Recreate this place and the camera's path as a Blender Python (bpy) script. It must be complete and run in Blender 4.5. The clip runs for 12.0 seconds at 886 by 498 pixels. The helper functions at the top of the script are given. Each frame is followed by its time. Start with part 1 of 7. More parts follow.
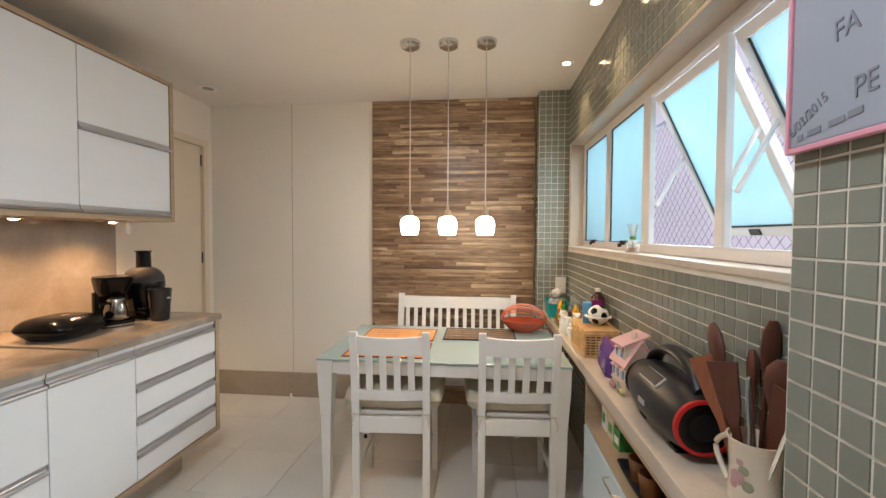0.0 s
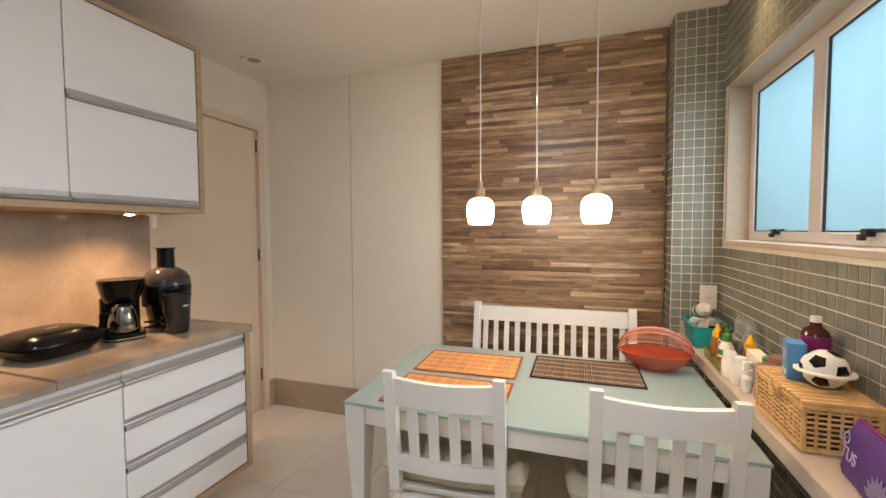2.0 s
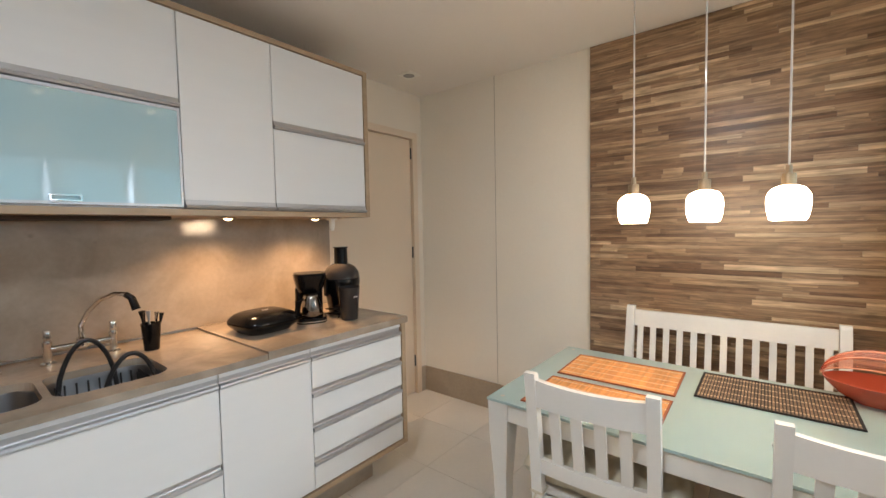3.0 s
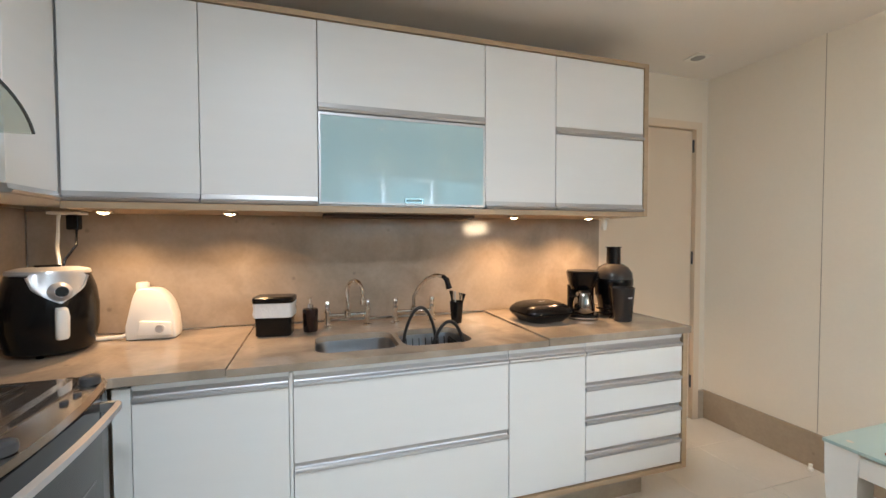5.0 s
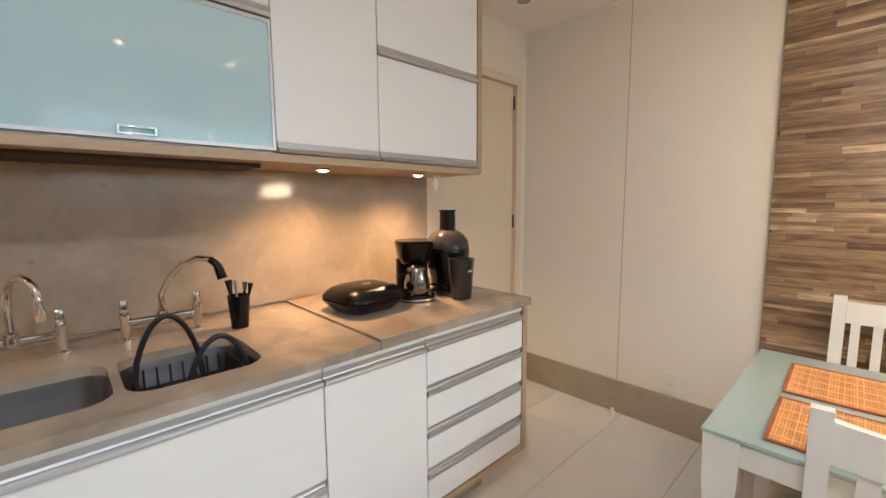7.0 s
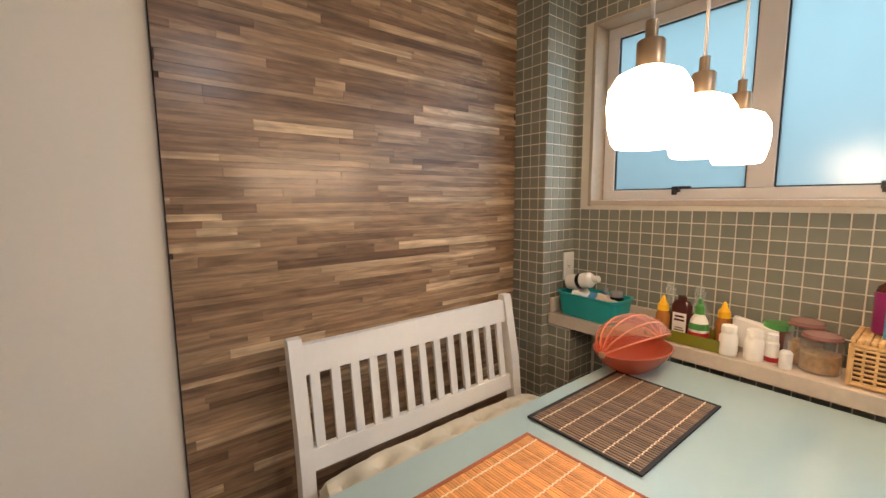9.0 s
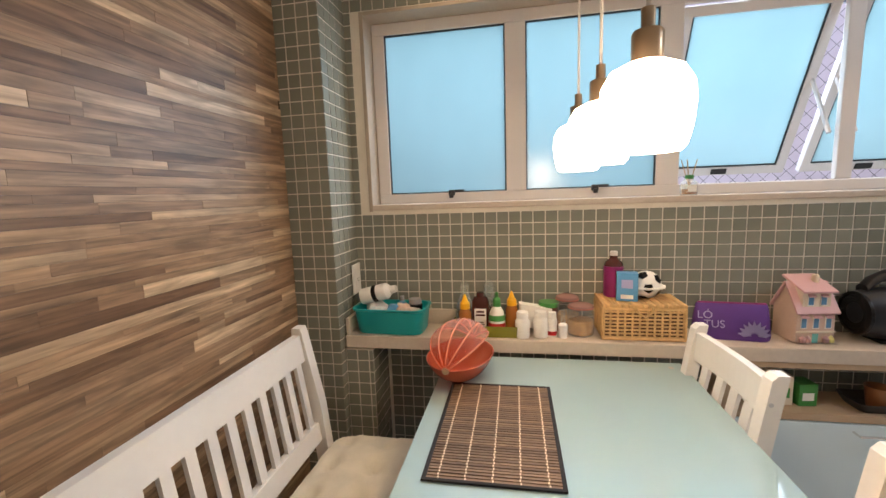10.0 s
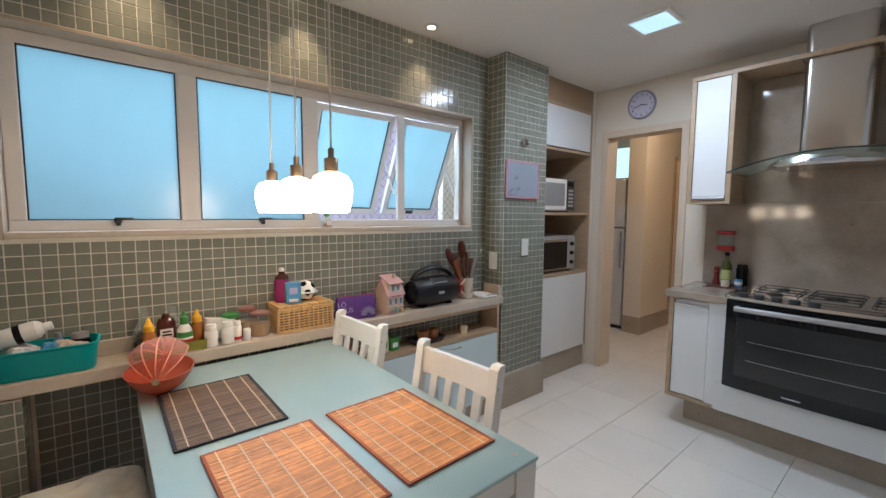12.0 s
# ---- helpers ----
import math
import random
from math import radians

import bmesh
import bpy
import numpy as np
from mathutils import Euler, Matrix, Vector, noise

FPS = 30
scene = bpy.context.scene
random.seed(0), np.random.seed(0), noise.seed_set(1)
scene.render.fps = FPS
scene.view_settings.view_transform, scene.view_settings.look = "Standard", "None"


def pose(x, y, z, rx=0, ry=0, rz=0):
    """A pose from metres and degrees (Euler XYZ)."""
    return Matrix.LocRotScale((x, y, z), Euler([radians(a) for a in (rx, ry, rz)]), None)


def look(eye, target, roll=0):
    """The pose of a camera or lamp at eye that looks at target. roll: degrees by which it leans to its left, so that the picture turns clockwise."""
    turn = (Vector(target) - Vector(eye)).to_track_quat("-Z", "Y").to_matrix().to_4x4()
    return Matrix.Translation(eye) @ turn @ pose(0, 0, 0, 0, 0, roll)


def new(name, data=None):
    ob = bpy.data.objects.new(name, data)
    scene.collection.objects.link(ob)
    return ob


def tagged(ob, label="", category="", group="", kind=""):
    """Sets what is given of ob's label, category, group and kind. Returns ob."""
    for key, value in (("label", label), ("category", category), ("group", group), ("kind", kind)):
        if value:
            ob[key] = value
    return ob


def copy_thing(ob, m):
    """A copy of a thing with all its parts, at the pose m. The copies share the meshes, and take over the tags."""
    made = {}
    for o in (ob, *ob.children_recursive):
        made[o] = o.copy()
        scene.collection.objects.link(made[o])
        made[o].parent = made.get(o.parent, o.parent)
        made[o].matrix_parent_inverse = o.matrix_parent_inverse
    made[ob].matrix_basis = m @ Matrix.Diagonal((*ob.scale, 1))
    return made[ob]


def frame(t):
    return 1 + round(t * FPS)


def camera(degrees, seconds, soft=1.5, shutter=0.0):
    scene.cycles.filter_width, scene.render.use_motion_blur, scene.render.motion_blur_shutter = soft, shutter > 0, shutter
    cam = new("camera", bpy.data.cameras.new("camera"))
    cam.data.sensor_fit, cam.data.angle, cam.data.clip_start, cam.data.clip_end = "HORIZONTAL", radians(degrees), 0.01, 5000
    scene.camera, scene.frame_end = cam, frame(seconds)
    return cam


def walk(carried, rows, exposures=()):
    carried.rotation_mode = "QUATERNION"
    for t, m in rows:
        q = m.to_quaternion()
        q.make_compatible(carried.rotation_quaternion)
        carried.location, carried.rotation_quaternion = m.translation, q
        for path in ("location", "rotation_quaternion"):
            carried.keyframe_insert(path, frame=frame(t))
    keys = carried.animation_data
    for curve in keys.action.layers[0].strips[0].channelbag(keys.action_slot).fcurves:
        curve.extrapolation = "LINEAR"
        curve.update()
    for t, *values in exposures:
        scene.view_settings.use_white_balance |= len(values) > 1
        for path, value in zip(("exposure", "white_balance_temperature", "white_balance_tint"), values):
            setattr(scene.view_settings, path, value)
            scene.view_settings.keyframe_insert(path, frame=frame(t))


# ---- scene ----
cam = camera(94.8, 12.0)
PATH = [
    (0, (0.094, 1.934, 1.368), (-0.104, 3.923, 1.302), 0.3),
    (0.5, (0.122, 2.173, 1.368), (-0.116, 4.157, 1.303), 0.3),
    (1, (0.125, 2.364, 1.351), (-0.165, 4.341, 1.276), 0.2),
    (1.5, (0.069, 2.539, 1.353), (-0.333, 4.497, 1.271), -0.2),
    (2, (0.048, 2.655, 1.349), (-0.59, 4.549, 1.258), -0.3),
    (2.5, (0.047, 2.677, 1.376), (-0.88, 4.445, 1.27), -0.7),
    (3, (0.061, 2.645, 1.369), (-1.19, 4.202, 1.266), -1.1),
    (3.5, (0.059, 2.596, 1.36), (-1.466, 3.886, 1.263), -1.1),
    (3.7, (0.058, 2.572, 1.346), (-1.555, 3.752, 1.261), -1.1),
    (5.3, (0.034, 2.47, 1.33), (-1.894, 2.995, 1.252), 0.1),
    (5.5, (0.031, 2.461, 1.332), (-1.905, 2.958, 1.242), 0.2),
    (6, (-0.039, 2.495, 1.321), (-1.946, 3.083, 1.197), 0.0),
    (6.5, (-0.262, 2.573, 1.318), (-2.029, 3.492, 1.14), -0.4),
    (7, (-0.475, 2.76, 1.305), (-1.919, 4.125, 1.08), -0.4),
    (7.5, (-0.631, 3.032, 1.319), (-1.538, 4.798, 1.074), -0.8),
    (7.7, (-0.698, 3.139, 1.311), (-1.329, 5.02, 1.067), -1.0),
    (9.3, (-0.911, 4.117, 1.302), (0.638, 5.359, 1.061), -0.8),
    (9.5, (-0.914, 4.211, 1.325), (0.805, 5.201, 1.07), -1.2),
    (10, (-0.87, 4.382, 1.329), (1.08, 4.741, 1.065), -2.0),
    (10.5, (-0.879, 4.555, 1.338), (1.085, 4.271, 1.095), -1.7),
    (11, (-1.056, 4.675, 1.349), (0.767, 3.889, 1.112), -0.9),
    (11.5, (-1.214, 4.697, 1.365), (0.437, 3.588, 1.155), 0.0),
    (12, (-1.333, 4.686, 1.369), (0.201, 3.414, 1.201), 0.4),
]
EXPOSURES = [
    (0.0, 0.29, 6650, 15), (2.2, 0.29, 6850, 18), (3.7, 0.33, 6480, 12), (5.5, 0.55, 6450, 12), (7.5, 0.40, 6950, 18), (9.3, 0.08, 7000, 21),
    (10.0, 0.08, 6550, 19), (10.6, 0.0, 5800, 14), (11.2, -0.10, 5750, 14), (12.0, -0.06, 5800, 14),
]
walk(cam, [(t, look(eye, target, roll)) for t, eye, target, roll in PATH], EXPOSURES)

# ---- world and lights ----
world = bpy.data.worlds.new("world")
scene.world = world
world.use_nodes = True
_wn = world.node_tree.nodes
_sky = _wn.new("ShaderNodeTexSky")
_sky.sky_type = "NISHITA"
_sky.sun_disc = False
_sky.sun_elevation = radians(40)
_sky.sun_rotation = radians(285)
world.node_tree.links.new(_sky.outputs[0], _wn["Background"].inputs[0])
_wn["Background"].inputs[1].default_value = 0.13
_sun = new("sun", bpy.data.lights.new("sun", "SUN"))
_sun.data.energy, _sun.data.angle, _sun.data.color = 1.7, radians(0.6), (1.0, 0.95, 0.9)
_sun.matrix_world = look((-3, 2.2, 8), (2.6, 3.8, 1.5))


def lamp(name, kind, energy, colour, m, size=0.05, size_y=0.0, angle=90, blend=0.5):
    data = bpy.data.lights.new(name, kind)
    data.energy, data.color = energy, colour
    if kind == "AREA":
        data.size = size
        if size_y:
            data.shape, data.size_y = "RECTANGLE", size_y
    else:
        data.shadow_soft_size = size
    if kind == "SPOT":
        data.spot_size, data.spot_blend = radians(angle), blend
    ob = new(name, data)
    ob.matrix_world = m
    return ob


CEIL = 2.45
WARM = (1.0, 0.72, 0.42)
SPOTS = [(0.60, 4.575), (0.60, 3.90), (0.60, 3.18)]
LEDS = [1.68, 2.14, 3.518, 3.995]
# daylight standing in the window's opening, behind the panes
lamp("window_daylight", "AREA", 60, (0.67, 0.85, 1.0), look((1.30, 3.85, 2.0), (0.0, 3.75, 1.05)), 2.3, 0.9)
for sx, sy in SPOTS:
    lamp("spot_light", "SPOT", 16, WARM, look((sx, sy, CEIL - 0.012), (sx + 0.05, sy, 0)), 0.02, angle=75, blend=0.7)
for ly in LEDS:
    lamp("led_light", "SPOT", 10 if ly < 3 else 17, (1.0, 0.62, 0.31), look((-1.945, ly, 1.420), (-1.965, ly, 0.9)), 0.015, angle=140, blend=0.9)
lamp("panel_light", "AREA", 16, (0.80, 0.91, 1.0), look((-0.254, 2.268, CEIL - 0.016), (-0.254, 2.268, 0)), 0.19)
lamp("hall_light", "POINT", 14, (1.0, 0.74, 0.46), pose(0.15, 0.35, 2.3), 0.08)

# ---- materials ----


def mat(name, colour, rough=0.5, metal=0.0, vary=0.08, scale=6.0, fine=120.0, bump=0.02, rand="", spread=0.0,
        coat=0.0, stretch=(1, 1, 1), alpha=1.0, trans=0.0, emit=None, strength=0.0, ior=1.45):
    m = bpy.data.materials.new(name)
    m.use_nodes = True
    nt = m.node_tree
    n, l = nt.nodes, nt.links
    b = n["Principled BSDF"]
    b.inputs["Roughness"].default_value = rough
    b.inputs["Metallic"].default_value = metal
    b.inputs["Coat Weight"].default_value = coat
    b.inputs["Coat Roughness"].default_value = 0.06
    b.inputs["Alpha"].default_value = alpha
    b.inputs["Transmission Weight"].default_value = trans
    b.inputs["IOR"].default_value = ior
    if emit:
        b.inputs["Emission Color"].default_value = (*emit, 1)
        b.inputs["Emission Strength"].default_value = strength
    tc = n.new("ShaderNodeTexCoord")
    mp = n.new("ShaderNodeMapping")
    mp.inputs["Scale"].default_value = stretch
    l.new(tc.outputs["Object"], mp.inputs["Vector"])
    big = n.new("ShaderNodeTexNoise")
    big.inputs["Scale"].default_value = scale
    big.inputs["Detail"].default_value = 5
    small = n.new("ShaderNodeTexNoise")
    small.inputs["Scale"].default_value = fine
    small.inputs["Detail"].default_value = 3
    l.new(mp.outputs[0], big.inputs["Vector"])
    l.new(mp.outputs[0], small.inputs["Vector"])
    add = n.new("ShaderNodeMath")
    add.operation = "MULTIPLY_ADD"
    add.inputs[1].default_value = 0.35
    l.new(small.outputs[0], add.inputs[0])
    l.new(big.outputs[0], add.inputs[2])
    ramp = n.new("ShaderNodeMapRange")
    ramp.inputs["From Min"].default_value = 0.35
    ramp.inputs["From Max"].default_value = 1.0
    ramp.inputs["To Min"].default_value = 1.0 - vary
    ramp.inputs["To Max"].default_value = 1.0 + vary
    l.new(add.outputs[0], ramp.inputs["Value"])
    value = ramp.outputs[0]
    if rand:
        src = n.new("ShaderNodeObjectInfo").outputs["Random"] if rand == "object" else n.new("ShaderNodeNewGeometry").outputs["Random Per Island"]
        r2 = n.new("ShaderNodeMapRange")
        r2.inputs["To Min"].default_value = 1.0 - spread
        r2.inputs["To Max"].default_value = 1.0 + spread
        l.new(src, r2.inputs["Value"])
        mul = n.new("ShaderNodeMath")
        mul.operation = "MULTIPLY"
        l.new(value, mul.inputs[0])
        l.new(r2.outputs[0], mul.inputs[1])
        value = mul.outputs[0]
    sc = n.new("ShaderNodeVectorMath")
    sc.operation = "SCALE"
    sc.inputs[0].default_value = colour
    l.new(value, sc.inputs["Scale"])
    l.new(sc.outputs[0], b.inputs["Base Color"])
    if bump:
        bp = n.new("ShaderNodeBump")
        bp.inputs["Strength"].default_value = bump
        bp.inputs["Distance"].default_value = 0.01
        l.new(add.outputs[0], bp.inputs["Height"])
        l.new(bp.outputs[0], b.inputs["Normal"])
    return m


def wood_strip_mat(name, rand):
    """Oiled acacia strips: each piece has its own tone, with long grain along x."""
    m = mat(name, (1, 1, 1), 0.4, vary=0.0, bump=0.015, stretch=(1.2, 20, 28), scale=5, fine=14, coat=0.75)
    m.node_tree.nodes["Principled BSDF"].inputs["Coat Roughness"].default_value = 0.25
    n, l = m.node_tree.nodes, m.node_tree.links
    b = n["Principled BSDF"]
    src = n.new("ShaderNodeObjectInfo").outputs["Random"] if rand == "object" else n.new("ShaderNodeNewGeometry").outputs["Random Per Island"]
    cr = n.new("ShaderNodeValToRGB")
    e = cr.color_ramp.elements
    e[0].position, e[0].color = 0.0, (0.17, 0.090, 0.046, 1)
    e[1].position, e[1].color = 1.0, (0.68, 0.49, 0.30, 1)
    for p, c in ((0.14, (0.25, 0.142, 0.076, 1)), (0.5, (0.335, 0.204, 0.114, 1)), (0.82, (0.43, 0.275, 0.155, 1)), (0.9, (0.58, 0.40, 0.24, 1))):
        x = e.new(p)
        x.color = c
    l.new(src, cr.inputs[0])
    grain = n.new("ShaderNodeTexNoise")
    grain.inputs["Scale"].default_value = 3.2
    grain.inputs["Detail"].default_value = 6
    grain.inputs["Distortion"].default_value = 0.6
    off = n.new("ShaderNodeVectorMath")
    off.operation = "MULTIPLY_ADD"
    comb = n.new("ShaderNodeCombineXYZ")
    for k in range(3):
        l.new(src, comb.inputs[k])
    off.inputs[1].default_value = (37, 53, 71)
    l.new(comb.outputs[0], off.inputs[0])
    mp = [k for k in n if k.bl_idname == "ShaderNodeMapping"][0]
    l.new(mp.outputs[0], off.inputs[2])
    l.new(off.outputs[0], grain.inputs["Vector"])
    mr = n.new("ShaderNodeMapRange")
    mr.inputs["From Min"].default_value, mr.inputs["From Max"].default_value = 0.3, 0.72
    mr.inputs["To Min"].default_value, mr.inputs["To Max"].default_value = 0.54, 1.2
    l.new(grain.outputs[0], mr.inputs["Value"])
    smoke = n.new("ShaderNodeTexNoise")
    smoke.inputs["Scale"].default_value = 1.1
    smoke.inputs["Detail"].default_value = 3
    smoke.inputs["Distortion"].default_value = 1.4
    half_ = n.new("ShaderNodeVectorMath")
    half_.operation = "MULTIPLY"
    half_.inputs[1].default_value = (4.2, 0.5, 0.9)
    l.new(off.outputs[0], half_.inputs[0])
    l.new(half_.outputs[0], smoke.inputs["Vector"])
    ms = n.new("ShaderNodeMapRange")
    ms.inputs["From Min"].default_value, ms.inputs["From Max"].default_value = 0.3, 0.62
    ms.inputs["To Min"].default_value, ms.inputs["To Max"].default_value = 0.66, 1.14
    l.new(smoke.outputs[0], ms.inputs["Value"])
    mm = n.new("ShaderNodeMath")
    mm.operation = "MULTIPLY"
    l.new(mr.outputs[0], mm.inputs[0])
    l.new(ms.outputs[0], mm.inputs[1])
    mr = mm
    sc = n.new("ShaderNodeVectorMath")
    sc.operation = "SCALE"
    l.new(cr.outputs[0], sc.inputs[0])
    l.new(mr.outputs[0], sc.inputs["Scale"])
    l.new(sc.outputs[0], b.inputs["Base Color"])
    return m


def stone_mat(name, light, dark, rough=0.22):
    """Polished beige limestone with cloudy veins and small dark pits."""
    m = mat(name, light, rough, vary=0.1, scale=3.0, fine=60, bump=0.01)
    n, l = m.node_tree.nodes, m.node_tree.links
    b = n["Principled BSDF"]
    tc = [k for k in n if k.bl_idname == "ShaderNodeTexCoord"][0]
    cloud = n.new("ShaderNodeTexNoise")
    cloud.inputs["Scale"].default_value, cloud.inputs["Detail"].default_value = 4.5, 9
    cloud.inputs["Distortion"].default_value = 0.8
    l.new(tc.outputs["Object"], cloud.inputs["Vector"])
    cr = n.new("ShaderNodeValToRGB")
    cr.color_ramp.elements[0].position, cr.color_ramp.elements[1].position = 0.30, 0.70
    cr.color_ramp.elements[0].color, cr.color_ramp.elements[1].color = (*dark, 1), (*light, 1)
    l.new(cloud.outputs[0], cr.inputs[0])
    speck = n.new("ShaderNodeTexNoise")
    speck.inputs["Scale"].default_value, speck.inputs["Detail"].default_value = 55, 4
    l.new(tc.outputs["Object"], speck.inputs["Vector"])
    sr = n.new("ShaderNodeMapRange")
    sr.inputs["From Min"].default_value, sr.inputs["From Max"].default_value = 0.3, 0.7
    sr.inputs["To Min"].default_value, sr.inputs["To Max"].default_value = 0.95, 1.04
    l.new(speck.outputs[0], sr.inputs["Value"])
    pit = n.new("ShaderNodeTexVoronoi")
    pit.inputs["Scale"].default_value = 7
    l.new(tc.outputs["Object"], pit.inputs["Vector"])
    pr = n.new("ShaderNodeMapRange")
    pr.inputs["From Min"].default_value, pr.inputs["From Max"].default_value = 0.03, 0.09
    pr.inputs["To Min"].default_value, pr.inputs["To Max"].default_value = 0.72, 1.0
    l.new(pit.outputs["Distance"], pr.inputs["Value"])
    both = n.new("ShaderNodeMath")
    both.operation = "MULTIPLY"
    l.new(pr.outputs[0], both.inputs[0])
    l.new(sr.outputs[0], both.inputs[1])
    sc = n.new("ShaderNodeVectorMath")
    sc.operation = "SCALE"
    l.new(cr.outputs[0], sc.inputs[0])
    l.new(both.outputs[0], sc.inputs["Scale"])
    l.new(sc.outputs[0], b.inputs["Base Color"])
    return m


def frosted_mat(name, colour, gloss=0.1):
    """Acid-etched glass that scatters the light behind it."""
    m = bpy.data.materials.new(name)
    m.use_nodes = True
    n, l = m.node_tree.nodes, m.node_tree.links
    n.remove(n["Principled BSDF"])
    tr = n.new("ShaderNodeBsdfTranslucent")
    noise_ = n.new("ShaderNodeTexNoise")
    noise_.inputs["Scale"].default_value = 1.6
    mr = n.new("ShaderNodeMapRange")
    mr.inputs["To Min"].default_value, mr.inputs["To Max"].default_value = 0.88, 1.1
    l.new(noise_.outputs[0], mr.inputs["Value"])
    sc = n.new("ShaderNodeVectorMath")
    sc.operation = "SCALE"
    sc.inputs[0].default_value = colour
    l.new(mr.outputs[0], sc.inputs["Scale"])
    l.new(sc.outputs[0], tr.inputs[0])
    gl = n.new("ShaderNodeBsdfGlossy")
    gl.inputs["Roughness"].default_value = 0.25
    mix = n.new("ShaderNodeMixShader")
    mix.inputs[0].default_value = gloss
    l.new(tr.outputs[0], mix.inputs[1])
    l.new(gl.outputs[0], mix.inputs[2])
    l.new(mix.outputs[0], n["Material Output"].inputs[0])
    return m


def clear_mat(name, colour, alpha):
    """Thin clear glass or plastic: mostly see-through with a glossy skin."""
    m = bpy.data.materials.new(name)
    m.use_nodes = True
    n, l = m.node_tree.nodes, m.node_tree.links
    n.remove(n["Principled BSDF"])
    tr = n.new("ShaderNodeBsdfTransparent")
    tr.inputs[0].default_value = (*colour, 1)
    pb = n.new("ShaderNodeBsdfPrincipled")
    pb.inputs["Base Color"].default_value = (*colour, 1)
    pb.inputs["Roughness"].default_value = 0.05
    fr = n.new("ShaderNodeLayerWeight")
    fr.inputs["Blend"].default_value = 0.2
    ad = n.new("ShaderNodeMath")
    ad.operation = "MULTIPLY_ADD"
    ad.use_clamp = True
    ad.inputs[1].default_value = 0.5
    ad.inputs[2].default_value = alpha + 0.03
    l.new(fr.outputs["Facing"], ad.inputs[0])
    mix = n.new("ShaderNodeMixShader")
    l.new(ad.outputs[0], mix.inputs[0])
    l.new(tr.outputs[0], mix.inputs[1])
    l.new(pb.outputs[0], mix.inputs[2])
    l.new(mix.outputs[0], n["Material Output"].inputs[0])
    return m


M_CREAM = mat("cream_wall_paint", (0.74, 0.66, 0.55), 0.6, vary=0.03, scale=1.5, fine=90, bump=0.03)
M_PANELS = mat("pale_wall_panel", (0.82, 0.77, 0.68), 0.5, vary=0.04, scale=1.1, fine=60, bump=0.02)
M_CEIL = mat("ceiling_paint", (0.78, 0.74, 0.69), 0.7, vary=0.025, scale=1.2, fine=70, bump=0.02)
M_DOOR = mat("cream_door_paint", (0.70, 0.57, 0.43), 0.42, vary=0.03, scale=2, bump=0.01)
M_GROUT = mat("pale_grout", (0.68, 0.63, 0.53), 0.9, vary=0.12, scale=9, bump=0.08)
TILE = (0.216, 0.222, 0.181)
M_TILE = mat("green_glass_tile", TILE, 0.13, vary=0.08, scale=3, fine=30, bump=0.01, rand="island", spread=0.1)
M_TILE_P = mat("green_glass_tile_piece", TILE, 0.13, vary=0.08, scale=3, fine=30, bump=0.01, rand="object", spread=0.1)
M_STRIP = wood_strip_mat("acacia_strip", "island")
M_STRIP_P = wood_strip_mat("acacia_strip_piece", "object")
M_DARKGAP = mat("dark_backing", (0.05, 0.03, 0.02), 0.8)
M_FLOOR = mat("porcelain_floor_tile", (0.76, 0.72, 0.66), 0.13, vary=0.06, scale=2.5, fine=40, bump=0.004, rand="object", spread=0.03)
M_FGROUT = mat("floor_grout", (0.40, 0.37, 0.33), 0.85, vary=0.15)
M_STONE = stone_mat("beige_limestone", (0.42, 0.345, 0.272), (0.26, 0.206, 0.156), 0.12)
M_SPLASH = stone_mat("beige_limestone_splash", (0.41, 0.335, 0.265), (0.30, 0.24, 0.185), 0.09)
M_SHELF = stone_mat("pale_stone_shelf", (0.58, 0.50, 0.41), (0.50, 0.42, 0.34), 0.3)
M_SKIRT = stone_mat("beige_stone_skirting", (0.42, 0.35, 0.27), (0.36, 0.295, 0.225), 0.3)
M_WHITE = mat("white_lacquer", (0.76, 0.755, 0.74), 0.38, vary=0.015, scale=3, fine=150, bump=0.006, stretch=(1, 1, 8), coat=0.0)
M_WHITE.node_tree.nodes["Principled BSDF"].inputs["Specular IOR Level"].default_value = 0.32
M_OAK = mat("pale_oak_board", (0.42, 0.30, 0.19), 0.45, vary=0.14, scale=5, fine=40, bump=0.02, stretch=(1, 1, 9))
M_OAKH = mat("pale_oak_board_across", (0.42, 0.30, 0.19), 0.45, vary=0.14, scale=5, fine=40, bump=0.02, stretch=(9, 1, 9))
M_PALEBLUE = mat("pale_blue_lacquer", (0.58, 0.70, 0.74), 0.22, vary=0.02, scale=3, bump=0.004)
M_ALU = mat("brushed_aluminium", (0.54, 0.535, 0.54), 0.42, 0.85, vary=0.05, scale=20, fine=200, stretch=(1, 0.05, 1))
M_STEEL = mat("stainless_steel", (0.66, 0.645, 0.62), 0.2, 1.0, vary=0.05, scale=8, fine=200, stretch=(1, 1, 0.1))
M_SINK = mat("satin_sink_steel", (0.36, 0.36, 0.37), 0.32, 1.0, vary=0.08, scale=6, fine=160, stretch=(1, 1, 0.2))
M_JUG = mat("dark_jug_steel", (0.30, 0.29, 0.28), 0.16, 1.0, vary=0.05, scale=8)
M_CHROME = mat("chrome", (0.78, 0.77, 0.75), 0.09, 1.0, vary=0.02, bump=0)
M_BLUEGLASS = mat("back_painted_blue_glass", (0.42, 0.60, 0.64), 0.05, vary=0.02, scale=1.5, bump=0, coat=1.0, ior=1.65)
M_BLACK = mat("black_plastic", (0.006, 0.0055, 0.0055), 0.2, vary=0.2, scale=12, bump=0.01)
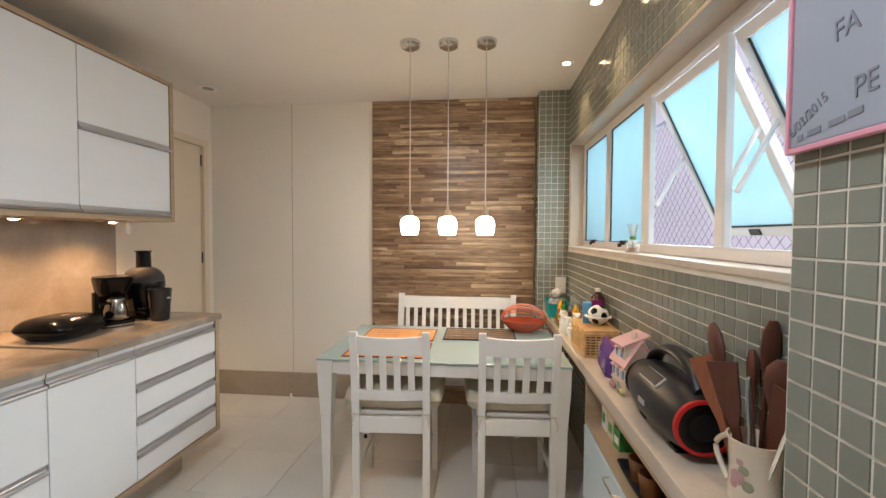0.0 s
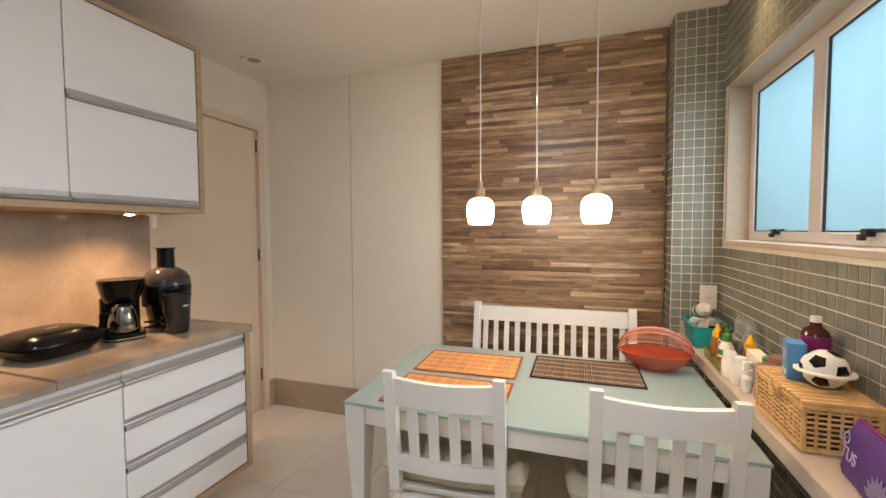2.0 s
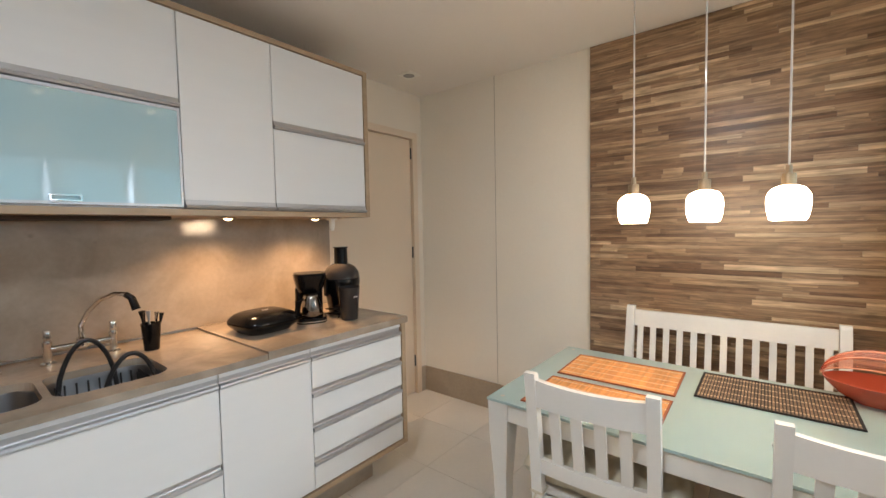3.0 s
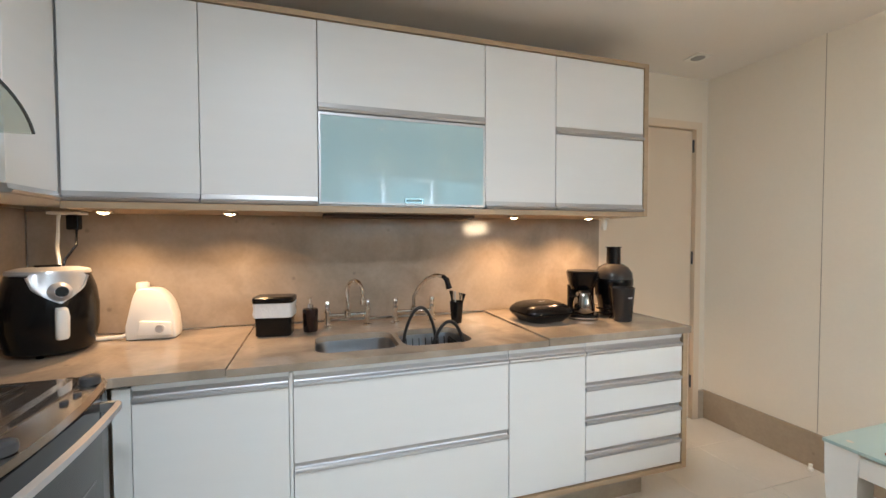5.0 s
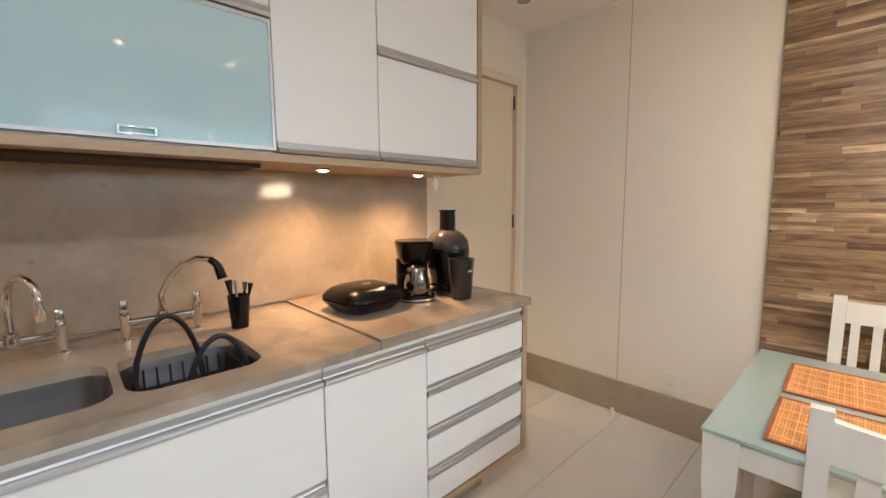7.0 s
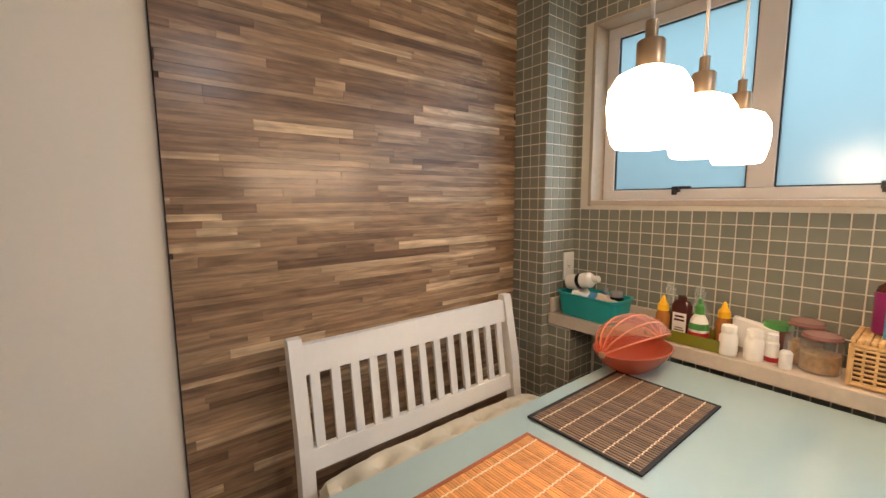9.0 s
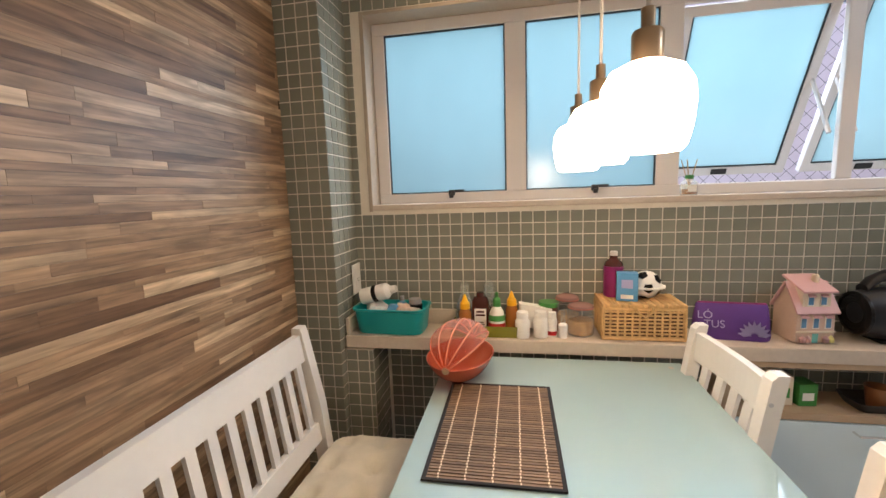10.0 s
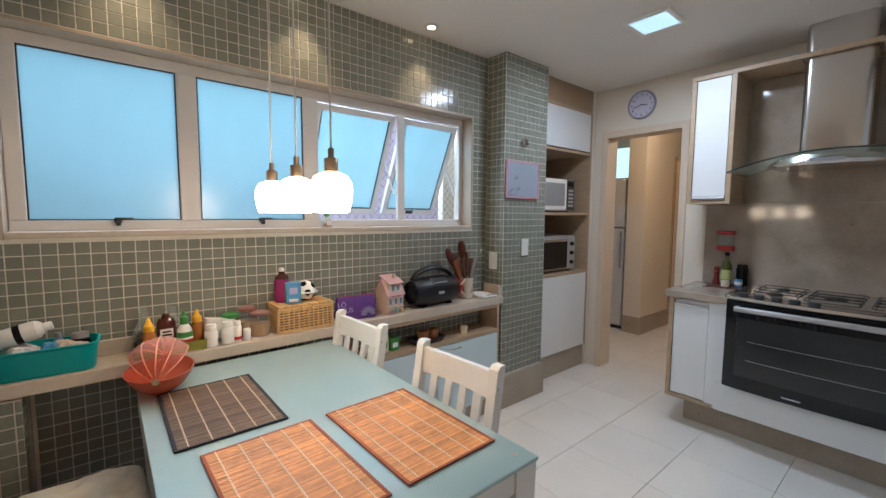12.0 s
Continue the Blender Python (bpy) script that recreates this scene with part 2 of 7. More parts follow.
M_BLACK.node_tree.nodes["Principled BSDF"].inputs["Specular IOR Level"].default_value = 0.32
M_BLACKM = mat("black_matt_metal", (0.018, 0.017, 0.017), 0.45, vary=0.2, scale=20)
M_WPAINT = mat("white_furniture_paint", (0.76, 0.73, 0.68), 0.36, vary=0.05, scale=7, fine=60, bump=0.02)
M_PLASTIC = mat("white_plastic", (0.80, 0.78, 0.73), 0.3, vary=0.02)
M_GASKET = mat("black_rubber_gasket", (0.012, 0.014, 0.014), 0.6)
M_FRAME = mat("white_window_frame", (0.66, 0.635, 0.615), 0.35, vary=0.03, scale=5)
M_FROST = frosted_mat("frosted_blue_glass", (0.225, 0.31, 0.315))
M_CLEAR = clear_mat("clear_glass", (0.95, 0.97, 0.96), 0.04)
M_HOODGLASS = clear_mat("hood_glass", (0.84, 0.89, 0.86), 0.03)
M_TABLE = mat("frosted_green_table_glass", (0.36, 0.495, 0.49), 0.30, vary=0.02, scale=2, bump=0, coat=1.0, ior=1.6)
M_TABLE.node_tree.nodes["Principled BSDF"].inputs["Coat IOR"].default_value = 1.75
_tn = M_TABLE.node_tree
_tl = _tn.nodes.new("ShaderNodeBsdfTranslucent")
_tl.inputs[0].default_value = (0.70, 0.80, 0.72, 1)
_tm = _tn.nodes.new("ShaderNodeMixShader")
_tm.inputs[0].default_value = 0.2
_tn.links.new(_tn.nodes["Principled BSDF"].outputs[0], _tm.inputs[1])
_tn.links.new(_tl.outputs[0], _tm.inputs[2])
_tn.links.new(_tm.outputs[0], _tn.nodes["Material Output"].inputs[0])
M_FABRIC = mat("beige_cushion_fabric", (0.60, 0.54, 0.42), 0.95, vary=0.14, scale=14, fine=400, bump=0.25)
M_SHADE = mat("opal_lamp_glass", (0.9, 0.85, 0.75), 0.2, vary=0.0, bump=0, emit=(1.0, 0.77, 0.50), strength=31.0)
M_LED = mat("led_glow", (1, 1, 1), 0.4, bump=0, emit=(1.0, 0.74, 0.42), strength=13.0)
M_PANEL = mat("led_panel_glow", (1, 1, 1), 0.4, bump=0, emit=(0.42, 0.76, 1.0), strength=0.95)
M_BRASS = mat("bronze_metal", (0.42, 0.31, 0.20), 0.32, 0.9, vary=0.05)
M_CORD = clear_mat("lamp_cord", (0.80, 0.76, 0.70), 0.65)
M_MAT_O = mat("orange_bamboo", (0.62, 0.27, 0.085), 0.6, vary=0.25, scale=30, fine=90, bump=0.1, rand="island", spread=0.22)
M_MAT_OE = mat("red_brown_binding", (0.30, 0.085, 0.035), 0.85, vary=0.1, fine=300, bump=0.1)
M_MAT_K = mat("brown_bamboo", (0.17, 0.105, 0.062), 0.6, vary=0.2, scale=30, rand="island", spread=0.3)
M_MAT_KE = mat("black_binding", (0.016, 0.014, 0.013), 0.85, vary=0.1, fine=300, bump=0.1)
M_THREAD = mat("pale_thread", (0.78, 0.60, 0.42), 0.9)
M_FACADE = mat("outer_plaster", (0.60, 0.57, 0.68), 0.8, vary=0.05, scale=2, bump=0.05)
M_NET = mat("grey_netting", (0.10, 0.10, 0.13), 0.7)
M_WOODBLOCK = mat("wood_block", (0.46, 0.28, 0.12), 0.5, vary=0.15, scale=8, stretch=(8, 8, 1))
M_UTENSIL = mat("dark_wood_spoon", (0.10, 0.030, 0.016), 0.5, vary=0.25, scale=14, stretch=(6, 6, 1))
M_TEAL = mat("teal_plastic", (0.0, 0.31, 0.32), 0.35, vary=0.04)
M_CORAL = clear_mat("coral_clear_plastic", (0.64, 0.20, 0.12), 0.45)
M_CORALC = clear_mat("coral_thin_plastic", (0.94, 0.64, 0.53), 0.0)
M_CORALR = mat("coral_rib", (0.66, 0.25, 0.14), 0.3)
M_WICKER = mat("pale_wicker", (0.64, 0.40, 0.17), 0.7, vary=0.25, scale=40, fine=200, bump=0.2, rand="island", spread=0.15)
M_PURPLE = mat("purple_fabric", (0.10, 0.035, 0.22), 0.6, vary=0.12, scale=18, fine=260, bump=0.1)
M_MAGENTA = mat("magenta_plastic", (0.26, 0.02, 0.14), 0.3)
M_BLUEBOX = mat("blue_carton", (0.09, 0.30, 0.55), 0.5, vary=0.1, scale=20)
M_PINK = mat("pink_painted_tin", (0.60, 0.37, 0.37), 0.45, vary=0.08, scale=20)
M_PEACH = mat("peach_painted_tin", (0.62, 0.46, 0.37), 0.45, vary=0.08, scale=20)
M_YELLOW = mat("yellow_plastic", (0.80, 0.42, 0.01), 0.35)
M_RED = mat("red_plastic", (0.45, 0.015, 0.015), 0.35)
M_GREEN = mat("green_plastic", (0.05, 0.24, 0.05), 0.4)
M_OLIVE = mat("olive_liquid", (0.17, 0.16, 0.015), 0.15)
M_BROWN = mat("brown_liquid", (0.06, 0.014, 0.01), 0.15)
M_AMBER = mat("amber_syrup", (0.36, 0.13, 0.03), 0.15)
M_GRAIN = mat("brown_grains", (0.42, 0.23, 0.09), 0.8, vary=0.5, scale=70, bump=0.4)
M_NAVY = mat("navy_speaker_cloth", (0.0075, 0.0075, 0.010), 0.36, vary=0.2, fine=300, bump=0.15)
M_CERAMIC = mat("ivory_ceramic", (0.70, 0.60, 0.47), 0.25, vary=0.06, scale=10)
M_ROSE = mat("rose_print", (0.46, 0.27, 0.26), 0.4, vary=0.2, scale=40)
M_LEAF = mat("faded_leaf_print", (0.30, 0.30, 0.20), 0.4)
M_BLUEPAINT = mat("blue_print", (0.10, 0.25, 0.42), 0.45)
M_PAPER = mat("white_paper", (0.80, 0.77, 0.72), 0.85, vary=0.03)
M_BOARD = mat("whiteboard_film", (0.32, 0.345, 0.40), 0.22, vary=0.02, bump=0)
M_INK = mat("marker_ink", (0.07, 0.07, 0.10), 0.6)
M_PINKFR = mat("pink_board_edge", (0.68, 0.30, 0.38), 0.5)
M_OVENGLASS = mat("black_oven_glass", (0.010, 0.010, 0.011), 0.04, vary=0.1, bump=0, coat=0.0)
M_COOKTOP = mat("dark_cooktop_glass", (0.09, 0.072, 0.06), 0.04, vary=0.1, bump=0, coat=1.0, ior=1.8)
M_KNOB = mat("dark_grey_knob", (0.05, 0.05, 0.053), 0.3, vary=0.05)
M_GREY = mat("grey_plastic", (0.28, 0.28, 0.28), 0.4)
M_FRIDGE = mat("pale_silver_enamel", (0.66, 0.67, 0.68), 0.3, 0.1, vary=0.04)
M_SILVER = mat("silver_paint", (0.52, 0.52, 0.53), 0.32, 0.5)
M_SMOKE = clear_mat("smoked_plastic", (0.07, 0.06, 0.055), 0.62)
M_BAG = mat("white_bin_bag", (0.78, 0.76, 0.74), 0.4, vary=0.05, scale=30, bump=0.5)
M_LILAC = mat("lilac_print", (0.42, 0.38, 0.62), 0.6)

# ---- mesh helpers ----


def part(name, bm, material, parent=None, label="", smooth=False):
    """Links a bmesh as one mesh object, under a thing or a part."""
    me = bpy.data.meshes.new(name)
    bm.to_mesh(me)
    bm.free()
    if smooth:
        me.shade_smooth()
        me.set_sharp_from_angle(angle=radians(38))
    me.materials.append(material)
    ob = new(name, me)
    if parent:
        ob.parent = parent
    if label:
        ob["label"] = label
    return ob


def thing(name, label, category, m=None, group="", kind=""):
    ob = new(name)
    ob.empty_display_size = 0.05
    ob.matrix_basis = m or Matrix()
    return tagged(ob, label, category, group, kind)


def bx(x0, y0, z0, x1, y1, z1, bevel=0.0, bm=None, seg=2):
    own = bmesh.new()
    r = bmesh.ops.create_cube(own, size=1)
    bmesh.ops.scale(own, vec=(abs(x1 - x0), abs(y1 - y0), abs(z1 - z0)), verts=r["verts"])
    bmesh.ops.translate(own, vec=((x0 + x1) / 2, (y0 + y1) / 2, (z0 + z1) / 2), verts=r["verts"])
    if bevel:
        bmesh.ops.bevel(own, geom=own.edges[:], offset=bevel, segments=seg, profile=0.5, affect="EDGES")
    return join(bm, own)


def join(bm, own, m=None):
    if m is not None:
        bmesh.ops.transform(own, matrix=m, verts=own.verts[:])
    if bm is None:
        return own
    me = bpy.data.meshes.new("scratch")
    own.to_mesh(me)
    own.free()
    bm.from_mesh(me)
    bpy.data.meshes.remove(me)
    return bm


def lathe(profile, n=28, at=(0, 0, 0), bm=None):
    own = bmesh.new()
    rings = []
    for r, z in profile:
        if r < 1e-6:
            rings.append([own.verts.new((at[0], at[1], at[2] + z))])
        else:
            rings.append([own.verts.new((at[0] + r * math.cos(2 * math.pi * k / n), at[1] + r * math.sin(2 * math.pi * k / n), at[2] + z)) for k in range(n)])
    for a, b in zip(rings, rings[1:]):
        for k in range(n):
            j = (k + 1) % n
            if len(a) == 1 and len(b) > 1:
                own.faces.new((a[0], b[j], b[k]))
            elif len(b) == 1 and len(a) > 1:
                own.faces.new((a[k], a[j], b[0]))
            elif len(a) > 1:
                own.faces.new((a[k], a[j], b[j], b[k]))
    bmesh.ops.recalc_face_normals(own, faces=own.faces[:])
    return join(bm, own)


def tube(points, r, n=8, bm=None, closed=False):
    own = bmesh.new()
    pts = [Vector(p) for p in points]
    rings = []
    for i, p in enumerate(pts):
        if closed:
            d = pts[(i + 1) % len(pts)] - pts[i - 1]
        else:
            d = pts[min(i + 1, len(pts) - 1)] - pts[max(i - 1, 0)]
        q = d.normalized().to_track_quat("Z", "Y")
        rr = r[i] if isinstance(r, (list, tuple)) else r
        rings.append([own.verts.new(p + q @ Vector((rr * math.cos(2 * math.pi * k / n), rr * math.sin(2 * math.pi * k / n), 0))) for k in range(n)])
    pairs = list(zip(rings, rings[1:])) + ([(rings[-1], rings[0])] if closed else [])
    for a, b in pairs:
        for k in range(n):
            own.faces.new((a[k], a[(k + 1) % n], b[(k + 1) % n], b[k]))
    if not closed:
        own.faces.new(rings[0][::-1])
        own.faces.new(rings[-1])
    return join(bm, own)


def prism(outline, d0, d1, axis="y", bevel=0.0, bm=None):
    """An outline of (u, v) pulled along an axis; u, v are the two other axes in order, v up."""
    own = bmesh.new()

    def at(u, v, d):
        return {"y": (u, d, v), "x": (d, u, v), "z": (u, v, d)}[axis]
    a = [own.verts.new(at(u, v, d0)) for u, v in outline]
    b = [own.verts.new(at(u, v, d1)) for u, v in outline]
    own.faces.new(a)
    own.faces.new(b[::-1])
    for i in range(len(a)):
        j = (i + 1) % len(a)
        own.faces.new((a[j], a[i], b[i], b[j]))
    bmesh.ops.recalc_face_normals(own, faces=own.faces[:])
    if bevel:
        bmesh.ops.bevel(own, geom=own.edges[:], offset=bevel, segments=2, profile=0.5, affect="EDGES")
    return join(bm, own)


def rounded(x0, y0, x1, y1, r, n=6):
    pts = []
    for cx, cy, a in ((x1 - r, y1 - r, 0), (x0 + r, y1 - r, 90), (x0 + r, y0 + r, 180), (x1 - r, y0 + r, 270)):
        pts += [(cx + r * math.cos(radians(a + 90 * k / n)), cy + r * math.sin(radians(a + 90 * k / n))) for k in range(n + 1)]
    return pts


def loft(loops, bm=None, cap0=True, cap1=True):
    """Skins closed loops of equal length, each a list of 3D points."""
    own = bmesh.new()
    rings = [[own.verts.new(p) for p in lp] for lp in loops]
    n = len(rings[0])
    for a, b in zip(rings, rings[1:]):
        for k in range(n):
            own.faces.new((a[k], a[(k + 1) % n], b[(k + 1) % n], b[k]))
    if cap0:
        own.faces.new(rings[0][::-1])
    if cap1:
        own.faces.new(rings[-1])
    bmesh.ops.recalc_face_normals(own, faces=own.faces[:])
    return join(bm, own)


def arc(cx, cz, r, a0, a1, n, y=0.0, plane="xz"):
    out = []
    for k in range(n + 1):
        a = radians(a0 + (a1 - a0) * k / n)
        u, v = cx + r * math.cos(a), cz + r * math.sin(a)
        out.append((u, y, v) if plane == "xz" else (y, u, v))
    return out


def structure(name, bm, material, label, category, smooth=False):
    return tagged(part(name, bm, material, smooth=smooth), label, category, kind="structure")


# ---- large structure ----
XL, YE, XR, YB = -2.215, 5.21, 0.716, 1.28
floor = structure("floor", bx(-2.6, -2.2, -0.12, 2.2, 5.5, -0.006), M_FGROUT, "pale polished porcelain tile floor with thin grey joints", "floor")
ceiling = structure("ceiling", bx(-2.6, -2.2, CEIL, 1.0, 5.5, CEIL + 0.12), M_CEIL, "warm white painted plaster ceiling", "ceiling")
bm = bx(-2.37, 5.21, 0, -0.815, 5.36, CEIL)
bx(-0.815, 5.225, 0, 1.0, 5.36, CEIL, bm=bm)
wall_north = structure("wall_north", bm, M_PANELS, "cream painted end wall with one thin upright panel joint", "wall")
bm = bx(-1.502, 5.2085, 0.21, -1.4985, 5.2115, CEIL)
structure("trim", bm, mat("joint_shadow_grey", (0.40, 0.36, 0.31), 0.8), "thin grey shadow joint in the cream wall", "wall joint")
DY0, DY1, DZ = 4.29, 5.09, 2.085
bm = bx(-2.37, 1.1, 0, XL, DY0 - 0.05, CEIL)
bx(-2.37, DY1 + 0.05, 0, XL, 5.21, CEIL, bm=bm)
bx(-2.37, DY0 - 0.05, DZ + 0.05, XL, DY1 + 0.05, CEIL, bm=bm)
wall_west = structure("wall_west", bm, M_CREAM, "cream painted wall behind the fitted kitchen cabinets", "wall")
bm = bx(-2.41, 4.0, 0, -2.375, 5.36, CEIL)
structure("wall_west_backing", bm, M_CREAM, "plain cream wall closing the doorway behind the door", "wall")

# window wall with its opening
WY0, WY1, WZ0, WZ1 = 2.735, 4.965, 1.285, 2.03
bm = bx(XR, 2.13, 0, 0.90, 5.21, WZ0)
bx(XR, 2.13, WZ1, 0.90, 5.21, CEIL, bm=bm)
bx(XR, 2.13, WZ0, 0.90, WY0, WZ1, bm=bm)
bx(XR, 1.1, 0, 0.90, 1.33, CEIL, bm=bm)
bx(XR, WY1, WZ0, 0.90, 5.21, WZ1, bm=bm)
wall_east = structure("wall_east", bm, M_GROUT, "window wall clad in small green glass mosaic tiles with pale grout", "wall")
bm = bx(0.497, 5.036, 0, XR, 5.21, CEIL)
bx(0.54, 4.926, 0, XR, 5.036, 0.757, bm=bm)
pier_corner = structure("wall_pier", bm, M_GROUT, "tiled corner pier with a low block that carries the stone shelf", "wall pier")
bm = bx(0.551, 2.13, 0, XR, 2.590, CEIL)
pillar = structure("wall_pillar", bm, M_GROUT, "tiled pillar clad in small green mosaic with pale grout", "pillar")

# south wall with the opening to the hall
OX0, OX1, OZ = -0.085, 0.552, 2.06
bm = bx(-2.37, YB - 0.15, 0, OX0, YB, CEIL)
bx(OX1, YB - 0.15, 0, 0.90, YB, CEIL, bm=bm)
bx(OX0, YB - 0.15, OZ, OX1, YB, CEIL, bm=bm)
wall_south = structure("wall_south", bm, M_CREAM, "cream painted wall with the open doorway to the hall", "wall")
bm = bx(OX0, YB - 0.16, 0, OX0 + 0.022, YB + 0.012, OZ)
bx(OX1 - 0.022, YB - 0.16, 0, OX1, YB + 0.012, OZ, bm=bm)
bx(OX0 + 0.022, YB - 0.16, OZ - 0.022, OX1 - 0.022, YB + 0.012, OZ, bm=bm)
bx(OX0 - 0.03, YB, 0, OX0, YB + 0.014, OZ + 0.03, bm=bm)
bx(OX1, YB, 0, OX1 + 0.03, YB + 0.014, OZ + 0.03, bm=bm)
bx(OX0, YB, OZ, OX1, YB + 0.014, OZ + 0.03, bm=bm)
structure("trim_doorway", bm, M_DOOR, "cream painted wooden lining round the open doorway", "door frame")

# hall beyond the doorway
bm = bx(0.77, -2.0, 0, 0.97, 0.0, CEIL)
structure("wall_hall_east", bm, M_CREAM, "cream hall wall in warm lamp light", "wall")
bm = bx(-0.75, -2.1, 0, 0.97, -2.0, CEIL)
bx(-0.85, -2.1, 0, -0.75, 1.13, CEIL, bm=bm)
bx(0.97, -1.0, 0, 2.0, -0.9, CEIL, bm=bm)
bx(1.9, -0.9, 0, 2.0, 1.13, CEIL, bm=bm)
bx(0.9, 1.0, 0, 1.9, 1.13, CEIL, bm=bm)
structure("wall_hall", bm, M_CREAM, "plain cream walls closing the hall and service area", "wall")
structure("ceiling_hall", bx(1.0, -2.2, CEIL, 2.2, 1.15, CEIL + 0.1), M_CEIL, "plain white service area ceiling", "ceiling")
bm = bx(0.757, -2.0, 0, 0.77, -1.52, 0.2)
bx(0.757, -0.75, 0, 0.77, 0.0, 0.2, bm=bm)
bx(0.757, 0.0, 0, 0.97, 0.013, 0.2, bm=bm)
structure("baseboard_hall", bm, M_SKIRT, "low beige stone skirting along the hall wall", "skirting")

# skirtings
structure("baseboard_north", bx(XL, 5.195, 0, -0.82, 5.21, 0.205, 0.002), M_SKIRT, "tall beige stone skirting along the end wall", "skirting")
bm = bx(XL, DY1 + 0.055, 0, XL + 0.015, 5.195, 0.205)
structure("baseboard_west", bm, M_SKIRT, "short beige stone skirting beside the door", "skirting")
bm = bx(0.53, 2.118, 0, 0.5445, 2.598, 0.23, 0.002)
bx(0.5445, 2.5965, 0, 0.70, 2.611, 0.23, bm=bm)
structure("baseboard_pillar", bm, M_SKIRT, "beige stone skirting round the tiled pillar", "skirting")

# door in the west wall
door = thing("door_1", "closed cream painted flush wooden door with steel hinges", "door", kind="structure")
part("door_leaf", bx(-2.262, DY0, 0.006, -2.230, DY1, DZ, 0.002), M_DOOR, door)
bm = bx(-2.36, DY1 + 0.004, 0, XL + 0.014, DY1 + 0.055, DZ + 0.055)
bx(-2.36, DY0 - 0.055, 0, XL + 0.014, DY0 - 0.004, DZ + 0.055, bm=bm)
bx(-2.36, DY0 - 0.004, DZ + 0.004, XL + 0.014, DY1 + 0.004, DZ + 0.055, bm=bm)
part("door_frame", bm, M_DOOR, door)
for hz in (0.23, 1.13, 1.93):
    part("hinge", lathe([(0.0, 0), (0.007, 0), (0.007, 0.09), (0.0, 0.09)], 10, (-2.222, DY1 + 0.001, hz)), M_KNOB, door, "dull steel hinge")

# door in the hall
hdoor = thing("door_2", "cream flush hall door standing slightly ajar with a metal lever", "door", kind="structure")
part("door_leaf", bx(0.735, -1.46, 0.006, 0.768, -0.80, 2.05, 0.003), M_DOOR, hdoor)
bm = bx(0.752, -1.52, 0, 0.769, -1.465, 2.1)
bx(0.752, -0.795, 0, 0.769, -0.75, 2.1, bm=bm)
part("door_frame", bm, M_OAK, hdoor)
bm = tube([(0.735, -0.86, 1.03), (0.70, -0.86, 1.03), (0.69, -0.87, 1.03), (0.69, -0.96, 1.03)], 0.009)
bx(0.728, -0.88, 0.93, 0.735, -0.84, 1.09, bm=bm)
part("door_handle", bm, M_BRASS, hdoor, "brushed metal lever handle")

# window
win = thing("window_1", "white aluminium window with four frosted blue panes, two tilted open", "window", kind="structure")
FX0, FX1 = 0.806, 0.829
bm = bx(FX0, 2.745, 1.297, FX1, 4.955, 1.337, 0.004)
bx(FX0, 2.745, 1.972, FX1, 4.955, 2.018, 0.004, bm=bm)
for a, b in ((4.905, 4.955), (4.344, 4.422), (3.786, 3.867), (3.229, 3.279), (2.745, 2.775)):
    bx(FX0 - 0.001, a, 1.336, FX1 + 0.001, b, 1.973, 0.004, bm=bm)
part("window_frame", bm, M_FRAME, win)
bm = bx(0.7135, 4.956, 1.270, 0.845, 4.972, 2.032, 0.002)
bx(0.7135, 2.728, 1.270, 0.845, 2.744, 2.032, 0.002, bm=bm)
bx(0.7135, 2.744, 2.0185, 0.845, 4.956, 2.032, 0.002, bm=bm)
part("window_lining", bm, M_SKIRT, win, "pale stone lining round the window")
part("window_sill", bx(0.709, 2.744, 1.274, 0.86, 4.956, 1.296, 0.003), M_SHELF, win, "pale stone window sill")
for a, b in ((4.422, 4.905), (3.867, 4.344)):
    p = part("pane", bx(0.818, a + 0.0045, 1.3415, 0.824, b - 0.0045, 1.9675), M_FROST, win, "frosted blue glass pane")
    p.visible_shadow = False
    bm = bx(0.811, a, 1.337, 0.827, a + 0.0045, 1.972)
    bx(0.811, b - 0.0045, 1.337, 0.827, b, 1.972, bm=bm)
    bx(0.811, a + 0.0045, 1.337, 0.827, b - 0.0045, 1.3415, bm=bm)
    bx(0.811, a + 0.0045, 1.9675, 0.827, b - 0.0045, 1.972, bm=bm)
    part("glazing_bead", bm, M_GASKET, win, "thin dark rubber gasket")
    c = (a + b) / 2 - 0.02
    bm = bx(0.783, c - 0.012, 1.325, 0.812, c + 0.012, 1.348, 0.003)
    bx(0.773, c - 0.008, 1.315, 0.790, c + 0.008, 1.333, 0.003, bm=bm)
    bx(0.793, c - 0.05, 1.338, 0.8055, c - 0.012, 1.348, bm=bm)
    part("catch", bm, M_BLACKM, win, "small dark window catch")
TILT_OUT = 25
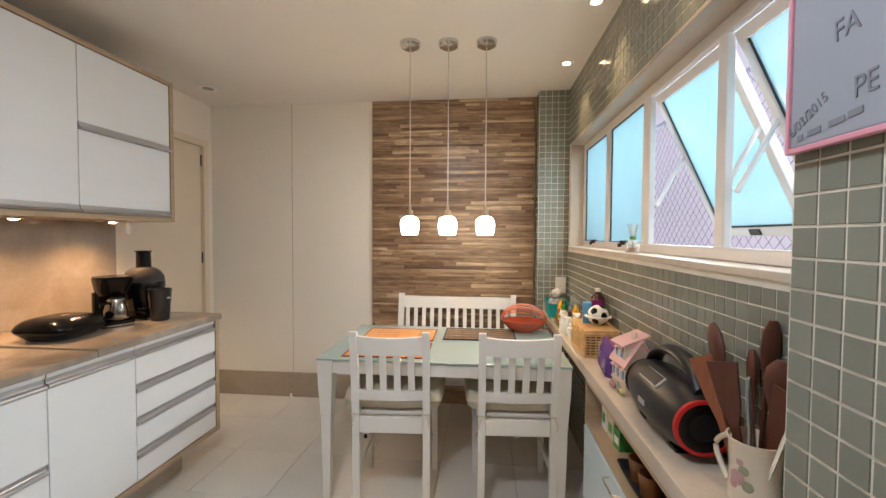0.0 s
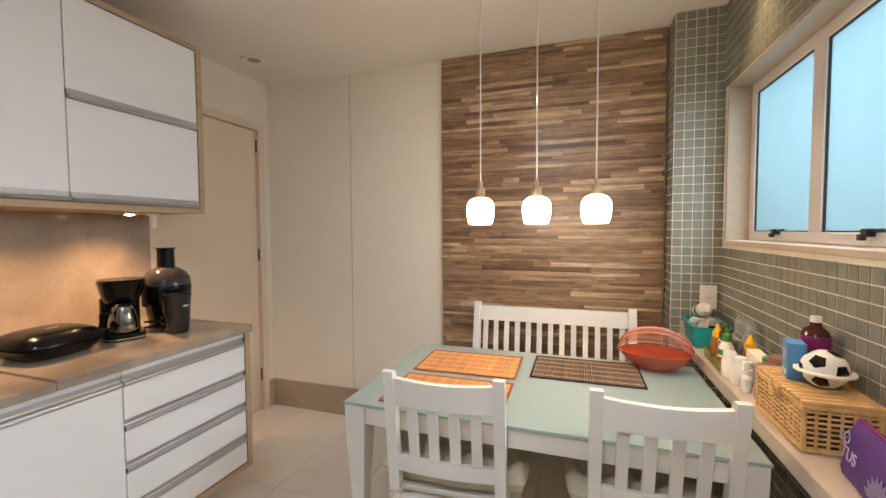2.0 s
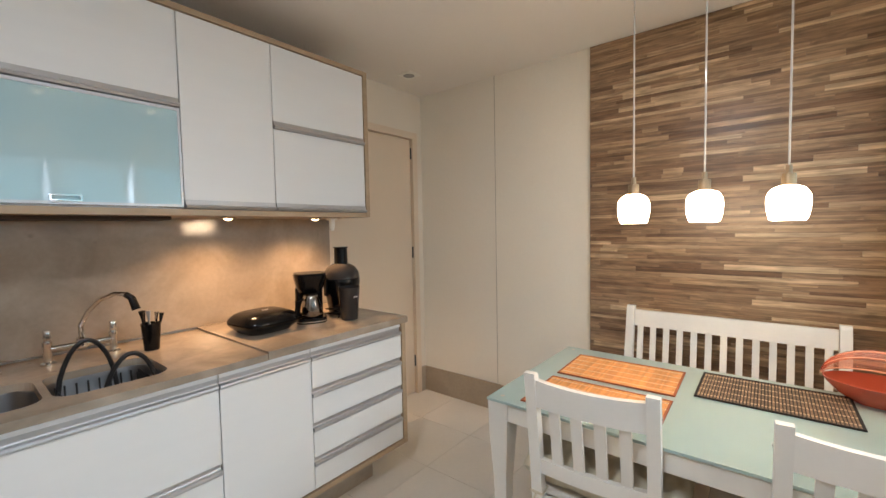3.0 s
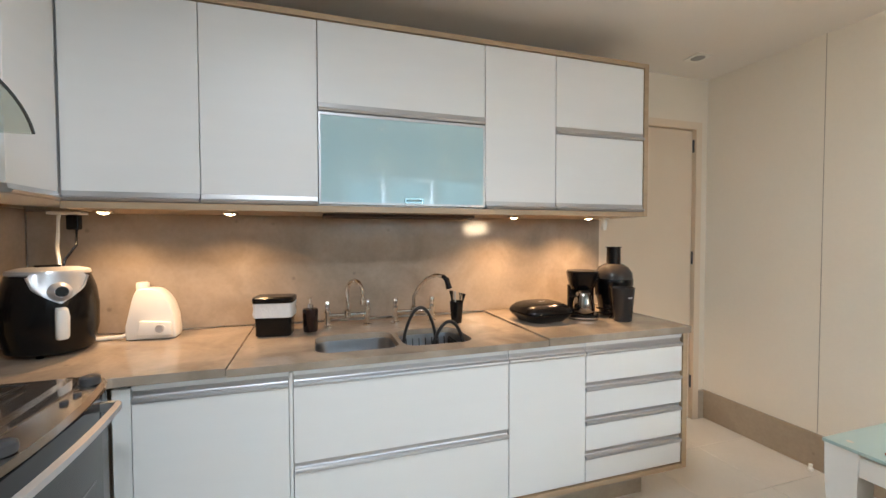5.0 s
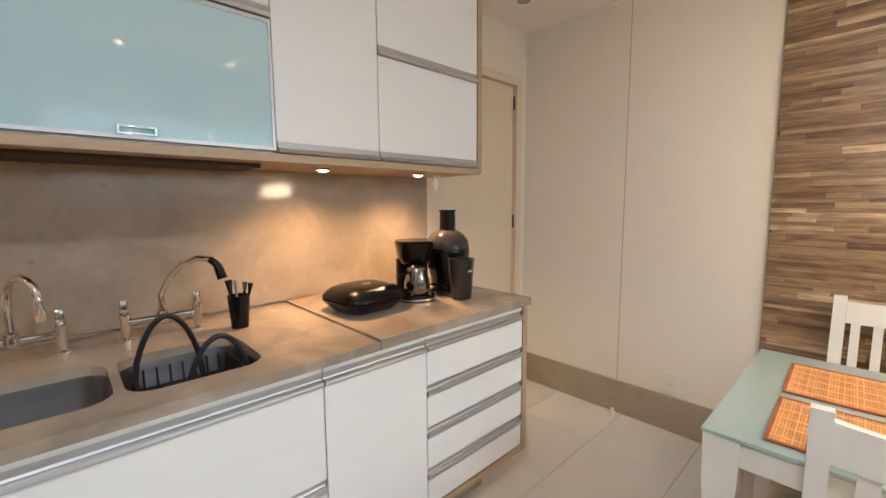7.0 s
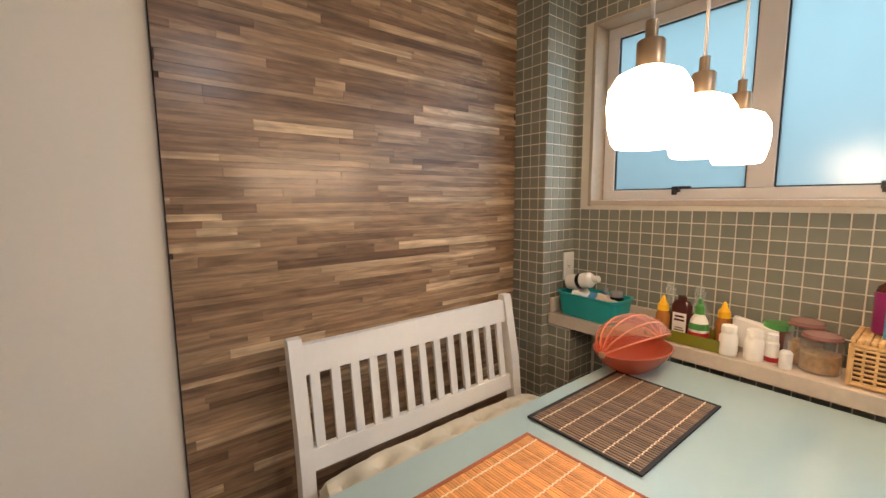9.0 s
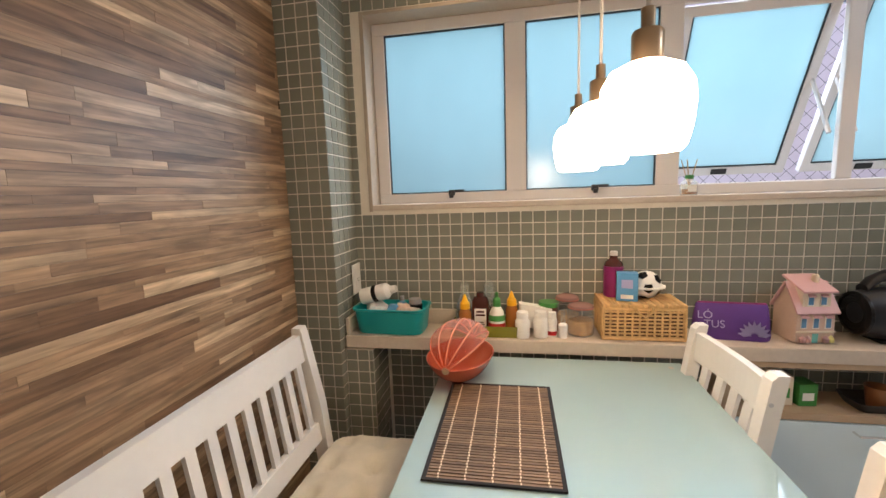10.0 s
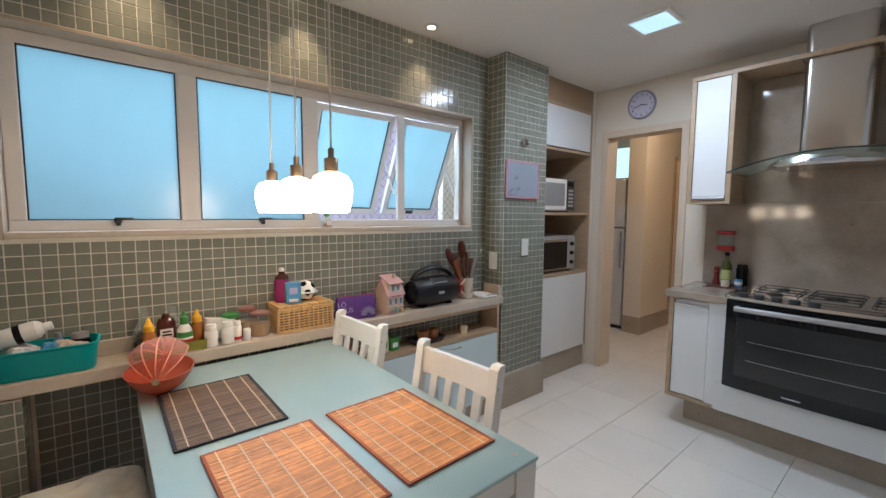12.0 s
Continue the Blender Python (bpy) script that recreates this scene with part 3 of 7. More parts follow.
for a, b in ((3.279, 3.786), (2.775, 3.229)):
    turn = pose(0.83, 0, 1.968, 0, -TILT_OUT, 0)
    h = 0.652
    bm = bx(-0.014, a + 0.004, -0.035, 0.014, b - 0.004, 0, 0.003)
    bx(-0.014, a + 0.004, -h, 0.014, b - 0.004, -h + 0.035, 0.003, bm=bm)
    bx(-0.0145, a + 0.004, -h + 0.03, 0.0145, a + 0.036, -0.03, 0.003, bm=bm)
    bx(-0.0145, b - 0.036, -h + 0.03, 0.0145, b - 0.004, -0.03, 0.003, bm=bm)
    bmesh.ops.transform(bm, matrix=turn, verts=bm.verts[:])
    sash = part("sash", bm, M_FRAME, win, "top-hung sash tilted outwards")
    bm = bx(-0.004, a + 0.034, -h + 0.033, 0.004, b - 0.034, -0.033)
    bmesh.ops.transform(bm, matrix=turn, verts=bm.verts[:])
    p = part("pane", bm, M_FROST, sash, "frosted blue glass pane")
    p.visible_shadow = False
    for s in (-1, 1):
        bm = bx(s * 0.0065 - 0.002, a + 0.0345, -h + 0.034, s * 0.0065 + 0.002, a + 0.0415, -0.034)
        bx(s * 0.0065 - 0.002, b - 0.0415, -h + 0.034, s * 0.0065 + 0.002, b - 0.0345, -0.034, bm=bm)
        bx(s * 0.0065 - 0.002, a + 0.0415, -h + 0.034, s * 0.0065 + 0.002, b - 0.0415, -h + 0.041, bm=bm)
        bmesh.ops.transform(bm, matrix=turn, verts=bm.verts[:])
        part("gasket", bm, M_GASKET, sash, "thin dark rubber gasket")
    bm = bx(-0.020, (a + b) / 2 - 0.03, -h + 0.006, -0.0145, (a + b) / 2 + 0.03, -h + 0.03, 0.002)
    bmesh.ops.transform(bm, matrix=turn, verts=bm.verts[:])
    part("catch", bm, M_BLACKM, sash, "small dark window catch")
    tip = turn @ Vector((0, 0, -h * 0.42))
    for yy in (a + 0.015, b - 0.015):
        part("stay_arm", tube([(0.832, yy, 1.50), (tip.x, yy, tip.z)], 0.008, 6), M_FRAME, sash, "white stay arm")

# outside the window
structure("backdrop_facade", bx(2.6, -1.5, -3, 2.75, 16.0, 6.0), M_FACADE, "pale lilac plaster wall across the light well", "facade")
net = thing("safety_net", "knotted safety net stretched outside the window", "safety net")
bm = bmesh.new()
k = 0
while k * 0.06 < 3.3:
    u0 = 2.35 + k * 0.06
    for s in (1, -1):
        p = (1.18, u0 - 0.15, 1.20), (1.18, u0 - 0.15 + s * 0.85, 2.05)
        tube(p, 0.0011, 4, bm)
    k += 1
part("mesh_cord_net", bm, M_NET, net)["kind"] = "stuff"
bm = bx(1.17, 2.2, 1.19, 1.19, 5.4, 1.205)
bx(1.17, 2.2, 2.05, 1.19, 5.4, 2.065, bm=bm)
for yy in (2.4, 5.2):
    bx(0.9, yy, 1.19, 1.17, yy + 0.012, 1.205, bm=bm)
    bx(0.9, yy, 2.05, 1.17, yy + 0.012, 2.065, bm=bm)
part("border_rope", bm, M_NET, net)

# ---- fitted kitchen: west run ----
BF, UF = -1.505, -1.810


def handle_bar(x, y0, y1, z, parent, face=1, axis="y"):
    """A wide aluminium grip profile along a door's edge."""
    out = [(0, 0), (0.015, 0.0005), (0.020, 0.003), (0.0215, 0.009), (0.020, 0.015), (0.015, 0.019), (0.007, 0.019), (0.004, 0.024), (0.003, 0.0405), (0, 0.0405)]
    if axis == "y":
        bm = prism([(x + face * u, z + v) for u, v in out], y0, y1, "y")
    else:
        bm = prism([(x + u, z + v) for u, v in out], y0, y1, "x")
    return part("handle", bm, M_ALU, parent, "brushed aluminium grip profile")


def base_unit(label, y0, y1, fronts, top=0.856):
    t = thing("base_cabinet", label, "kitchen cabinet", group="base cabinets under the worktop")
    part("body", bx(-2.19, y0 + 0.001, 0.205, BF - 0.021, y1 - 0.001, top), M_WHITE, t)
    part("top_rail", bx(BF - 0.0205, y0 + 0.0015, 0.8335, BF - 0.004, y1 - 0.0015, 0.8555), M_WHITE, t)
    for z0, z1 in fronts:
        f = part("drawer_front" if len(fronts) > 1 else "door", bx(BF - 0.02, y0 + 0.002, z0 + 0.0015, BF, y1 - 0.002, z1 - 0.041, 0.0015), M_WHITE, t)
        handle_bar(BF - 0.014, y0 + 0.003, y1 - 0.003, z1 - 0.041, f)
    return t


base_unit("white lacquered base cabinet with one door and aluminium grip", 1.918, 2.397, [(0.21, 0.832)])
base_unit("white lacquered base cabinet with two wide drawers below the sinks", 2.409, 3.268, [(0.21, 0.512), (0.512, 0.832)], top=0.68)
base_unit("narrow white lacquered base cabinet with one door", 3.268, 3.652, [(0.21, 0.832)])
base_unit("white lacquered drawer cabinet with four drawers and aluminium grips", 3.652, 4.212, [(0.21, 0.353), (0.353, 0.511), (0.511, 0.667), (0.667, 0.832)])
t = thing("cabinet_surround", "pale oak boards framing the end and underside of the base cabinets", "cabinet panel")
part("end_board", bx(-2.19, 4.214, 0.18, BF + 0.004, 4.243, 0.857, 0.001), M_OAK, t)
part("bottom_board", bx(-2.19, 1.92, 0.18, BF + 0.004, 4.213, 0.203, 0.001), M_OAK, t)
part("filler_strip", bx(-2.0, 2.3975, 0.205, BF - 0.0008, 2.4085, 0.845), M_WHITE, t, "white lacquered filler strip")
part("filler_strip", bx(-1.60, 1.865, 0.205, BF - 0.004, 1.916, 0.842, 0.001), M_WHITE, t, "white lacquered filler strip")
t = thing("plinth", "recessed beige stone plinth under the base cabinets", "plinth")
part("plinth_board", bx(-2.19, 1.86, 0, -1.64, 4.10, 0.178), M_SKIRT, t)


def plate(outer, holes, z0, z1, bm=None):
    """A slab with openings through it."""
    own = bmesh.new()
    loops = []
    for z in (z1, z0):
        edges = []
        for lp in [outer] + holes:
            vs = [own.verts.new((x, y, z)) for x, y in lp]
            es = [own.edges.new((vs[i], vs[(i + 1) % len(vs)])) for i in range(len(vs))]
            edges += es
            loops.append(vs)
        bmesh.ops.triangle_fill(own, use_beauty=True, use_dissolve=False, edges=edges)
    half = len(loops) // 2
    for a, b in zip(loops[:half], loops[half:]):
        for i in range(len(a)):
            j = (i + 1) % len(a)
            own.faces.new((a[i], a[j], b[j], b[i]))
    bmesh.ops.recalc_face_normals(own, faces=own.faces[:])
    return join(bm, own)


CT = 0.89
BOWLS = [(-1.875, 2.488, -1.578, 2.822), (-1.875, 2.842, -1.578, 3.145)]
worktop = thing("worktop", "thick polished beige limestone worktop with a sunken wet area", "worktop")
part("corner_slab", prism([(-2.19, 1.29), (-1.478, 1.29), (-1.478, 1.868), (-1.482, 1.880), (-1.482, 2.198), (-2.19, 2.198)], 0.858, CT, "z", 0.002), M_STONE, worktop)
part("sink_slab", plate([(-2.19, 2.2), (-1.482, 2.2), (-1.482, 3.446), (-2.19, 3.446)], [rounded(*b, 0.06) for b in BOWLS], 0.857, CT - 0.006), M_STONE, worktop)
part("end_slab", bx(-2.19, 3.448, 0.858, -1.48, 4.242, CT + 0.003, 0.002), M_STONE, worktop)
for b in BOWLS:
    s = thing("sink_bowl", "brushed stainless steel undermount sink bowl", "sink", group="pair of sink bowls")
    lo = [[(x, y, z) for x, y in rounded(b[0] + i, b[1] + i, b[2] - i, b[3] - i, max(0.06 - i * 0.5, 0.03))]
          for i, z in ((-0.012, 0.8565), (-0.001, 0.856), (0.002, 0.83), (0.012, 0.72), (0.03, 0.70), (0.09, 0.697))]
    part("bowl", loft(lo, cap0=False), M_SINK, s, smooth=True)
    cx, cy = (b[0] + b[2]) / 2, (b[1] + b[3]) / 2
    part("drain", lathe([(0, 0.006), (0.012, 0.006), (0.022, 0.004), (0.034, 0.004), (0.036, 0)], 20, (cx, cy, 0.697)), M_CHROME, s)

# splash back: two stone sheets meeting in the corner
sp = thing("splashback", "polished beige limestone splashback with soft clouds and dark pits", "splashback")
part("stone_sheet", bx(-2.214, 1.302, CT + 0.0035, -2.19, 4.262, 1.448, 0.001), M_SPLASH, sp)
part("stone_sheet", bx(-2.188, 1.281, CT + 0.0035, -0.26, 1.30, 1.455, 0.001), M_SPLASH, sp)
part("stone_sheet", bx(-1.48, 1.281, 1.457, -0.485, 1.30, 2.262, 0.001), M_SPLASH, sp)


def upper_unit(label, y0, y1, fronts, glass=None):
    t = thing("wall_cabinet", label, "kitchen cabinet", group="wall cabinets above the worktop")
    part("body", bx(-2.2, y0 + 0.001, 1.468, UF - 0.021, y1 - 0.001, 2.262), M_WHITE, t)
    for z0, z1 in fronts:
        gl = glass and abs(z0 - glass) < 0.01
        f = part("door", bx(UF - 0.02, y0 + 0.002, z0 + (0.0015 if gl else 0.037), UF, y1 - 0.002, z1 - 0.0015, 0.0012), M_BLUEGLASS if gl else M_WHITE, t,
                 "pale blue back-painted glass flap" if gl else "")
        if gl:
            bm = bx(UF - 0.018, y0 + 0.0025, z0, UF + 0.003, y0 + 0.011, z1)
            bx(UF - 0.018, y1 - 0.011, z0, UF + 0.003, y1 - 0.0025, z1, bm=bm)
            bx(UF - 0.018, y0 + 0.011, z0 - 0.001, UF + 0.003, y1 - 0.011, z0 + 0.009, bm=bm)
            bx(UF - 0.018, y0 + 0.011, z1 - 0.012, UF + 0.003, y1 - 0.011, z1, bm=bm)
            part("glass_frame", bm, M_ALU, f, "slim aluminium frame")
            c = (y0 + y1) / 2 + 0.03
            bm = bx(UF, c - 0.042, z0 + 0.009, UF + 0.014, c + 0.042, z0 + 0.013)
            bx(UF, c - 0.042, z0 + 0.027, UF + 0.014, c + 0.042, z0 + 0.031, bm=bm)
            bx(UF, c - 0.042, z0 + 0.0135, UF + 0.014, c - 0.037, z0 + 0.0265, bm=bm)
            bx(UF, c + 0.037, z0 + 0.0135, UF + 0.014, c + 0.042, z0 + 0.0265, bm=bm)
            part("pull", bm, M_CHROME, f, "small square metal pull")
        else:
            bm = prism([(UF - 0.016, z0), (UF + 0.012, z0 + 0.002), (UF + 0.018, z0 + 0.012), (UF + 0.004, z0 + 0.018), (UF + 0.001, z0 + 0.037), (UF - 0.016, z0 + 0.037)], y0 + 0.003, y1 - 0.003, "y")
            part("handle", bm, M_ALU, f, "brushed aluminium grip profile")
    return t


upper_unit("white lacquered wall cabinet with one tall door", 1.606, 2.059, [(1.468, 2.26)])
upper_unit("white lacquered wall cabinet with one tall door", 2.059, 2.509, [(1.468, 2.26)])
upper_unit("white wall cabinet with a pale blue glass lower flap", 2.509, 3.291, [(1.476, 1.872), (1.874, 2.26)], glass=1.476)
upper_unit("narrow white lacquered wall cabinet with one tall door", 3.291, 3.688, [(1.468, 2.26)])
upper_unit("white lacquered wall cabinet with two flaps one above the other", 3.688, 4.250, [(1.468, 1.862), (1.862, 2.26)])
t = thing("cabinet_surround", "pale oak boards framing the wall cabinets", "cabinet panel")
part("end_board", bx(-2.2, 4.251, 1.442, UF + 0.006, 4.279, 2.287, 0.001), M_OAK, t)
part("bottom_board", bx(-2.2, 1.606, 1.440, UF + 0.006, 4.25, 1.4665, 0.001), M_OAKH, t)
part("top_board", bx(-2.2, 1.606, 2.2635, UF + 0.006, 4.25, 2.287, 0.001), M_OAKH, t)
# plain dark board below the flap cabinet
part("underside_board", bx(-2.1, 2.53, 1.425, -1.9, 3.27, 1.439), M_DARKGAP, t, "dark flat board under the glass cabinet")
for ly in LEDS:
    s = thing("cabinet_spot", "small round chrome spotlight under the wall cabinet, lit warm", "spotlight", pose(-1.945, ly, 1.44), "spotlights under the wall cabinets")
    part("ring", lathe([(0.022, 0), (0.034, -0.001), (0.035, -0.004), (0.030, -0.009), (0.022, -0.009), (0.022, 0)], 20), M_CHROME, s)
    part("lens", lathe([(0, -0.016), (0.010, -0.0145), (0.018, -0.010), (0.021, -0.004), (0.021, -0.001)], 20), M_LED, s, "glowing warm lens", smooth=True)

# ---- stove wall ----
SF = 1.836
t = thing("wall_cabinet", "white corner wall cabinet beside the cooker hood", "kitchen cabinet", group="wall cabinets above the worktop")
part("body", bx(-2.19, 1.302, 1.468, -1.512, 1.583, 2.262), M_WHITE, t)
f = part("door", bx(-1.80, 1.584, 1.498, -1.537, 1.604, 2.26, 0.0012), M_WHITE, t)
bm = prism([(1.588, 1.468), (1.616, 1.470), (1.622, 1.478), (1.608, 1.483), (1.605, 1.498), (1.588, 1.498)], -1.80, -1.537, "x")
part("handle", bm, M_ALU, f, "brushed aluminium grip profile")
part("side_board", bx(-1.511, 1.302, 1.442, -1.482, 1.604, 2.262, 0.001), M_OAK, t, "pale oak end board")
t = thing("wall_cabinet", "small white wall cabinet with oak edges beside the hall doorway", "kitchen cabinet", group="wall cabinets above the worktop")
part("body", bx(-0.455, 1.302, 1.48, -0.258, 1.583, 2.262), M_WHITE, t)
f = part("door", bx(-0.452, 1.584, 1.505, -0.262, 1.604, 2.258, 0.0012), M_WHITE, t)
bm = prism([(1.588, 1.478), (1.616, 1.480), (1.622, 1.488), (1.608, 1.492), (1.605, 1.505), (1.588, 1.505)], -0.452, -0.262, "x")
part("handle", bm, M_ALU, f, "brushed aluminium grip profile")
bm = bx(-0.483, 1.302, 1.452, -0.456, 1.606, 2.262, 0.001)
bx(-0.257, 1.302, 1.452, -0.230, 1.606, 2.262, 0.001, bm=bm)
bx(-0.456, 1.302, 1.452, -0.257, 1.606, 1.477, 0.001, bm=bm)
part("oak_edges", bm, M_OAK, t, "pale oak edge boards")
t = thing("cabinet_surround", "pale oak fascia board running above the cooker hood", "cabinet panel")
part("top_board", plate([(-1.81, 1.302), (-0.23, 1.302), (-0.23, 1.608), (-1.81, 1.608)], [[(-1.10, 1.31), (-0.78, 1.31), (-0.78, 1.585), (-1.10, 1.585)]], 2.2635, 2.288), M_OAKH, t)

t = thing("base_cabinet", "narrow white base cabinet with a small door beside the cooker", "kitchen cabinet", group="base cabinets under the worktop")
part("body", bx(-0.535, 1.302, 0.205, -0.275, SF - 0.021, 0.842), M_WHITE, t)
f = part("door", bx(-0.475, SF - 0.02, 0.212, -0.278, SF, 0.793, 0.0015), M_WHITE, t)
handle_bar(SF - 0.014, -0.475, -0.278, 0.793, f, axis="x")
part("stile", bx(-0.535, SF - 0.02, 0.205, -0.478, SF + 0.004, 0.842, 0.001), M_WHITE, t)
part("end_board", bx(-0.274, 1.302, 0.18, -0.247, SF + 0.004, 0.846, 0.001), M_OAK, t, "pale oak end board")
part("bottom_board", bx(-0.535, 1.302, 0.18, -0.275, SF + 0.004, 0.203, 0.001), M_OAK, t, "pale oak bottom board")
t = thing("worktop", "short beige limestone worktop beside the cooker", "worktop")
part("slab", bx(-0.575, 1.302, 0.848, -0.225, SF + 0.028, CT, 0.002), M_STONE, t)
t = thing("plinth", "recessed beige stone plinth under the cooker cabinets", "plinth")
part("plinth_board", bx(-1.64, 1.302, 0, -0.32, 1.70, 0.178), M_SKIRT, t)

# cooker
SX0, SX1 = -1.435, -0.566
st = thing("cooker", "built-in gas cooker with black glass oven door and bowed steel handle", "cooker")
part("housing", bx(SX0 + 0.01, 1.31, 0.182, SX1 - 0.004, SF - 0.03, 0.895), M_WHITE, st, "white cabinet housing")
part("lower_panel", bx(SX0 + 0.01, SF - 0.029, 0.182, SX1 + 0.044, SF + 0.004, 0.358, 0.002), M_WHITE, st, "white lacquered panel below the oven")
part("side_panel", bx(SX1 - 0.002, SF - 0.029, 0.360, SX1 + 0.044, SF + 0.004, 0.846, 0.002), M_WHITE, st, "white lacquered side panel")
SV = SF + 0.042
part("hob", bx(SX0, 1.305, 0.897, SX1, SV - 0.02, 0.916, 0.004), M_COOKTOP, st, "dark glass hob")
n = 15
lo = []
for k in range(n + 1):
    u = k / n
    x = SX0 + (SX1 - SX0) * u
    bow = 0.055 * (1 - (2 * u - 1) ** 2)
    lo.append([(x, SV - 0.09 + bow * 0.3, 0.918), (x, SV + 0.0 + bow, 0.908), (x, SV + 0.008 + bow, 0.893), (x, SV - 0.028, 0.888), (x, SV - 0.09, 0.896)])
part("control_strip", loft(lo), M_STEEL, st, "bowed stainless steel control strip", smooth=True)
for k, u in enumerate((0.07, 0.54, 0.63, 0.72, 0.81, 0.90)):
    x = SX1 - (SX1 - SX0) * (1 - u)
    yy = SV - 0.02 + 0.045 * (1 - (2 * u - 1) ** 2)
    part("knob", lathe([(0, 0.023), (0.020, 0.023), (0.0245, 0.020), (0.026, 0.006), (0.024, 0.0)], 24, (x, yy, 0.911)), M_KNOB, st, "black control knob", smooth=True)
for u in (0.18, 0.25):
    part("button", lathe([(0, 0.008), (0.009, 0.008), (0.010, 0)], 14, (SX1 - (SX1 - SX0) * (1 - u), SV + 0.005, 0.911)), M_KNOB, st)
bowd = [(SX0 + 0.015 + (SX1 - SX0 - 0.03) * k / n, 0.03 * (1 - (2 * k / n - 1) ** 2)) for k in range(n + 1)]
dr = part("oven_door", loft([[(x, SV - 0.02, 0.368), (x, SV + 0.008 + b_, 0.368), (x, SV + 0.012 + b_, 0.375), (x, SV + 0.012 + b_, 0.876), (x, SV + 0.004 + b_, 0.884), (x, SV - 0.02, 0.884)] for x, b_ in bowd]), M_OVENGLASS, st, "black glass oven door", smooth=True)
part("oven_window", loft([[(x, SV + 0.0125 + b_, 0.45), (x, SV + 0.0134 + b_, 0.45), (x, SV + 0.0134 + b_, 0.79), (x, SV + 0.0125 + b_, 0.79)] for x, b_ in bowd[1:-1]]), mat("grey_oven_window", (0.034, 0.036, 0.036), 0.06, vary=0.25, scale=3, bump=0), dr, "greyish see-through oven window", smooth=True)
hp = [(x, SV + 0.05 + b_ * 1.3, 0.842 + 0.008 * (1 - (2 * i / n - 1) ** 2)) for i, (x, b_) in enumerate(bowd)][1:-1]
bm = loft([[(x, y, z - 0.015), (x, y + 0.012, z - 0.008), (x, y + 0.012, z + 0.008), (x, y, z + 0.015)] for x, y, z in hp])
for i in (0, -1):
    x, y, z = hp[i]
    bx(x - 0.008, SV + 0.0, z - 0.012, x + 0.008, y + 0.002, z + 0.012, bm=bm)
part("oven_handle", bm, M_ALU, dr, "bowed brushed steel handle", smooth=True)
for z in (0.55, 0.66):
    part("oven_rack", tube([(x, SV + 0.0142 + b_, z) for x, b_ in bowd[2:-2]], 0.0015, 4), M_GREY, dr, "oven rack seen through the glass")
part("badge", bx(-0.945, SV + 0.040, 0.394, -0.865, SV + 0.0435, 0.401), M_SILVER, dr)
for cx, cy, r in ((-1.27, 1.45, 0.04), (-1.27, 1.68, 0.03), (-1.01, 1.57, 0.05), (-0.76, 1.45, 0.03), (-0.76, 1.68, 0.04)):
    b = part("burner", lathe([(0, 0.009), (r * 0.7, 0.009), (r * 0.8, 0.006), (r, 0.005), (r, 0.0)], 20, (cx, cy, 0.916)), M_BLACKM, st)
for x0, x1 in ((-1.38, -1.16), (-1.12, -0.90), (-0.87, -0.65)):
    bm = bmesh.new()
    for yy in (1.38, 1.50, 1.60, 1.72):
        tube([(x0, yy, 0.917), (x0, yy, 0.922), (x0 + 0.006, yy, 0.926), (x1 - 0.006, yy, 0.926), (x1, yy, 0.922), (x1, yy, 0.917)], 0.0024, 6, bm)
    for xx in (x0 + 0.01, x1 - 0.01):
        tube([(xx, 1.375, 0.926), (xx, 1.725, 0.926)], 0.0024, 6, bm)
    part("pan_support", bm, M_GASKET, st, "black wire pan support")

# cooker hood
hd = thing("cooker_hood", "stainless steel chimney hood with a curved clear glass canopy", "cooker hood")
part("chimney", loft([[(x, y, z) for x, y in rounded(-1.085, 1.315, -0.795, 1.575, 0.035, 6)] for z in (1.70, CEIL - 0.002)]), M_STEEL, hd, smooth=True)
lo = []
for k in range(17):
    u = 2 * k / 16 - 1
    x, yf, hh = -0.95 + 0.27 * u, 1.69 + 0.085 * (1 - u * u), 0.008 + 0.046 * (1 - u * u) ** 0.5
    lo.append([(x, 1.34, 1.652), (x, yf - 0.012, 1.652), (x, yf, 1.652 + hh * 0.35), (x, yf - 0.014, 1.652 + hh), (x, 1.34, 1.652 + hh)])
part("body", loft(lo), M_STEEL, hd, "crescent-shaped bright steel hood body", smooth=True)
part("control_panel", bx(-1.02, 1.765, 1.664, -0.88, 1.779, 1.682, 0.002), M_GREY, hd)
hc = -0.985
n = 20
front = []
for k in range(n + 1):
    u = 2 * k / n - 1
    front.append((hc + u * 0.50, 1.70 + 0.10 * (1 - u * u), 1.722 - 0.082 * u * u))
lo = [[(x, y, z - 0.004), (x, y, z + 0.004), (x, 1.31, z + 0.004), (x, 1.31, z - 0.004)] for x, y, z in front]
part("glass_canopy", loft(lo), M_HOODGLASS, hd, "curved clear glass canopy", smooth=True)
part("glass_edge", tube([(x, y + 0.001, z) for x, y, z in front], 0.0045, 6), mat("green_glass_edge", (0.015, 0.028, 0.024), 0.1), hd, "dark green polished glass edge")

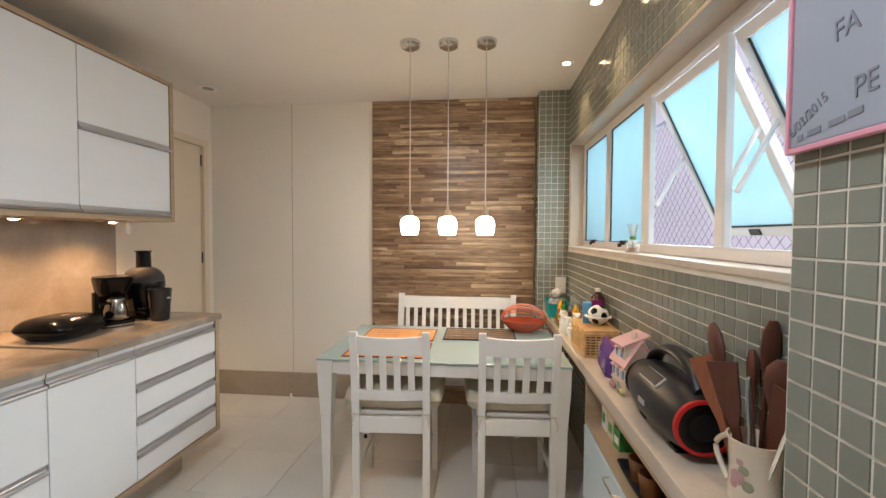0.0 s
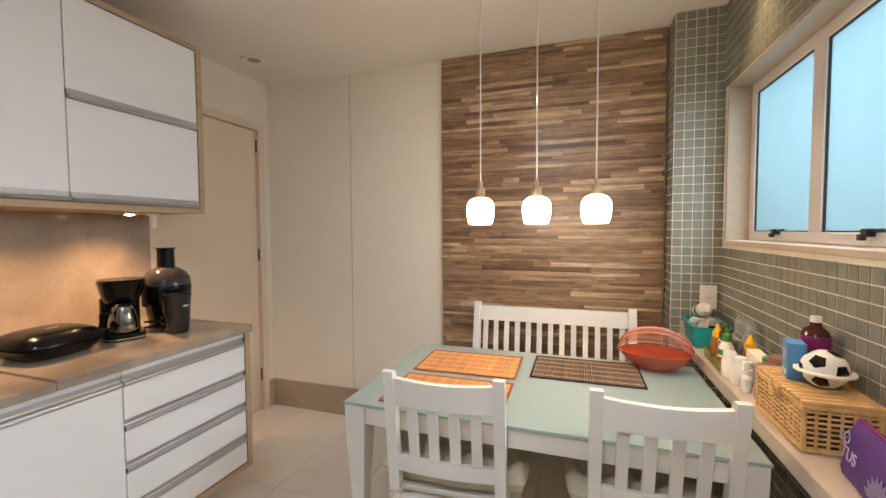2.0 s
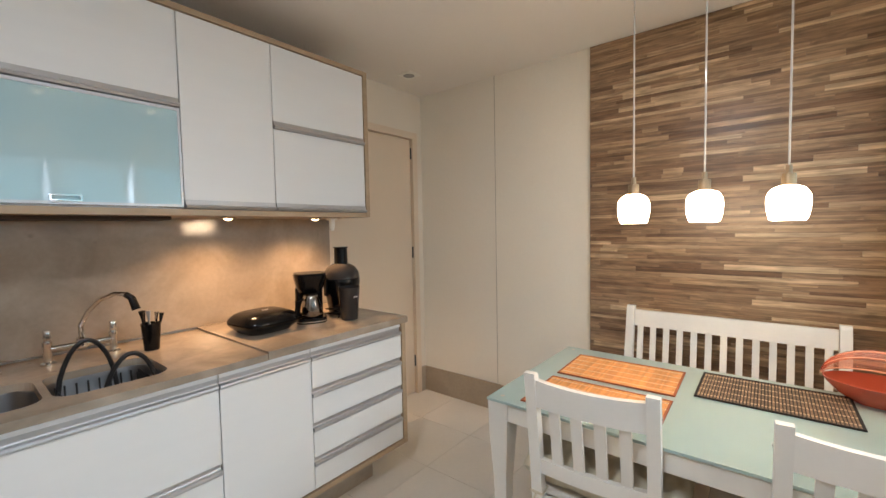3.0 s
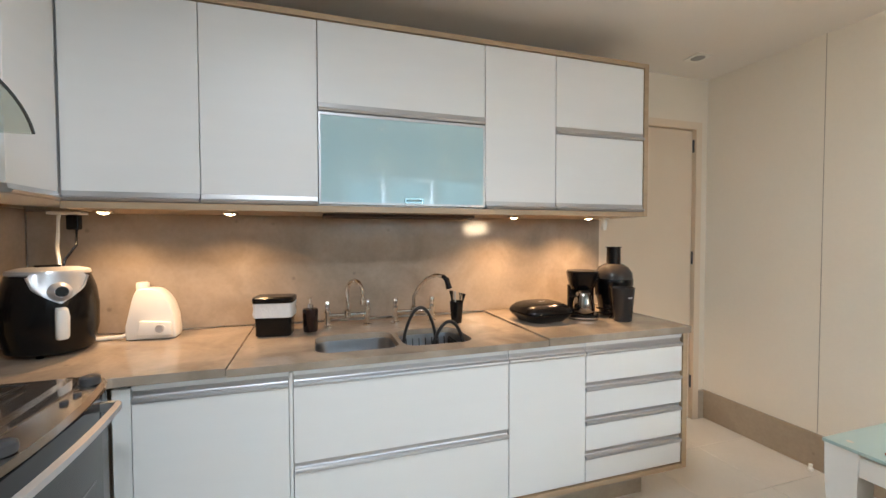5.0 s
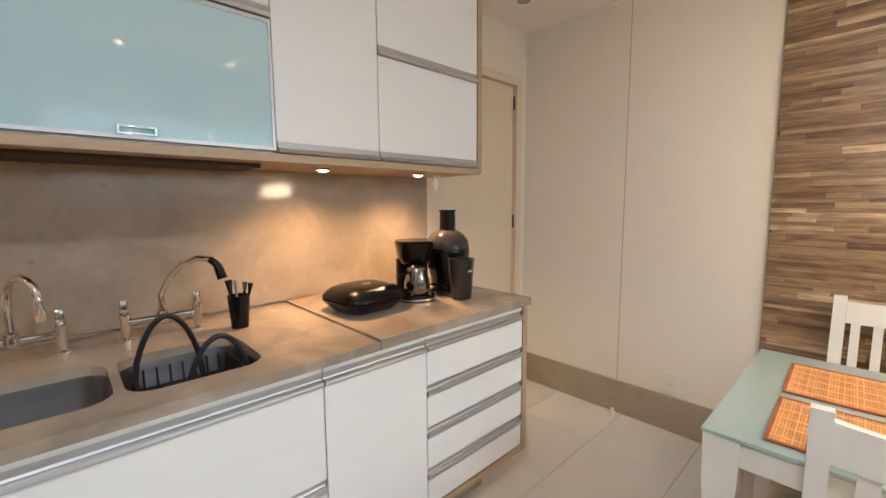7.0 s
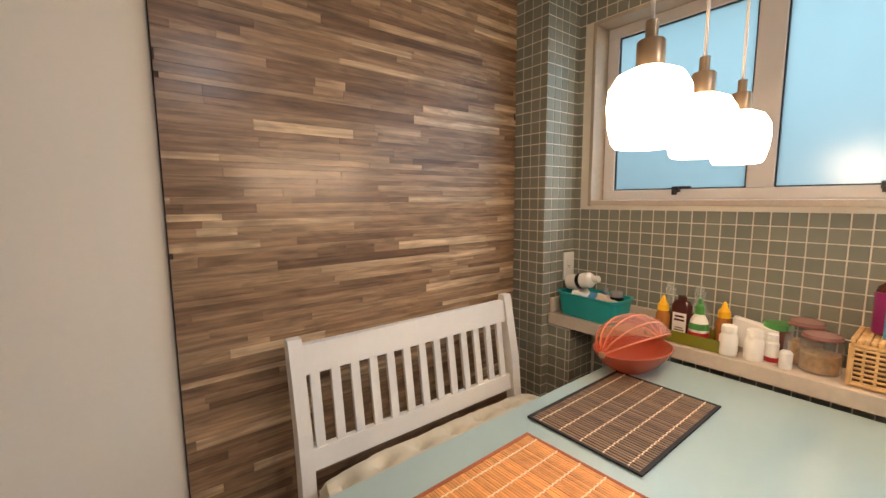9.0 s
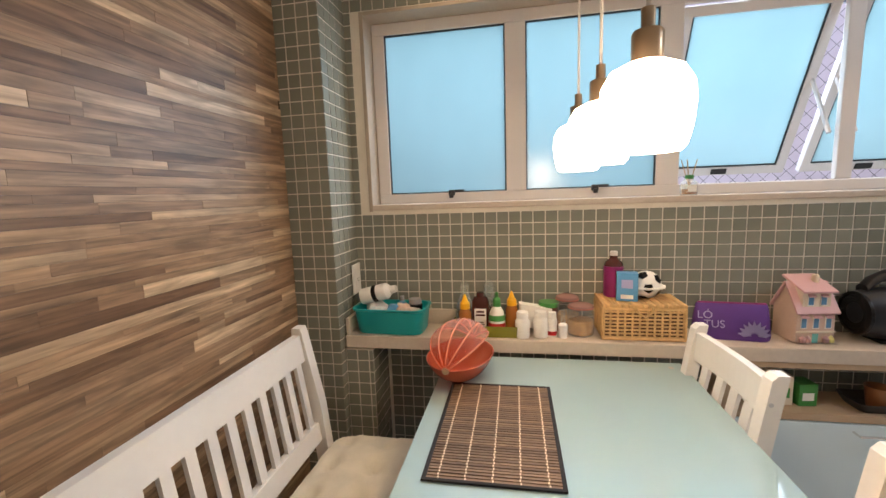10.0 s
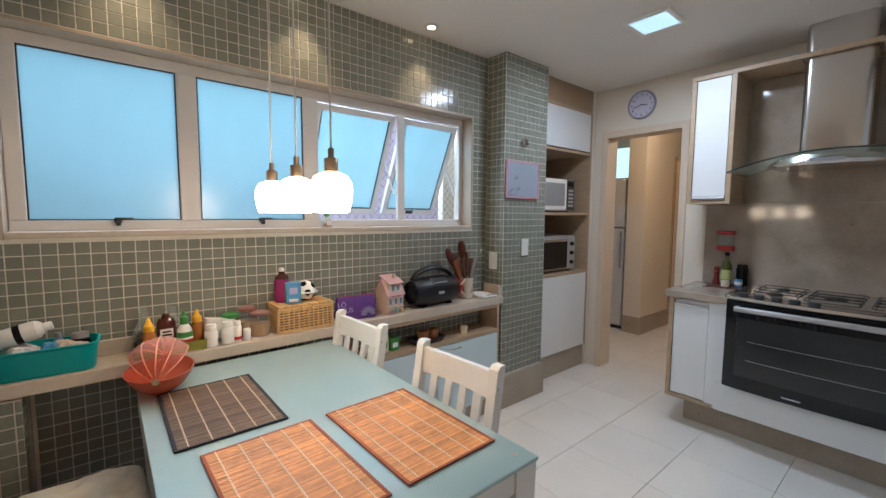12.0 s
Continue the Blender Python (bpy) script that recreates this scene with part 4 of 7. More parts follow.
# ---- tall oven cabinet beside the pillar ----
TX = 0.655
bm = bx(TX, 1.36, 0.20, TX + 0.02, 2.10, 0.86, 0.0015)
tall = thing("tall_cabinet", "tall white cabinet with oak open niches holding two small ovens", "kitchen cabinet")
part("lower_door", bm, M_WHITE, tall, "white lacquered door")
part("upper_door", bx(TX, 1.36, 1.925, TX + 0.02, 2.10, 2.245, 0.0015), M_WHITE, tall, "white lacquered flap")
boards = [(TX - 0.003, 1.335, 0.20, 1.18, 1.358, 2.26), (TX - 0.003, 2.102, 0.20, 1.18, 2.125, 2.26), (1.16, 1.358, 0.885, 1.18, 2.102, 1.89)]
boards += [(TX - 0.003, 1.358, z, 1.159, 2.102, z + 0.022) for z in (0.862, 1.372, 1.892, 2.247)]
for b in boards:
    part("oak_board", bx(*b, 0.001), M_OAK, tall, "pale oak board")
part("fascia", bx(TX + 0.004, 1.335, 2.272, TX + 0.03, 2.128, CEIL, 0.001), mat("tan_fascia", (0.36, 0.25, 0.15), 0.5, vary=0.08), tall, "tan board closing the gap to the ceiling")
structure("wall_niche_back", bx(1.19, 1.13, 0, 1.25, 2.6, CEIL), M_CREAM, "plain wall behind the tall cabinet", "wall")
structure("baseboard_east", bx(TX + 0.02, 1.30, 0, 0.72, 2.118, 0.195, 0.002), M_SKIRT, "beige stone plinth under the tall cabinet", "skirting")
part("edge_panel", bx(TX - 0.003, 1.295, 0.0, 0.72, 1.334, CEIL - 0.001), M_CREAM, tall, "cream end strip")

mw = thing("microwave_oven", "white microwave oven on the oak shelf of the tall cabinet", "microwave", pose(0.715, 1.50, 1.394))
part("body", bx(0.01, 0, 0.012, 0.36, 0.48, 0.285, 0.008), M_SILVER, mw)
mwd = part("door", bx(-0.012, 0.12, 0.02, 0.008, 0.475, 0.278, 0.006), M_PLASTIC, mw)
part("window", bx(-0.015, 0.155, 0.055, -0.0125, 0.445, 0.245, 0.001), M_GREY, mwd, "grey meshed viewing window")
mwc = part("control_panel", bx(-0.010, 0.005, 0.02, 0.008, 0.115, 0.278, 0.004), M_KNOB, mw, "dark grey key panel")
part("display", bx(-0.0125, 0.02, 0.225, -0.0105, 0.10, 0.262), M_BLACK, mwc)
for r in range(5):
    part("button", bx(-0.0125, 0.025, 0.05 + r * 0.032, -0.0105, 0.095, 0.07 + r * 0.032), M_SILVER, mwc)
for fx, fy in ((0.04, 0.04), (0.04, 0.44), (0.32, 0.04), (0.32, 0.44)):
    part("foot", lathe([(0, 0), (0.012, 0), (0.012, 0.013), (0, 0.013)], 10, (fx, fy, 0)), M_BLACK, mw)
to = thing("toaster_oven", "silver electric toaster oven with a dark glass door", "toaster oven", pose(0.705, 1.47, 0.884))
part("body", bx(0.01, 0, 0.015, 0.36, 0.52, 0.31, 0.008), M_SILVER, to)
part("door", bx(-0.012, 0.13, 0.035, 0.008, 0.505, 0.285, 0.004), M_OVENGLASS, to, "dark glass door")
part("door_frame", bx(-0.016, 0.13, 0.262, -0.0125, 0.505, 0.29, 0.002), M_SILVER, to)
part("handle", tube([(-0.016, 0.17, 0.275), (-0.04, 0.18, 0.275), (-0.04, 0.455, 0.275), (-0.016, 0.465, 0.275)], 0.007), M_CHROME, to)
part("control_panel", bx(-0.006, 0.01, 0.02, 0.009, 0.125, 0.3, 0.002), M_SILVER, to)
for z in (0.08, 0.16, 0.24):
    b = lathe([(0, 0.02), (0.015, 0.02), (0.018, 0.0)], 14)
    bmesh.ops.transform(b, matrix=pose(-0.006, 0.067, z, 0, -90, 0), verts=b.verts[:])
    part("knob", b, M_BLACK, to)
for fx, fy in ((0.04, 0.04), (0.04, 0.48), (0.32, 0.04), (0.32, 0.48)):
    part("foot", lathe([(0, 0), (0.012, 0), (0.012, 0.016), (0, 0.016)], 10, (fx, fy, 0)), M_BLACK, to)

# ---- stone shelf and low cabinet under the window ----
SH, SXF = 0.812, 0.530
sh = thing("stone_shelf", "long narrow pale stone shelf below the window", "shelf")
part("slab", bx(SXF, 2.598, 0.764, 0.708, 5.028, SH, 0.003), M_SHELF, sh)
part("upstand", bx(0.566, 2.5975, SH + 0.001, 0.708, 2.614, 0.885, 0.002), M_SHELF, sh)
part("upstand", bx(SXF + 0.012, 5.014, SH + 0.001, 0.708, 5.0295, 0.875, 0.002), M_SHELF, sh)
part("upstand", bx(0.693, 4.62, SH + 0.001, 0.709, 5.0135, 0.872, 0.002), M_SHELF, sh)
lc = thing("low_cabinet", "low oak cabinet with an open shelf above pale blue-white doors", "cabinet")
for b in ((SXF + 0.006, 3.70, 0.10, 0.70, 3.722, 0.7625), (SXF + 0.006, 2.63, 0.10, 0.70, 2.652, 0.7625), (SXF + 0.003, 2.652, 0.572, 0.70, 3.70, 0.596),
          (SXF + 0.006, 2.652, 0.10, 0.70, 3.70, 0.122), (SXF + 0.006, 2.652, 0.744, 0.70, 3.70, 0.7625)):
    part("oak_board", bx(*b, 0.001), M_OAK, lc, "pale oak board")
for a, b in ((2.654, 3.174), (3.178, 3.698)):
    d = part("door", bx(SXF - 0.002, a, 0.125, SXF + 0.017, b, 0.568, 0.0015), M_PALEBLUE, lc, "glossy pale blue-white door")
    c = b - 0.12 if a < 3 else a + 0.12
    part("handle", tube([(SXF - 0.002, c - 0.05, 0.545), (SXF - 0.025, c - 0.048, 0.543), (SXF - 0.025, c + 0.048, 0.543), (SXF - 0.002, c + 0.05, 0.545)], 0.004, 6), M_CHROME, d, "slim metal handle")
part("plinth", bx(SXF + 0.03, 2.64, 0.0, 0.69, 3.71, 0.099), M_SKIRT, lc)

# ---- dining table ----
TX0, TX1, TY0, TY1, TZ = -0.728, 0.514, 3.862, 4.630, 0.757
tb = thing("dining_table", "white wooden dining table with a pale green frosted glass top", "dining table")
part("glass_top", bx(TX0, TY0, TZ - 0.010, TX1, TY1, TZ, 0.002), M_TABLE, tb, "pale green frosted glass sheet")
bm = bx(TX0 + 0.012, TY0 + 0.012, TZ - 0.075, TX1 - 0.012, TY0 + 0.036, TZ - 0.016, 0.002)
bx(TX0 + 0.012, TY1 - 0.036, TZ - 0.075, TX1 - 0.012, TY1 - 0.012, TZ - 0.016, 0.002, bm=bm)
bx(TX0 + 0.012, TY0 + 0.036, TZ - 0.075, TX0 + 0.036, TY1 - 0.036, TZ - 0.016, 0.002, bm=bm)
bx(TX1 - 0.036, TY0 + 0.036, TZ - 0.075, TX1 - 0.012, TY1 - 0.036, TZ - 0.016, 0.002, bm=bm)
part("apron", bm, M_WPAINT, tb)
part("top_board", bx(TX0 + 0.04, TY0 + 0.04, TZ - 0.034, TX1 - 0.04, TY1 - 0.04, TZ - 0.018), M_WPAINT, tb)
for cx, sx in ((TX0 + 0.004, 1), (TX1 - 0.004, -1)):
    for cy, sy in ((TY0 + 0.004, 1), (TY1 - 0.004, -1)):
        lo = []
        for w, z in ((0.028, 0.03), (0.034, 0.05), (0.05, 0.45), (0.072, 0.63), (0.076, TZ - 0.0105)):
            x0, x1 = sorted((cx + sx * (0.076 - w) * 0.5, cx + sx * ((0.076 - w) * 0.5 + w)))
            y0, y1 = sorted((cy + sy * (0.076 - w) * 0.5, cy + sy * ((0.076 - w) * 0.5 + w)))
            lo.append([(x0, y0, z), (x1, y0, z), (x1, y1, z), (x0, y1, z)])
        leg = part("leg", loft(lo), M_WPAINT, tb)
        part("foot", lathe([(0, 0), (0.017, 0), (0.019, 0.006), (0.012, 0.018), (0.010, 0.032), (0, 0.032)], 14, (cx + sx * 0.038, cy + sy * 0.038, 0)), M_BLACKM, leg, "dark levelling foot")
for cx, cy in ((TX0 + 0.042, TY0 + 0.042), (TX1 - 0.042, TY0 + 0.042), (TX0 + 0.042, TY1 - 0.042), (TX1 - 0.042, TY1 - 0.042)):
    part("glass_spacer", lathe([(0, 0), (0.008, 0), (0.008, 0.0005), (0, 0.0007)], 14, (cx, cy, TZ + 0.0003)), M_SHELF, tb)


def cushion(w, d, h, nx, ny, tuft=True):
    """A padded pad, with stitched tufts that pull the cloth in."""
    own = bmesh.new()
    gx, gy = 44, 32
    rows = []
    for s in (1, -1):
        grid = []
        for j in range(gy + 1):
            row = []
            for i in range(gx + 1):
                u, v = i / gx * 2 - 1, j / gy * 2 - 1
                edge = max(0.0, (1 - abs(u) ** 5) * (1 - abs(v) ** 6)) ** 0.36
                z = h * 0.5 * edge
                if tuft and s > 0:
                    for p in range(nx):
                        for q in range(ny):
                            pu, pv = (p + 0.5) / nx * 2 - 1, (q + 0.5) / ny * 2 - 1
                            dd = ((u - pu) * nx) ** 2 + ((v - pv) * ny) ** 2
                            z -= h * 0.36 * math.exp(-dd * 5.0) * edge
                k = 1 - 0.05 * (abs(u * v)) ** 3
                z *= 1 + 0.10 * noise.noise(Vector((u * 7 * nx / 2, v * 7, s * 3 + 2))) + 0.05 * noise.noise(Vector((u * 19 * nx / 2, v * 15, s)))
                wob = 0.004 * noise.noise(Vector((u * 3, v * 3, s)))
                row.append(own.verts.new((u * w / 2 * k + wob, v * d / 2 * k + wob, s * z + wob)))
            grid.append(row)
        rows.append(grid)
        for j in range(gy):
            for i in range(gx):
                own.faces.new((grid[j][i], grid[j][i + 1], grid[j + 1][i + 1], grid[j + 1][i]))
    bmesh.ops.remove_doubles(own, verts=own.verts[:], dist=0.0008)
    bmesh.ops.recalc_face_normals(own, faces=own.faces[:])
    return own


def back_post(x0, x1, ysign=1.0, low=0.0, top=0.915, seat=0.45, lean=0.055):
    """A chair's back leg: straight below the seat, leaning back above it, with a rounded head."""
    lo = []
    for z, y, w in ((low, 0.0 + 0.02, 0.030), (seat * 0.6, 0.004, 0.036), (seat, 0.0, 0.038), (0.7, -lean * 0.45, 0.036), (top - 0.012, -lean, 0.034), (top, -lean - 0.002, 0.024)):
        lo.append([(x0, y, z), (x1, y, z), (x1, y + w, z), (x0, y + w, z)])
    return loft(lo)


def chair(label):
    """Built facing +y: the backrest stands at y = 0, the seat reaches forwards."""
    w, d, sh_ = 0.378, 0.45, 0.488
    c = thing("dining_chair", label, "chair", group="two chairs at the table")
    for sx in (-1, 1):
        x = sx * (w / 2 - 0.017)
        part("leg", back_post(x - 0.017, x + 0.017, seat=sh_), M_WPAINT, c)
        lo = [[(x - a, d - 0.03 - a, z), (x + a, d - 0.03 - a, z), (x + a, d - 0.03 + a, z), (x - a, d - 0.03 + a, z)] for a, z in ((0.014, 0), (0.019, sh_ - 0.02))]
        part("leg", loft([[(px + sx * 0.018, py, pz) for px, py, pz in ring] for ring in lo]), M_WPAINT, c)
        part("stretcher", bx(x - 0.009 + sx * 0.006, 0.035, 0.19, x + 0.009, d - 0.045, 0.225, 0.003), M_WPAINT, c)
        part("side_rail", bx(x - 0.010, 0.037, sh_ - 0.06, x + 0.010, d - 0.048, sh_ - 0.005, 0.002), M_WPAINT, c)
    part("back_rail", bx(-w / 2 + 0.035, 0.006, sh_ - 0.08, w / 2 - 0.035, 0.03, sh_ - 0.002, 0.003), M_WPAINT, c)
    part("front_rail", bx(-w / 2 + 0.035, d - 0.045, sh_ - 0.06, w / 2 - 0.035, d - 0.022, sh_ - 0.004, 0.002), M_WPAINT, c)
    part("seat", prism([(-w / 2 + 0.004, 0.037), (w / 2 - 0.004, 0.037), (w / 2 + 0.022, d + 0.005), (-w / 2 - 0.022, d + 0.005)], sh_ - 0.003, sh_ + 0.016, "z", 0.004), M_WPAINT, c)
    lo = []
    n_ = 12
    for k in range(n_ + 1):
        u = 2 * k / n_ - 1
        x, yb = u * (w / 2 - 0.034), -0.036 - 0.016 * (1 - u * u)
        zt = 0.893 - 0.006 * (1 - u * u)
        lo.append([(x, yb - 0.009, zt), (x, yb + 0.012, zt), (x, yb + 0.017, 0.806), (x, yb - 0.004, 0.806)])
    part("top_rail", loft(lo), M_WPAINT, c, "curved top rail")
    lo = []
    for k in range(n_ + 1):
        u = 2 * k / n_ - 1
        x, yb = u * (w / 2 - 0.034), -0.004 - 0.012 * (1 - u * u)
        lo.append([(x, yb, 0.622), (x, yb + 0.02, 0.622), (x, yb + 0.021, 0.576), (x, yb + 0.001, 0.576)])
    part("lower_rail", loft(lo), M_WPAINT, c, "curved lower rail")
    for k in range(4):
        u = (k + 1) / 5 * 2 - 1
        x = u * (w / 2 - 0.02)
        y0, y1 = 0.004 - 0.012 * (1 - u * u), -0.028 - 0.016 * (1 - u * u)
        part("slat", loft([[(x - 0.016, y + 0.0, z), (x + 0.016, y, z), (x + 0.016, y + 0.011, z), (x - 0.016, y + 0.011, z)] for y, z in ((y0, 0.623), (y1, 0.807))]), M_WPAINT, c)
    pad = part("cushion", cushion(0.505, 0.46, 0.122, 3, 3), M_FABRIC, c, "beige tufted cotton seat cushion", smooth=True)
    pad.matrix_basis = pose(0, 0.268, sh_ + 0.070, 1)
    for sx in (-1, 1):
        x = sx * (w / 2 - 0.017)
        bm_ = tube([(x - 0.021, -0.004, sh_ + 0.02), (x + 0.021, -0.004, sh_ + 0.018), (x + 0.021, 0.042, sh_ + 0.02), (x - 0.021, 0.042, sh_ + 0.022)], 0.004, 6, closed=True)
        tube([(x, -0.008, sh_ + 0.018), (x + sx * 0.014, -0.014, sh_ - 0.02), (x + sx * 0.010, -0.012, sh_ - 0.04)], 0.003, 5, bm_)
        part("tie", bm_, M_FABRIC, pad, "knotted cushion tie").matrix_basis = pad.matrix_basis.inverted()
        part("screw_cap", lathe([(0, 0.0), (0.005, 0.0), (0.005, 0.002), (0, 0.002)], 10, (x, 0.02, 0.0)), M_SILVER, c).matrix_basis = pose(sx * (w / 2) - (0.0015 if sx < 0 else -0.0005), -0.02, 0.85, 0, 90 * sx, 0) @ pose(-x, -0.02, 0)
    return c


c1 = chair("white painted wooden dining chair with a beige tufted cushion")
c1.matrix_basis = pose(-0.345, 3.838, 0, 0, 0, 3.5)
copy_thing(c1, pose(0.264, 3.872, 0, 0, 0, 3.0))

# bench along the wood wall
bw0, bw1, byb = -0.565, 0.345, 5.085
bench = thing("bench", "white painted slatted wooden bench against the wood clad wall", "bench")
for x in (bw0, bw1 - 0.04):
    lo = []
    for z, y, w in ((0.0, byb - 0.03, 0.04), (0.43, byb - 0.055, 0.045), (0.65, byb - 0.035, 0.042), (0.895, byb + 0.01, 0.036), (0.912, byb + 0.012, 0.028)):
        lo.append([(x, y - w / 2, z), (x + 0.04, y - w / 2, z), (x + 0.04, y + w / 2, z), (x, y + w / 2, z)])
    part("leg", loft(lo), M_WPAINT, bench)
    part("leg", bx(x, 4.665, 0, x + 0.04, 4.705, 0.405, 0.003), M_WPAINT, bench)
    part("side_rail", bx(x + 0.008, 4.705, 0.345, x + 0.032, byb - 0.077, 0.405, 0.002), M_WPAINT, bench)


def lean_y(z):
    return byb - 0.055 + (z - 0.43) * 0.142


part("top_rail", loft([[(x, lean_y(0.805) - 0.012, 0.805), (x, lean_y(0.805) + 0.012, 0.805), (x, lean_y(0.89) + 0.012, 0.89), (x, lean_y(0.89) - 0.012, 0.89)] for x in (bw0 + 0.041, bw1 - 0.041)]), M_WPAINT, bench)
part("lower_rail", loft([[(x, lean_y(0.53) - 0.012, 0.53), (x, lean_y(0.53) + 0.012, 0.53), (x, lean_y(0.59) + 0.012, 0.59), (x, lean_y(0.59) - 0.012, 0.59)] for x in (bw0 + 0.041, bw1 - 0.041)]), M_WPAINT, bench)
NS = 13
for k in range(NS):
    x = bw0 + 0.04 + (bw1 - bw0 - 0.08) * (k + 0.5) / NS
    part("slat", loft([[(x - 0.014, lean_y(z) - 0.006, z), (x + 0.014, lean_y(z) - 0.006, z), (x + 0.014, lean_y(z) + 0.006, z), (x - 0.014, lean_y(z) + 0.006, z)] for z in (0.591, 0.804)]), M_WPAINT, bench)
part("seat", bx(bw0 - 0.005, 4.655, 0.406, bw1 + 0.005, byb - 0.08, 0.43, 0.005), M_WPAINT, bench)
part("front_rail", bx(bw0 + 0.041, 4.67, 0.345, bw1 - 0.041, 4.694, 0.405, 0.002), M_WPAINT, bench)
bc = thing("bench_cushion", "long beige tufted cotton cushion lying on the bench", "cushion")
p = part("pad", cushion(0.93, 0.40, 0.11, 7, 3), M_FABRIC, bc, smooth=True)
p.matrix_basis = pose((bw0 + bw1) / 2 + 0.03, 4.815, 0.487)

# place mats


def place_mat(label, m, slat, edge, n=64, gap=0.0006):
    t_ = thing("place_mat", label, "place mat", m, "bamboo place mats on the table")
    w, d = 0.43, 0.288
    bm_ = bmesh.new()
    for k in range(n):
        x0 = -w / 2 + 0.007 + (w - 0.014) * k / n
        bx(x0 + gap, -d / 2 + 0.007, 0.0012, x0 + (w - 0.014) / n - gap, d / 2 - 0.007, 0.0036 + 0.0008 * random.random(), bm=bm_)
    # added dark sheet: puts the shade of the slat gaps into colour
    part("backing", bx(-w / 2 + 0.0085, -d / 2 + 0.0095, 0.0, w / 2 - 0.0085, d / 2 - 0.0095, 0.001), edge, t_, "dark sheet added to deepen the shade between the slats")
    part("slats", bm_, slat, t_)["kind"] = "stuff"
    bm_ = bx(-w / 2, -d / 2, 0.0, w / 2, -d / 2 + 0.009, 0.0052, 0.001)
    bx(-w / 2, d / 2 - 0.009, 0.0, w / 2, d / 2, 0.0052, 0.001, bm=bm_)
    bx(-w / 2, -d / 2 + 0.0091, 0.0, -w / 2 + 0.008, d / 2 - 0.0091, 0.0052, 0.001, bm=bm_)
    bx(w / 2 - 0.008, -d / 2 + 0.0091, 0.0, w / 2, d / 2 - 0.0091, 0.0052, 0.001, bm=bm_)
    part("binding", bm_, edge, t_, "stitched cloth binding")
    for k in range(5):
        y = -d / 2 + d * (k + 0.6) / 5.2
        bm_ = bmesh.new()
        for j in range(n):
            x0 = -w / 2 + 0.007 + (w - 0.014) * (j + 0.5) / n
            bx(x0 - 0.003, y - 0.002 + 0.0016 * (j % 2), 0.0035, x0 + 0.003, y + 0.0008 + 0.0016 * (j % 2), 0.0053, bm=bm_)
        part("thread", bm_, M_THREAD, t_)
    return t_


place_mat("orange bamboo place mat with red-brown edge on the table", pose(-0.408, 4.382, TZ + 0.001, 0, 0, 1.5), M_MAT_O, M_MAT_OE)
place_mat("orange bamboo place mat with red-brown edge on the table", pose(-0.400, 4.048, TZ + 0.001, 0, 0, 1.2), M_MAT_O, M_MAT_OE)
place_mat("dark brown bamboo place mat with black edge on the table", pose(0.075, 4.436, TZ + 0.001, 0, 0, 0.2), M_MAT_K, M_MAT_KE, 44, 0.0018)

# pendant lamps
PEND = [(-0.325, 4.228), (-0.110, 4.240), (0.102, 4.246)]


def pendant():
    p_ = thing("pendant_lamp", "opal glass pendant lamp glowing warm, hung on a thin cord", "pendant lamp", pose(0, 0, 1.372), "three pendant lamps over the table")
    part("shade", lathe([(0.033, 0.002), (0.040, 0.0), (0.0455, 0.006), (0.051, 0.029), (0.0535, 0.056), (0.051, 0.078), (0.041, 0.095), (0.022, 0.104), (0.0, 0.105)], 32), M_SHADE, p_, "glowing opal glass shade", smooth=True)
    part("holder", lathe([(0, 0.104), (0.018, 0.104), (0.018, 0.137), (0.016, 0.14), (0.008, 0.141), (0.008, 0.165), (0, 0.166)], 20), M_BRASS, p_, "bronze lamp holder", smooth=True)
    part("cord", tube([(0, 0, 0.165), (0, 0, CEIL - 1.372 - 0.02)], 0.0028, 6), M_CORD, p_)
    part("rose", lathe([(0, 1.038), (0.03, 1.038), (0.052, 1.050), (0.058, 1.064), (0.058, CEIL - 1.372 - 0.0005), (0, CEIL - 1.372 - 0.0005)], 28), M_STEEL, p_, "round metal ceiling rose", smooth=True)
    return p_


p0 = pendant()
for k, (px_, py_) in enumerate(PEND):
    if k:
        copy_thing(p0, pose(px_, py_, 1.372))
p0.matrix_basis = pose(*PEND[0], 1.372)

# recessed ceiling spots and the square panel
for k, (sx, sy) in enumerate(SPOTS + [(-1.94, 4.79)]):
    lit = k < 3
    s = thing("ceiling_spot", "small recessed ceiling spotlight " + ("glowing warm near the tiled wall" if lit else "switched off, with a white square rim"), "spotlight", pose(sx, sy, CEIL), "recessed ceiling spotlights")
    part("rim", lathe([(0.022, -0.0005), (0.022, -0.006), (0.036, -0.006), (0.042, -0.0005)], 24) if lit else bx(-0.058, -0.058, -0.008, 0.058, 0.058, -0.0005, 0.003), M_FRAME if lit else M_PLASTIC, s)
    part("lens", lathe([(0, -0.0075), (0.022, -0.0075), (0.024, -0.0062)] if lit else [(0, -0.0095), (0.036, -0.0095), (0.04, -0.0082)], 20), M_LED if lit else M_GREY, s, "glowing lens" if lit else "dull grey lamp face")
s = thing("ceiling_panel_light", "square recessed ceiling light with a bluish white glow", "ceiling light", pose(-0.254, 2.268, CEIL))
bm = bx(-0.125, -0.125, -0.012, -0.10, 0.125, -0.0005, 0.003)
bx(0.10, -0.125, -0.012, 0.125, 0.125, -0.0005, 0.003, bm=bm)
bx(-0.10, -0.125, -0.012, 0.10, -0.10, -0.0005, 0.003, bm=bm)
bx(-0.10, 0.10, -0.012, 0.10, 0.125, -0.0005, 0.003, bm=bm)
part("frame", bm, M_PLASTIC, s)
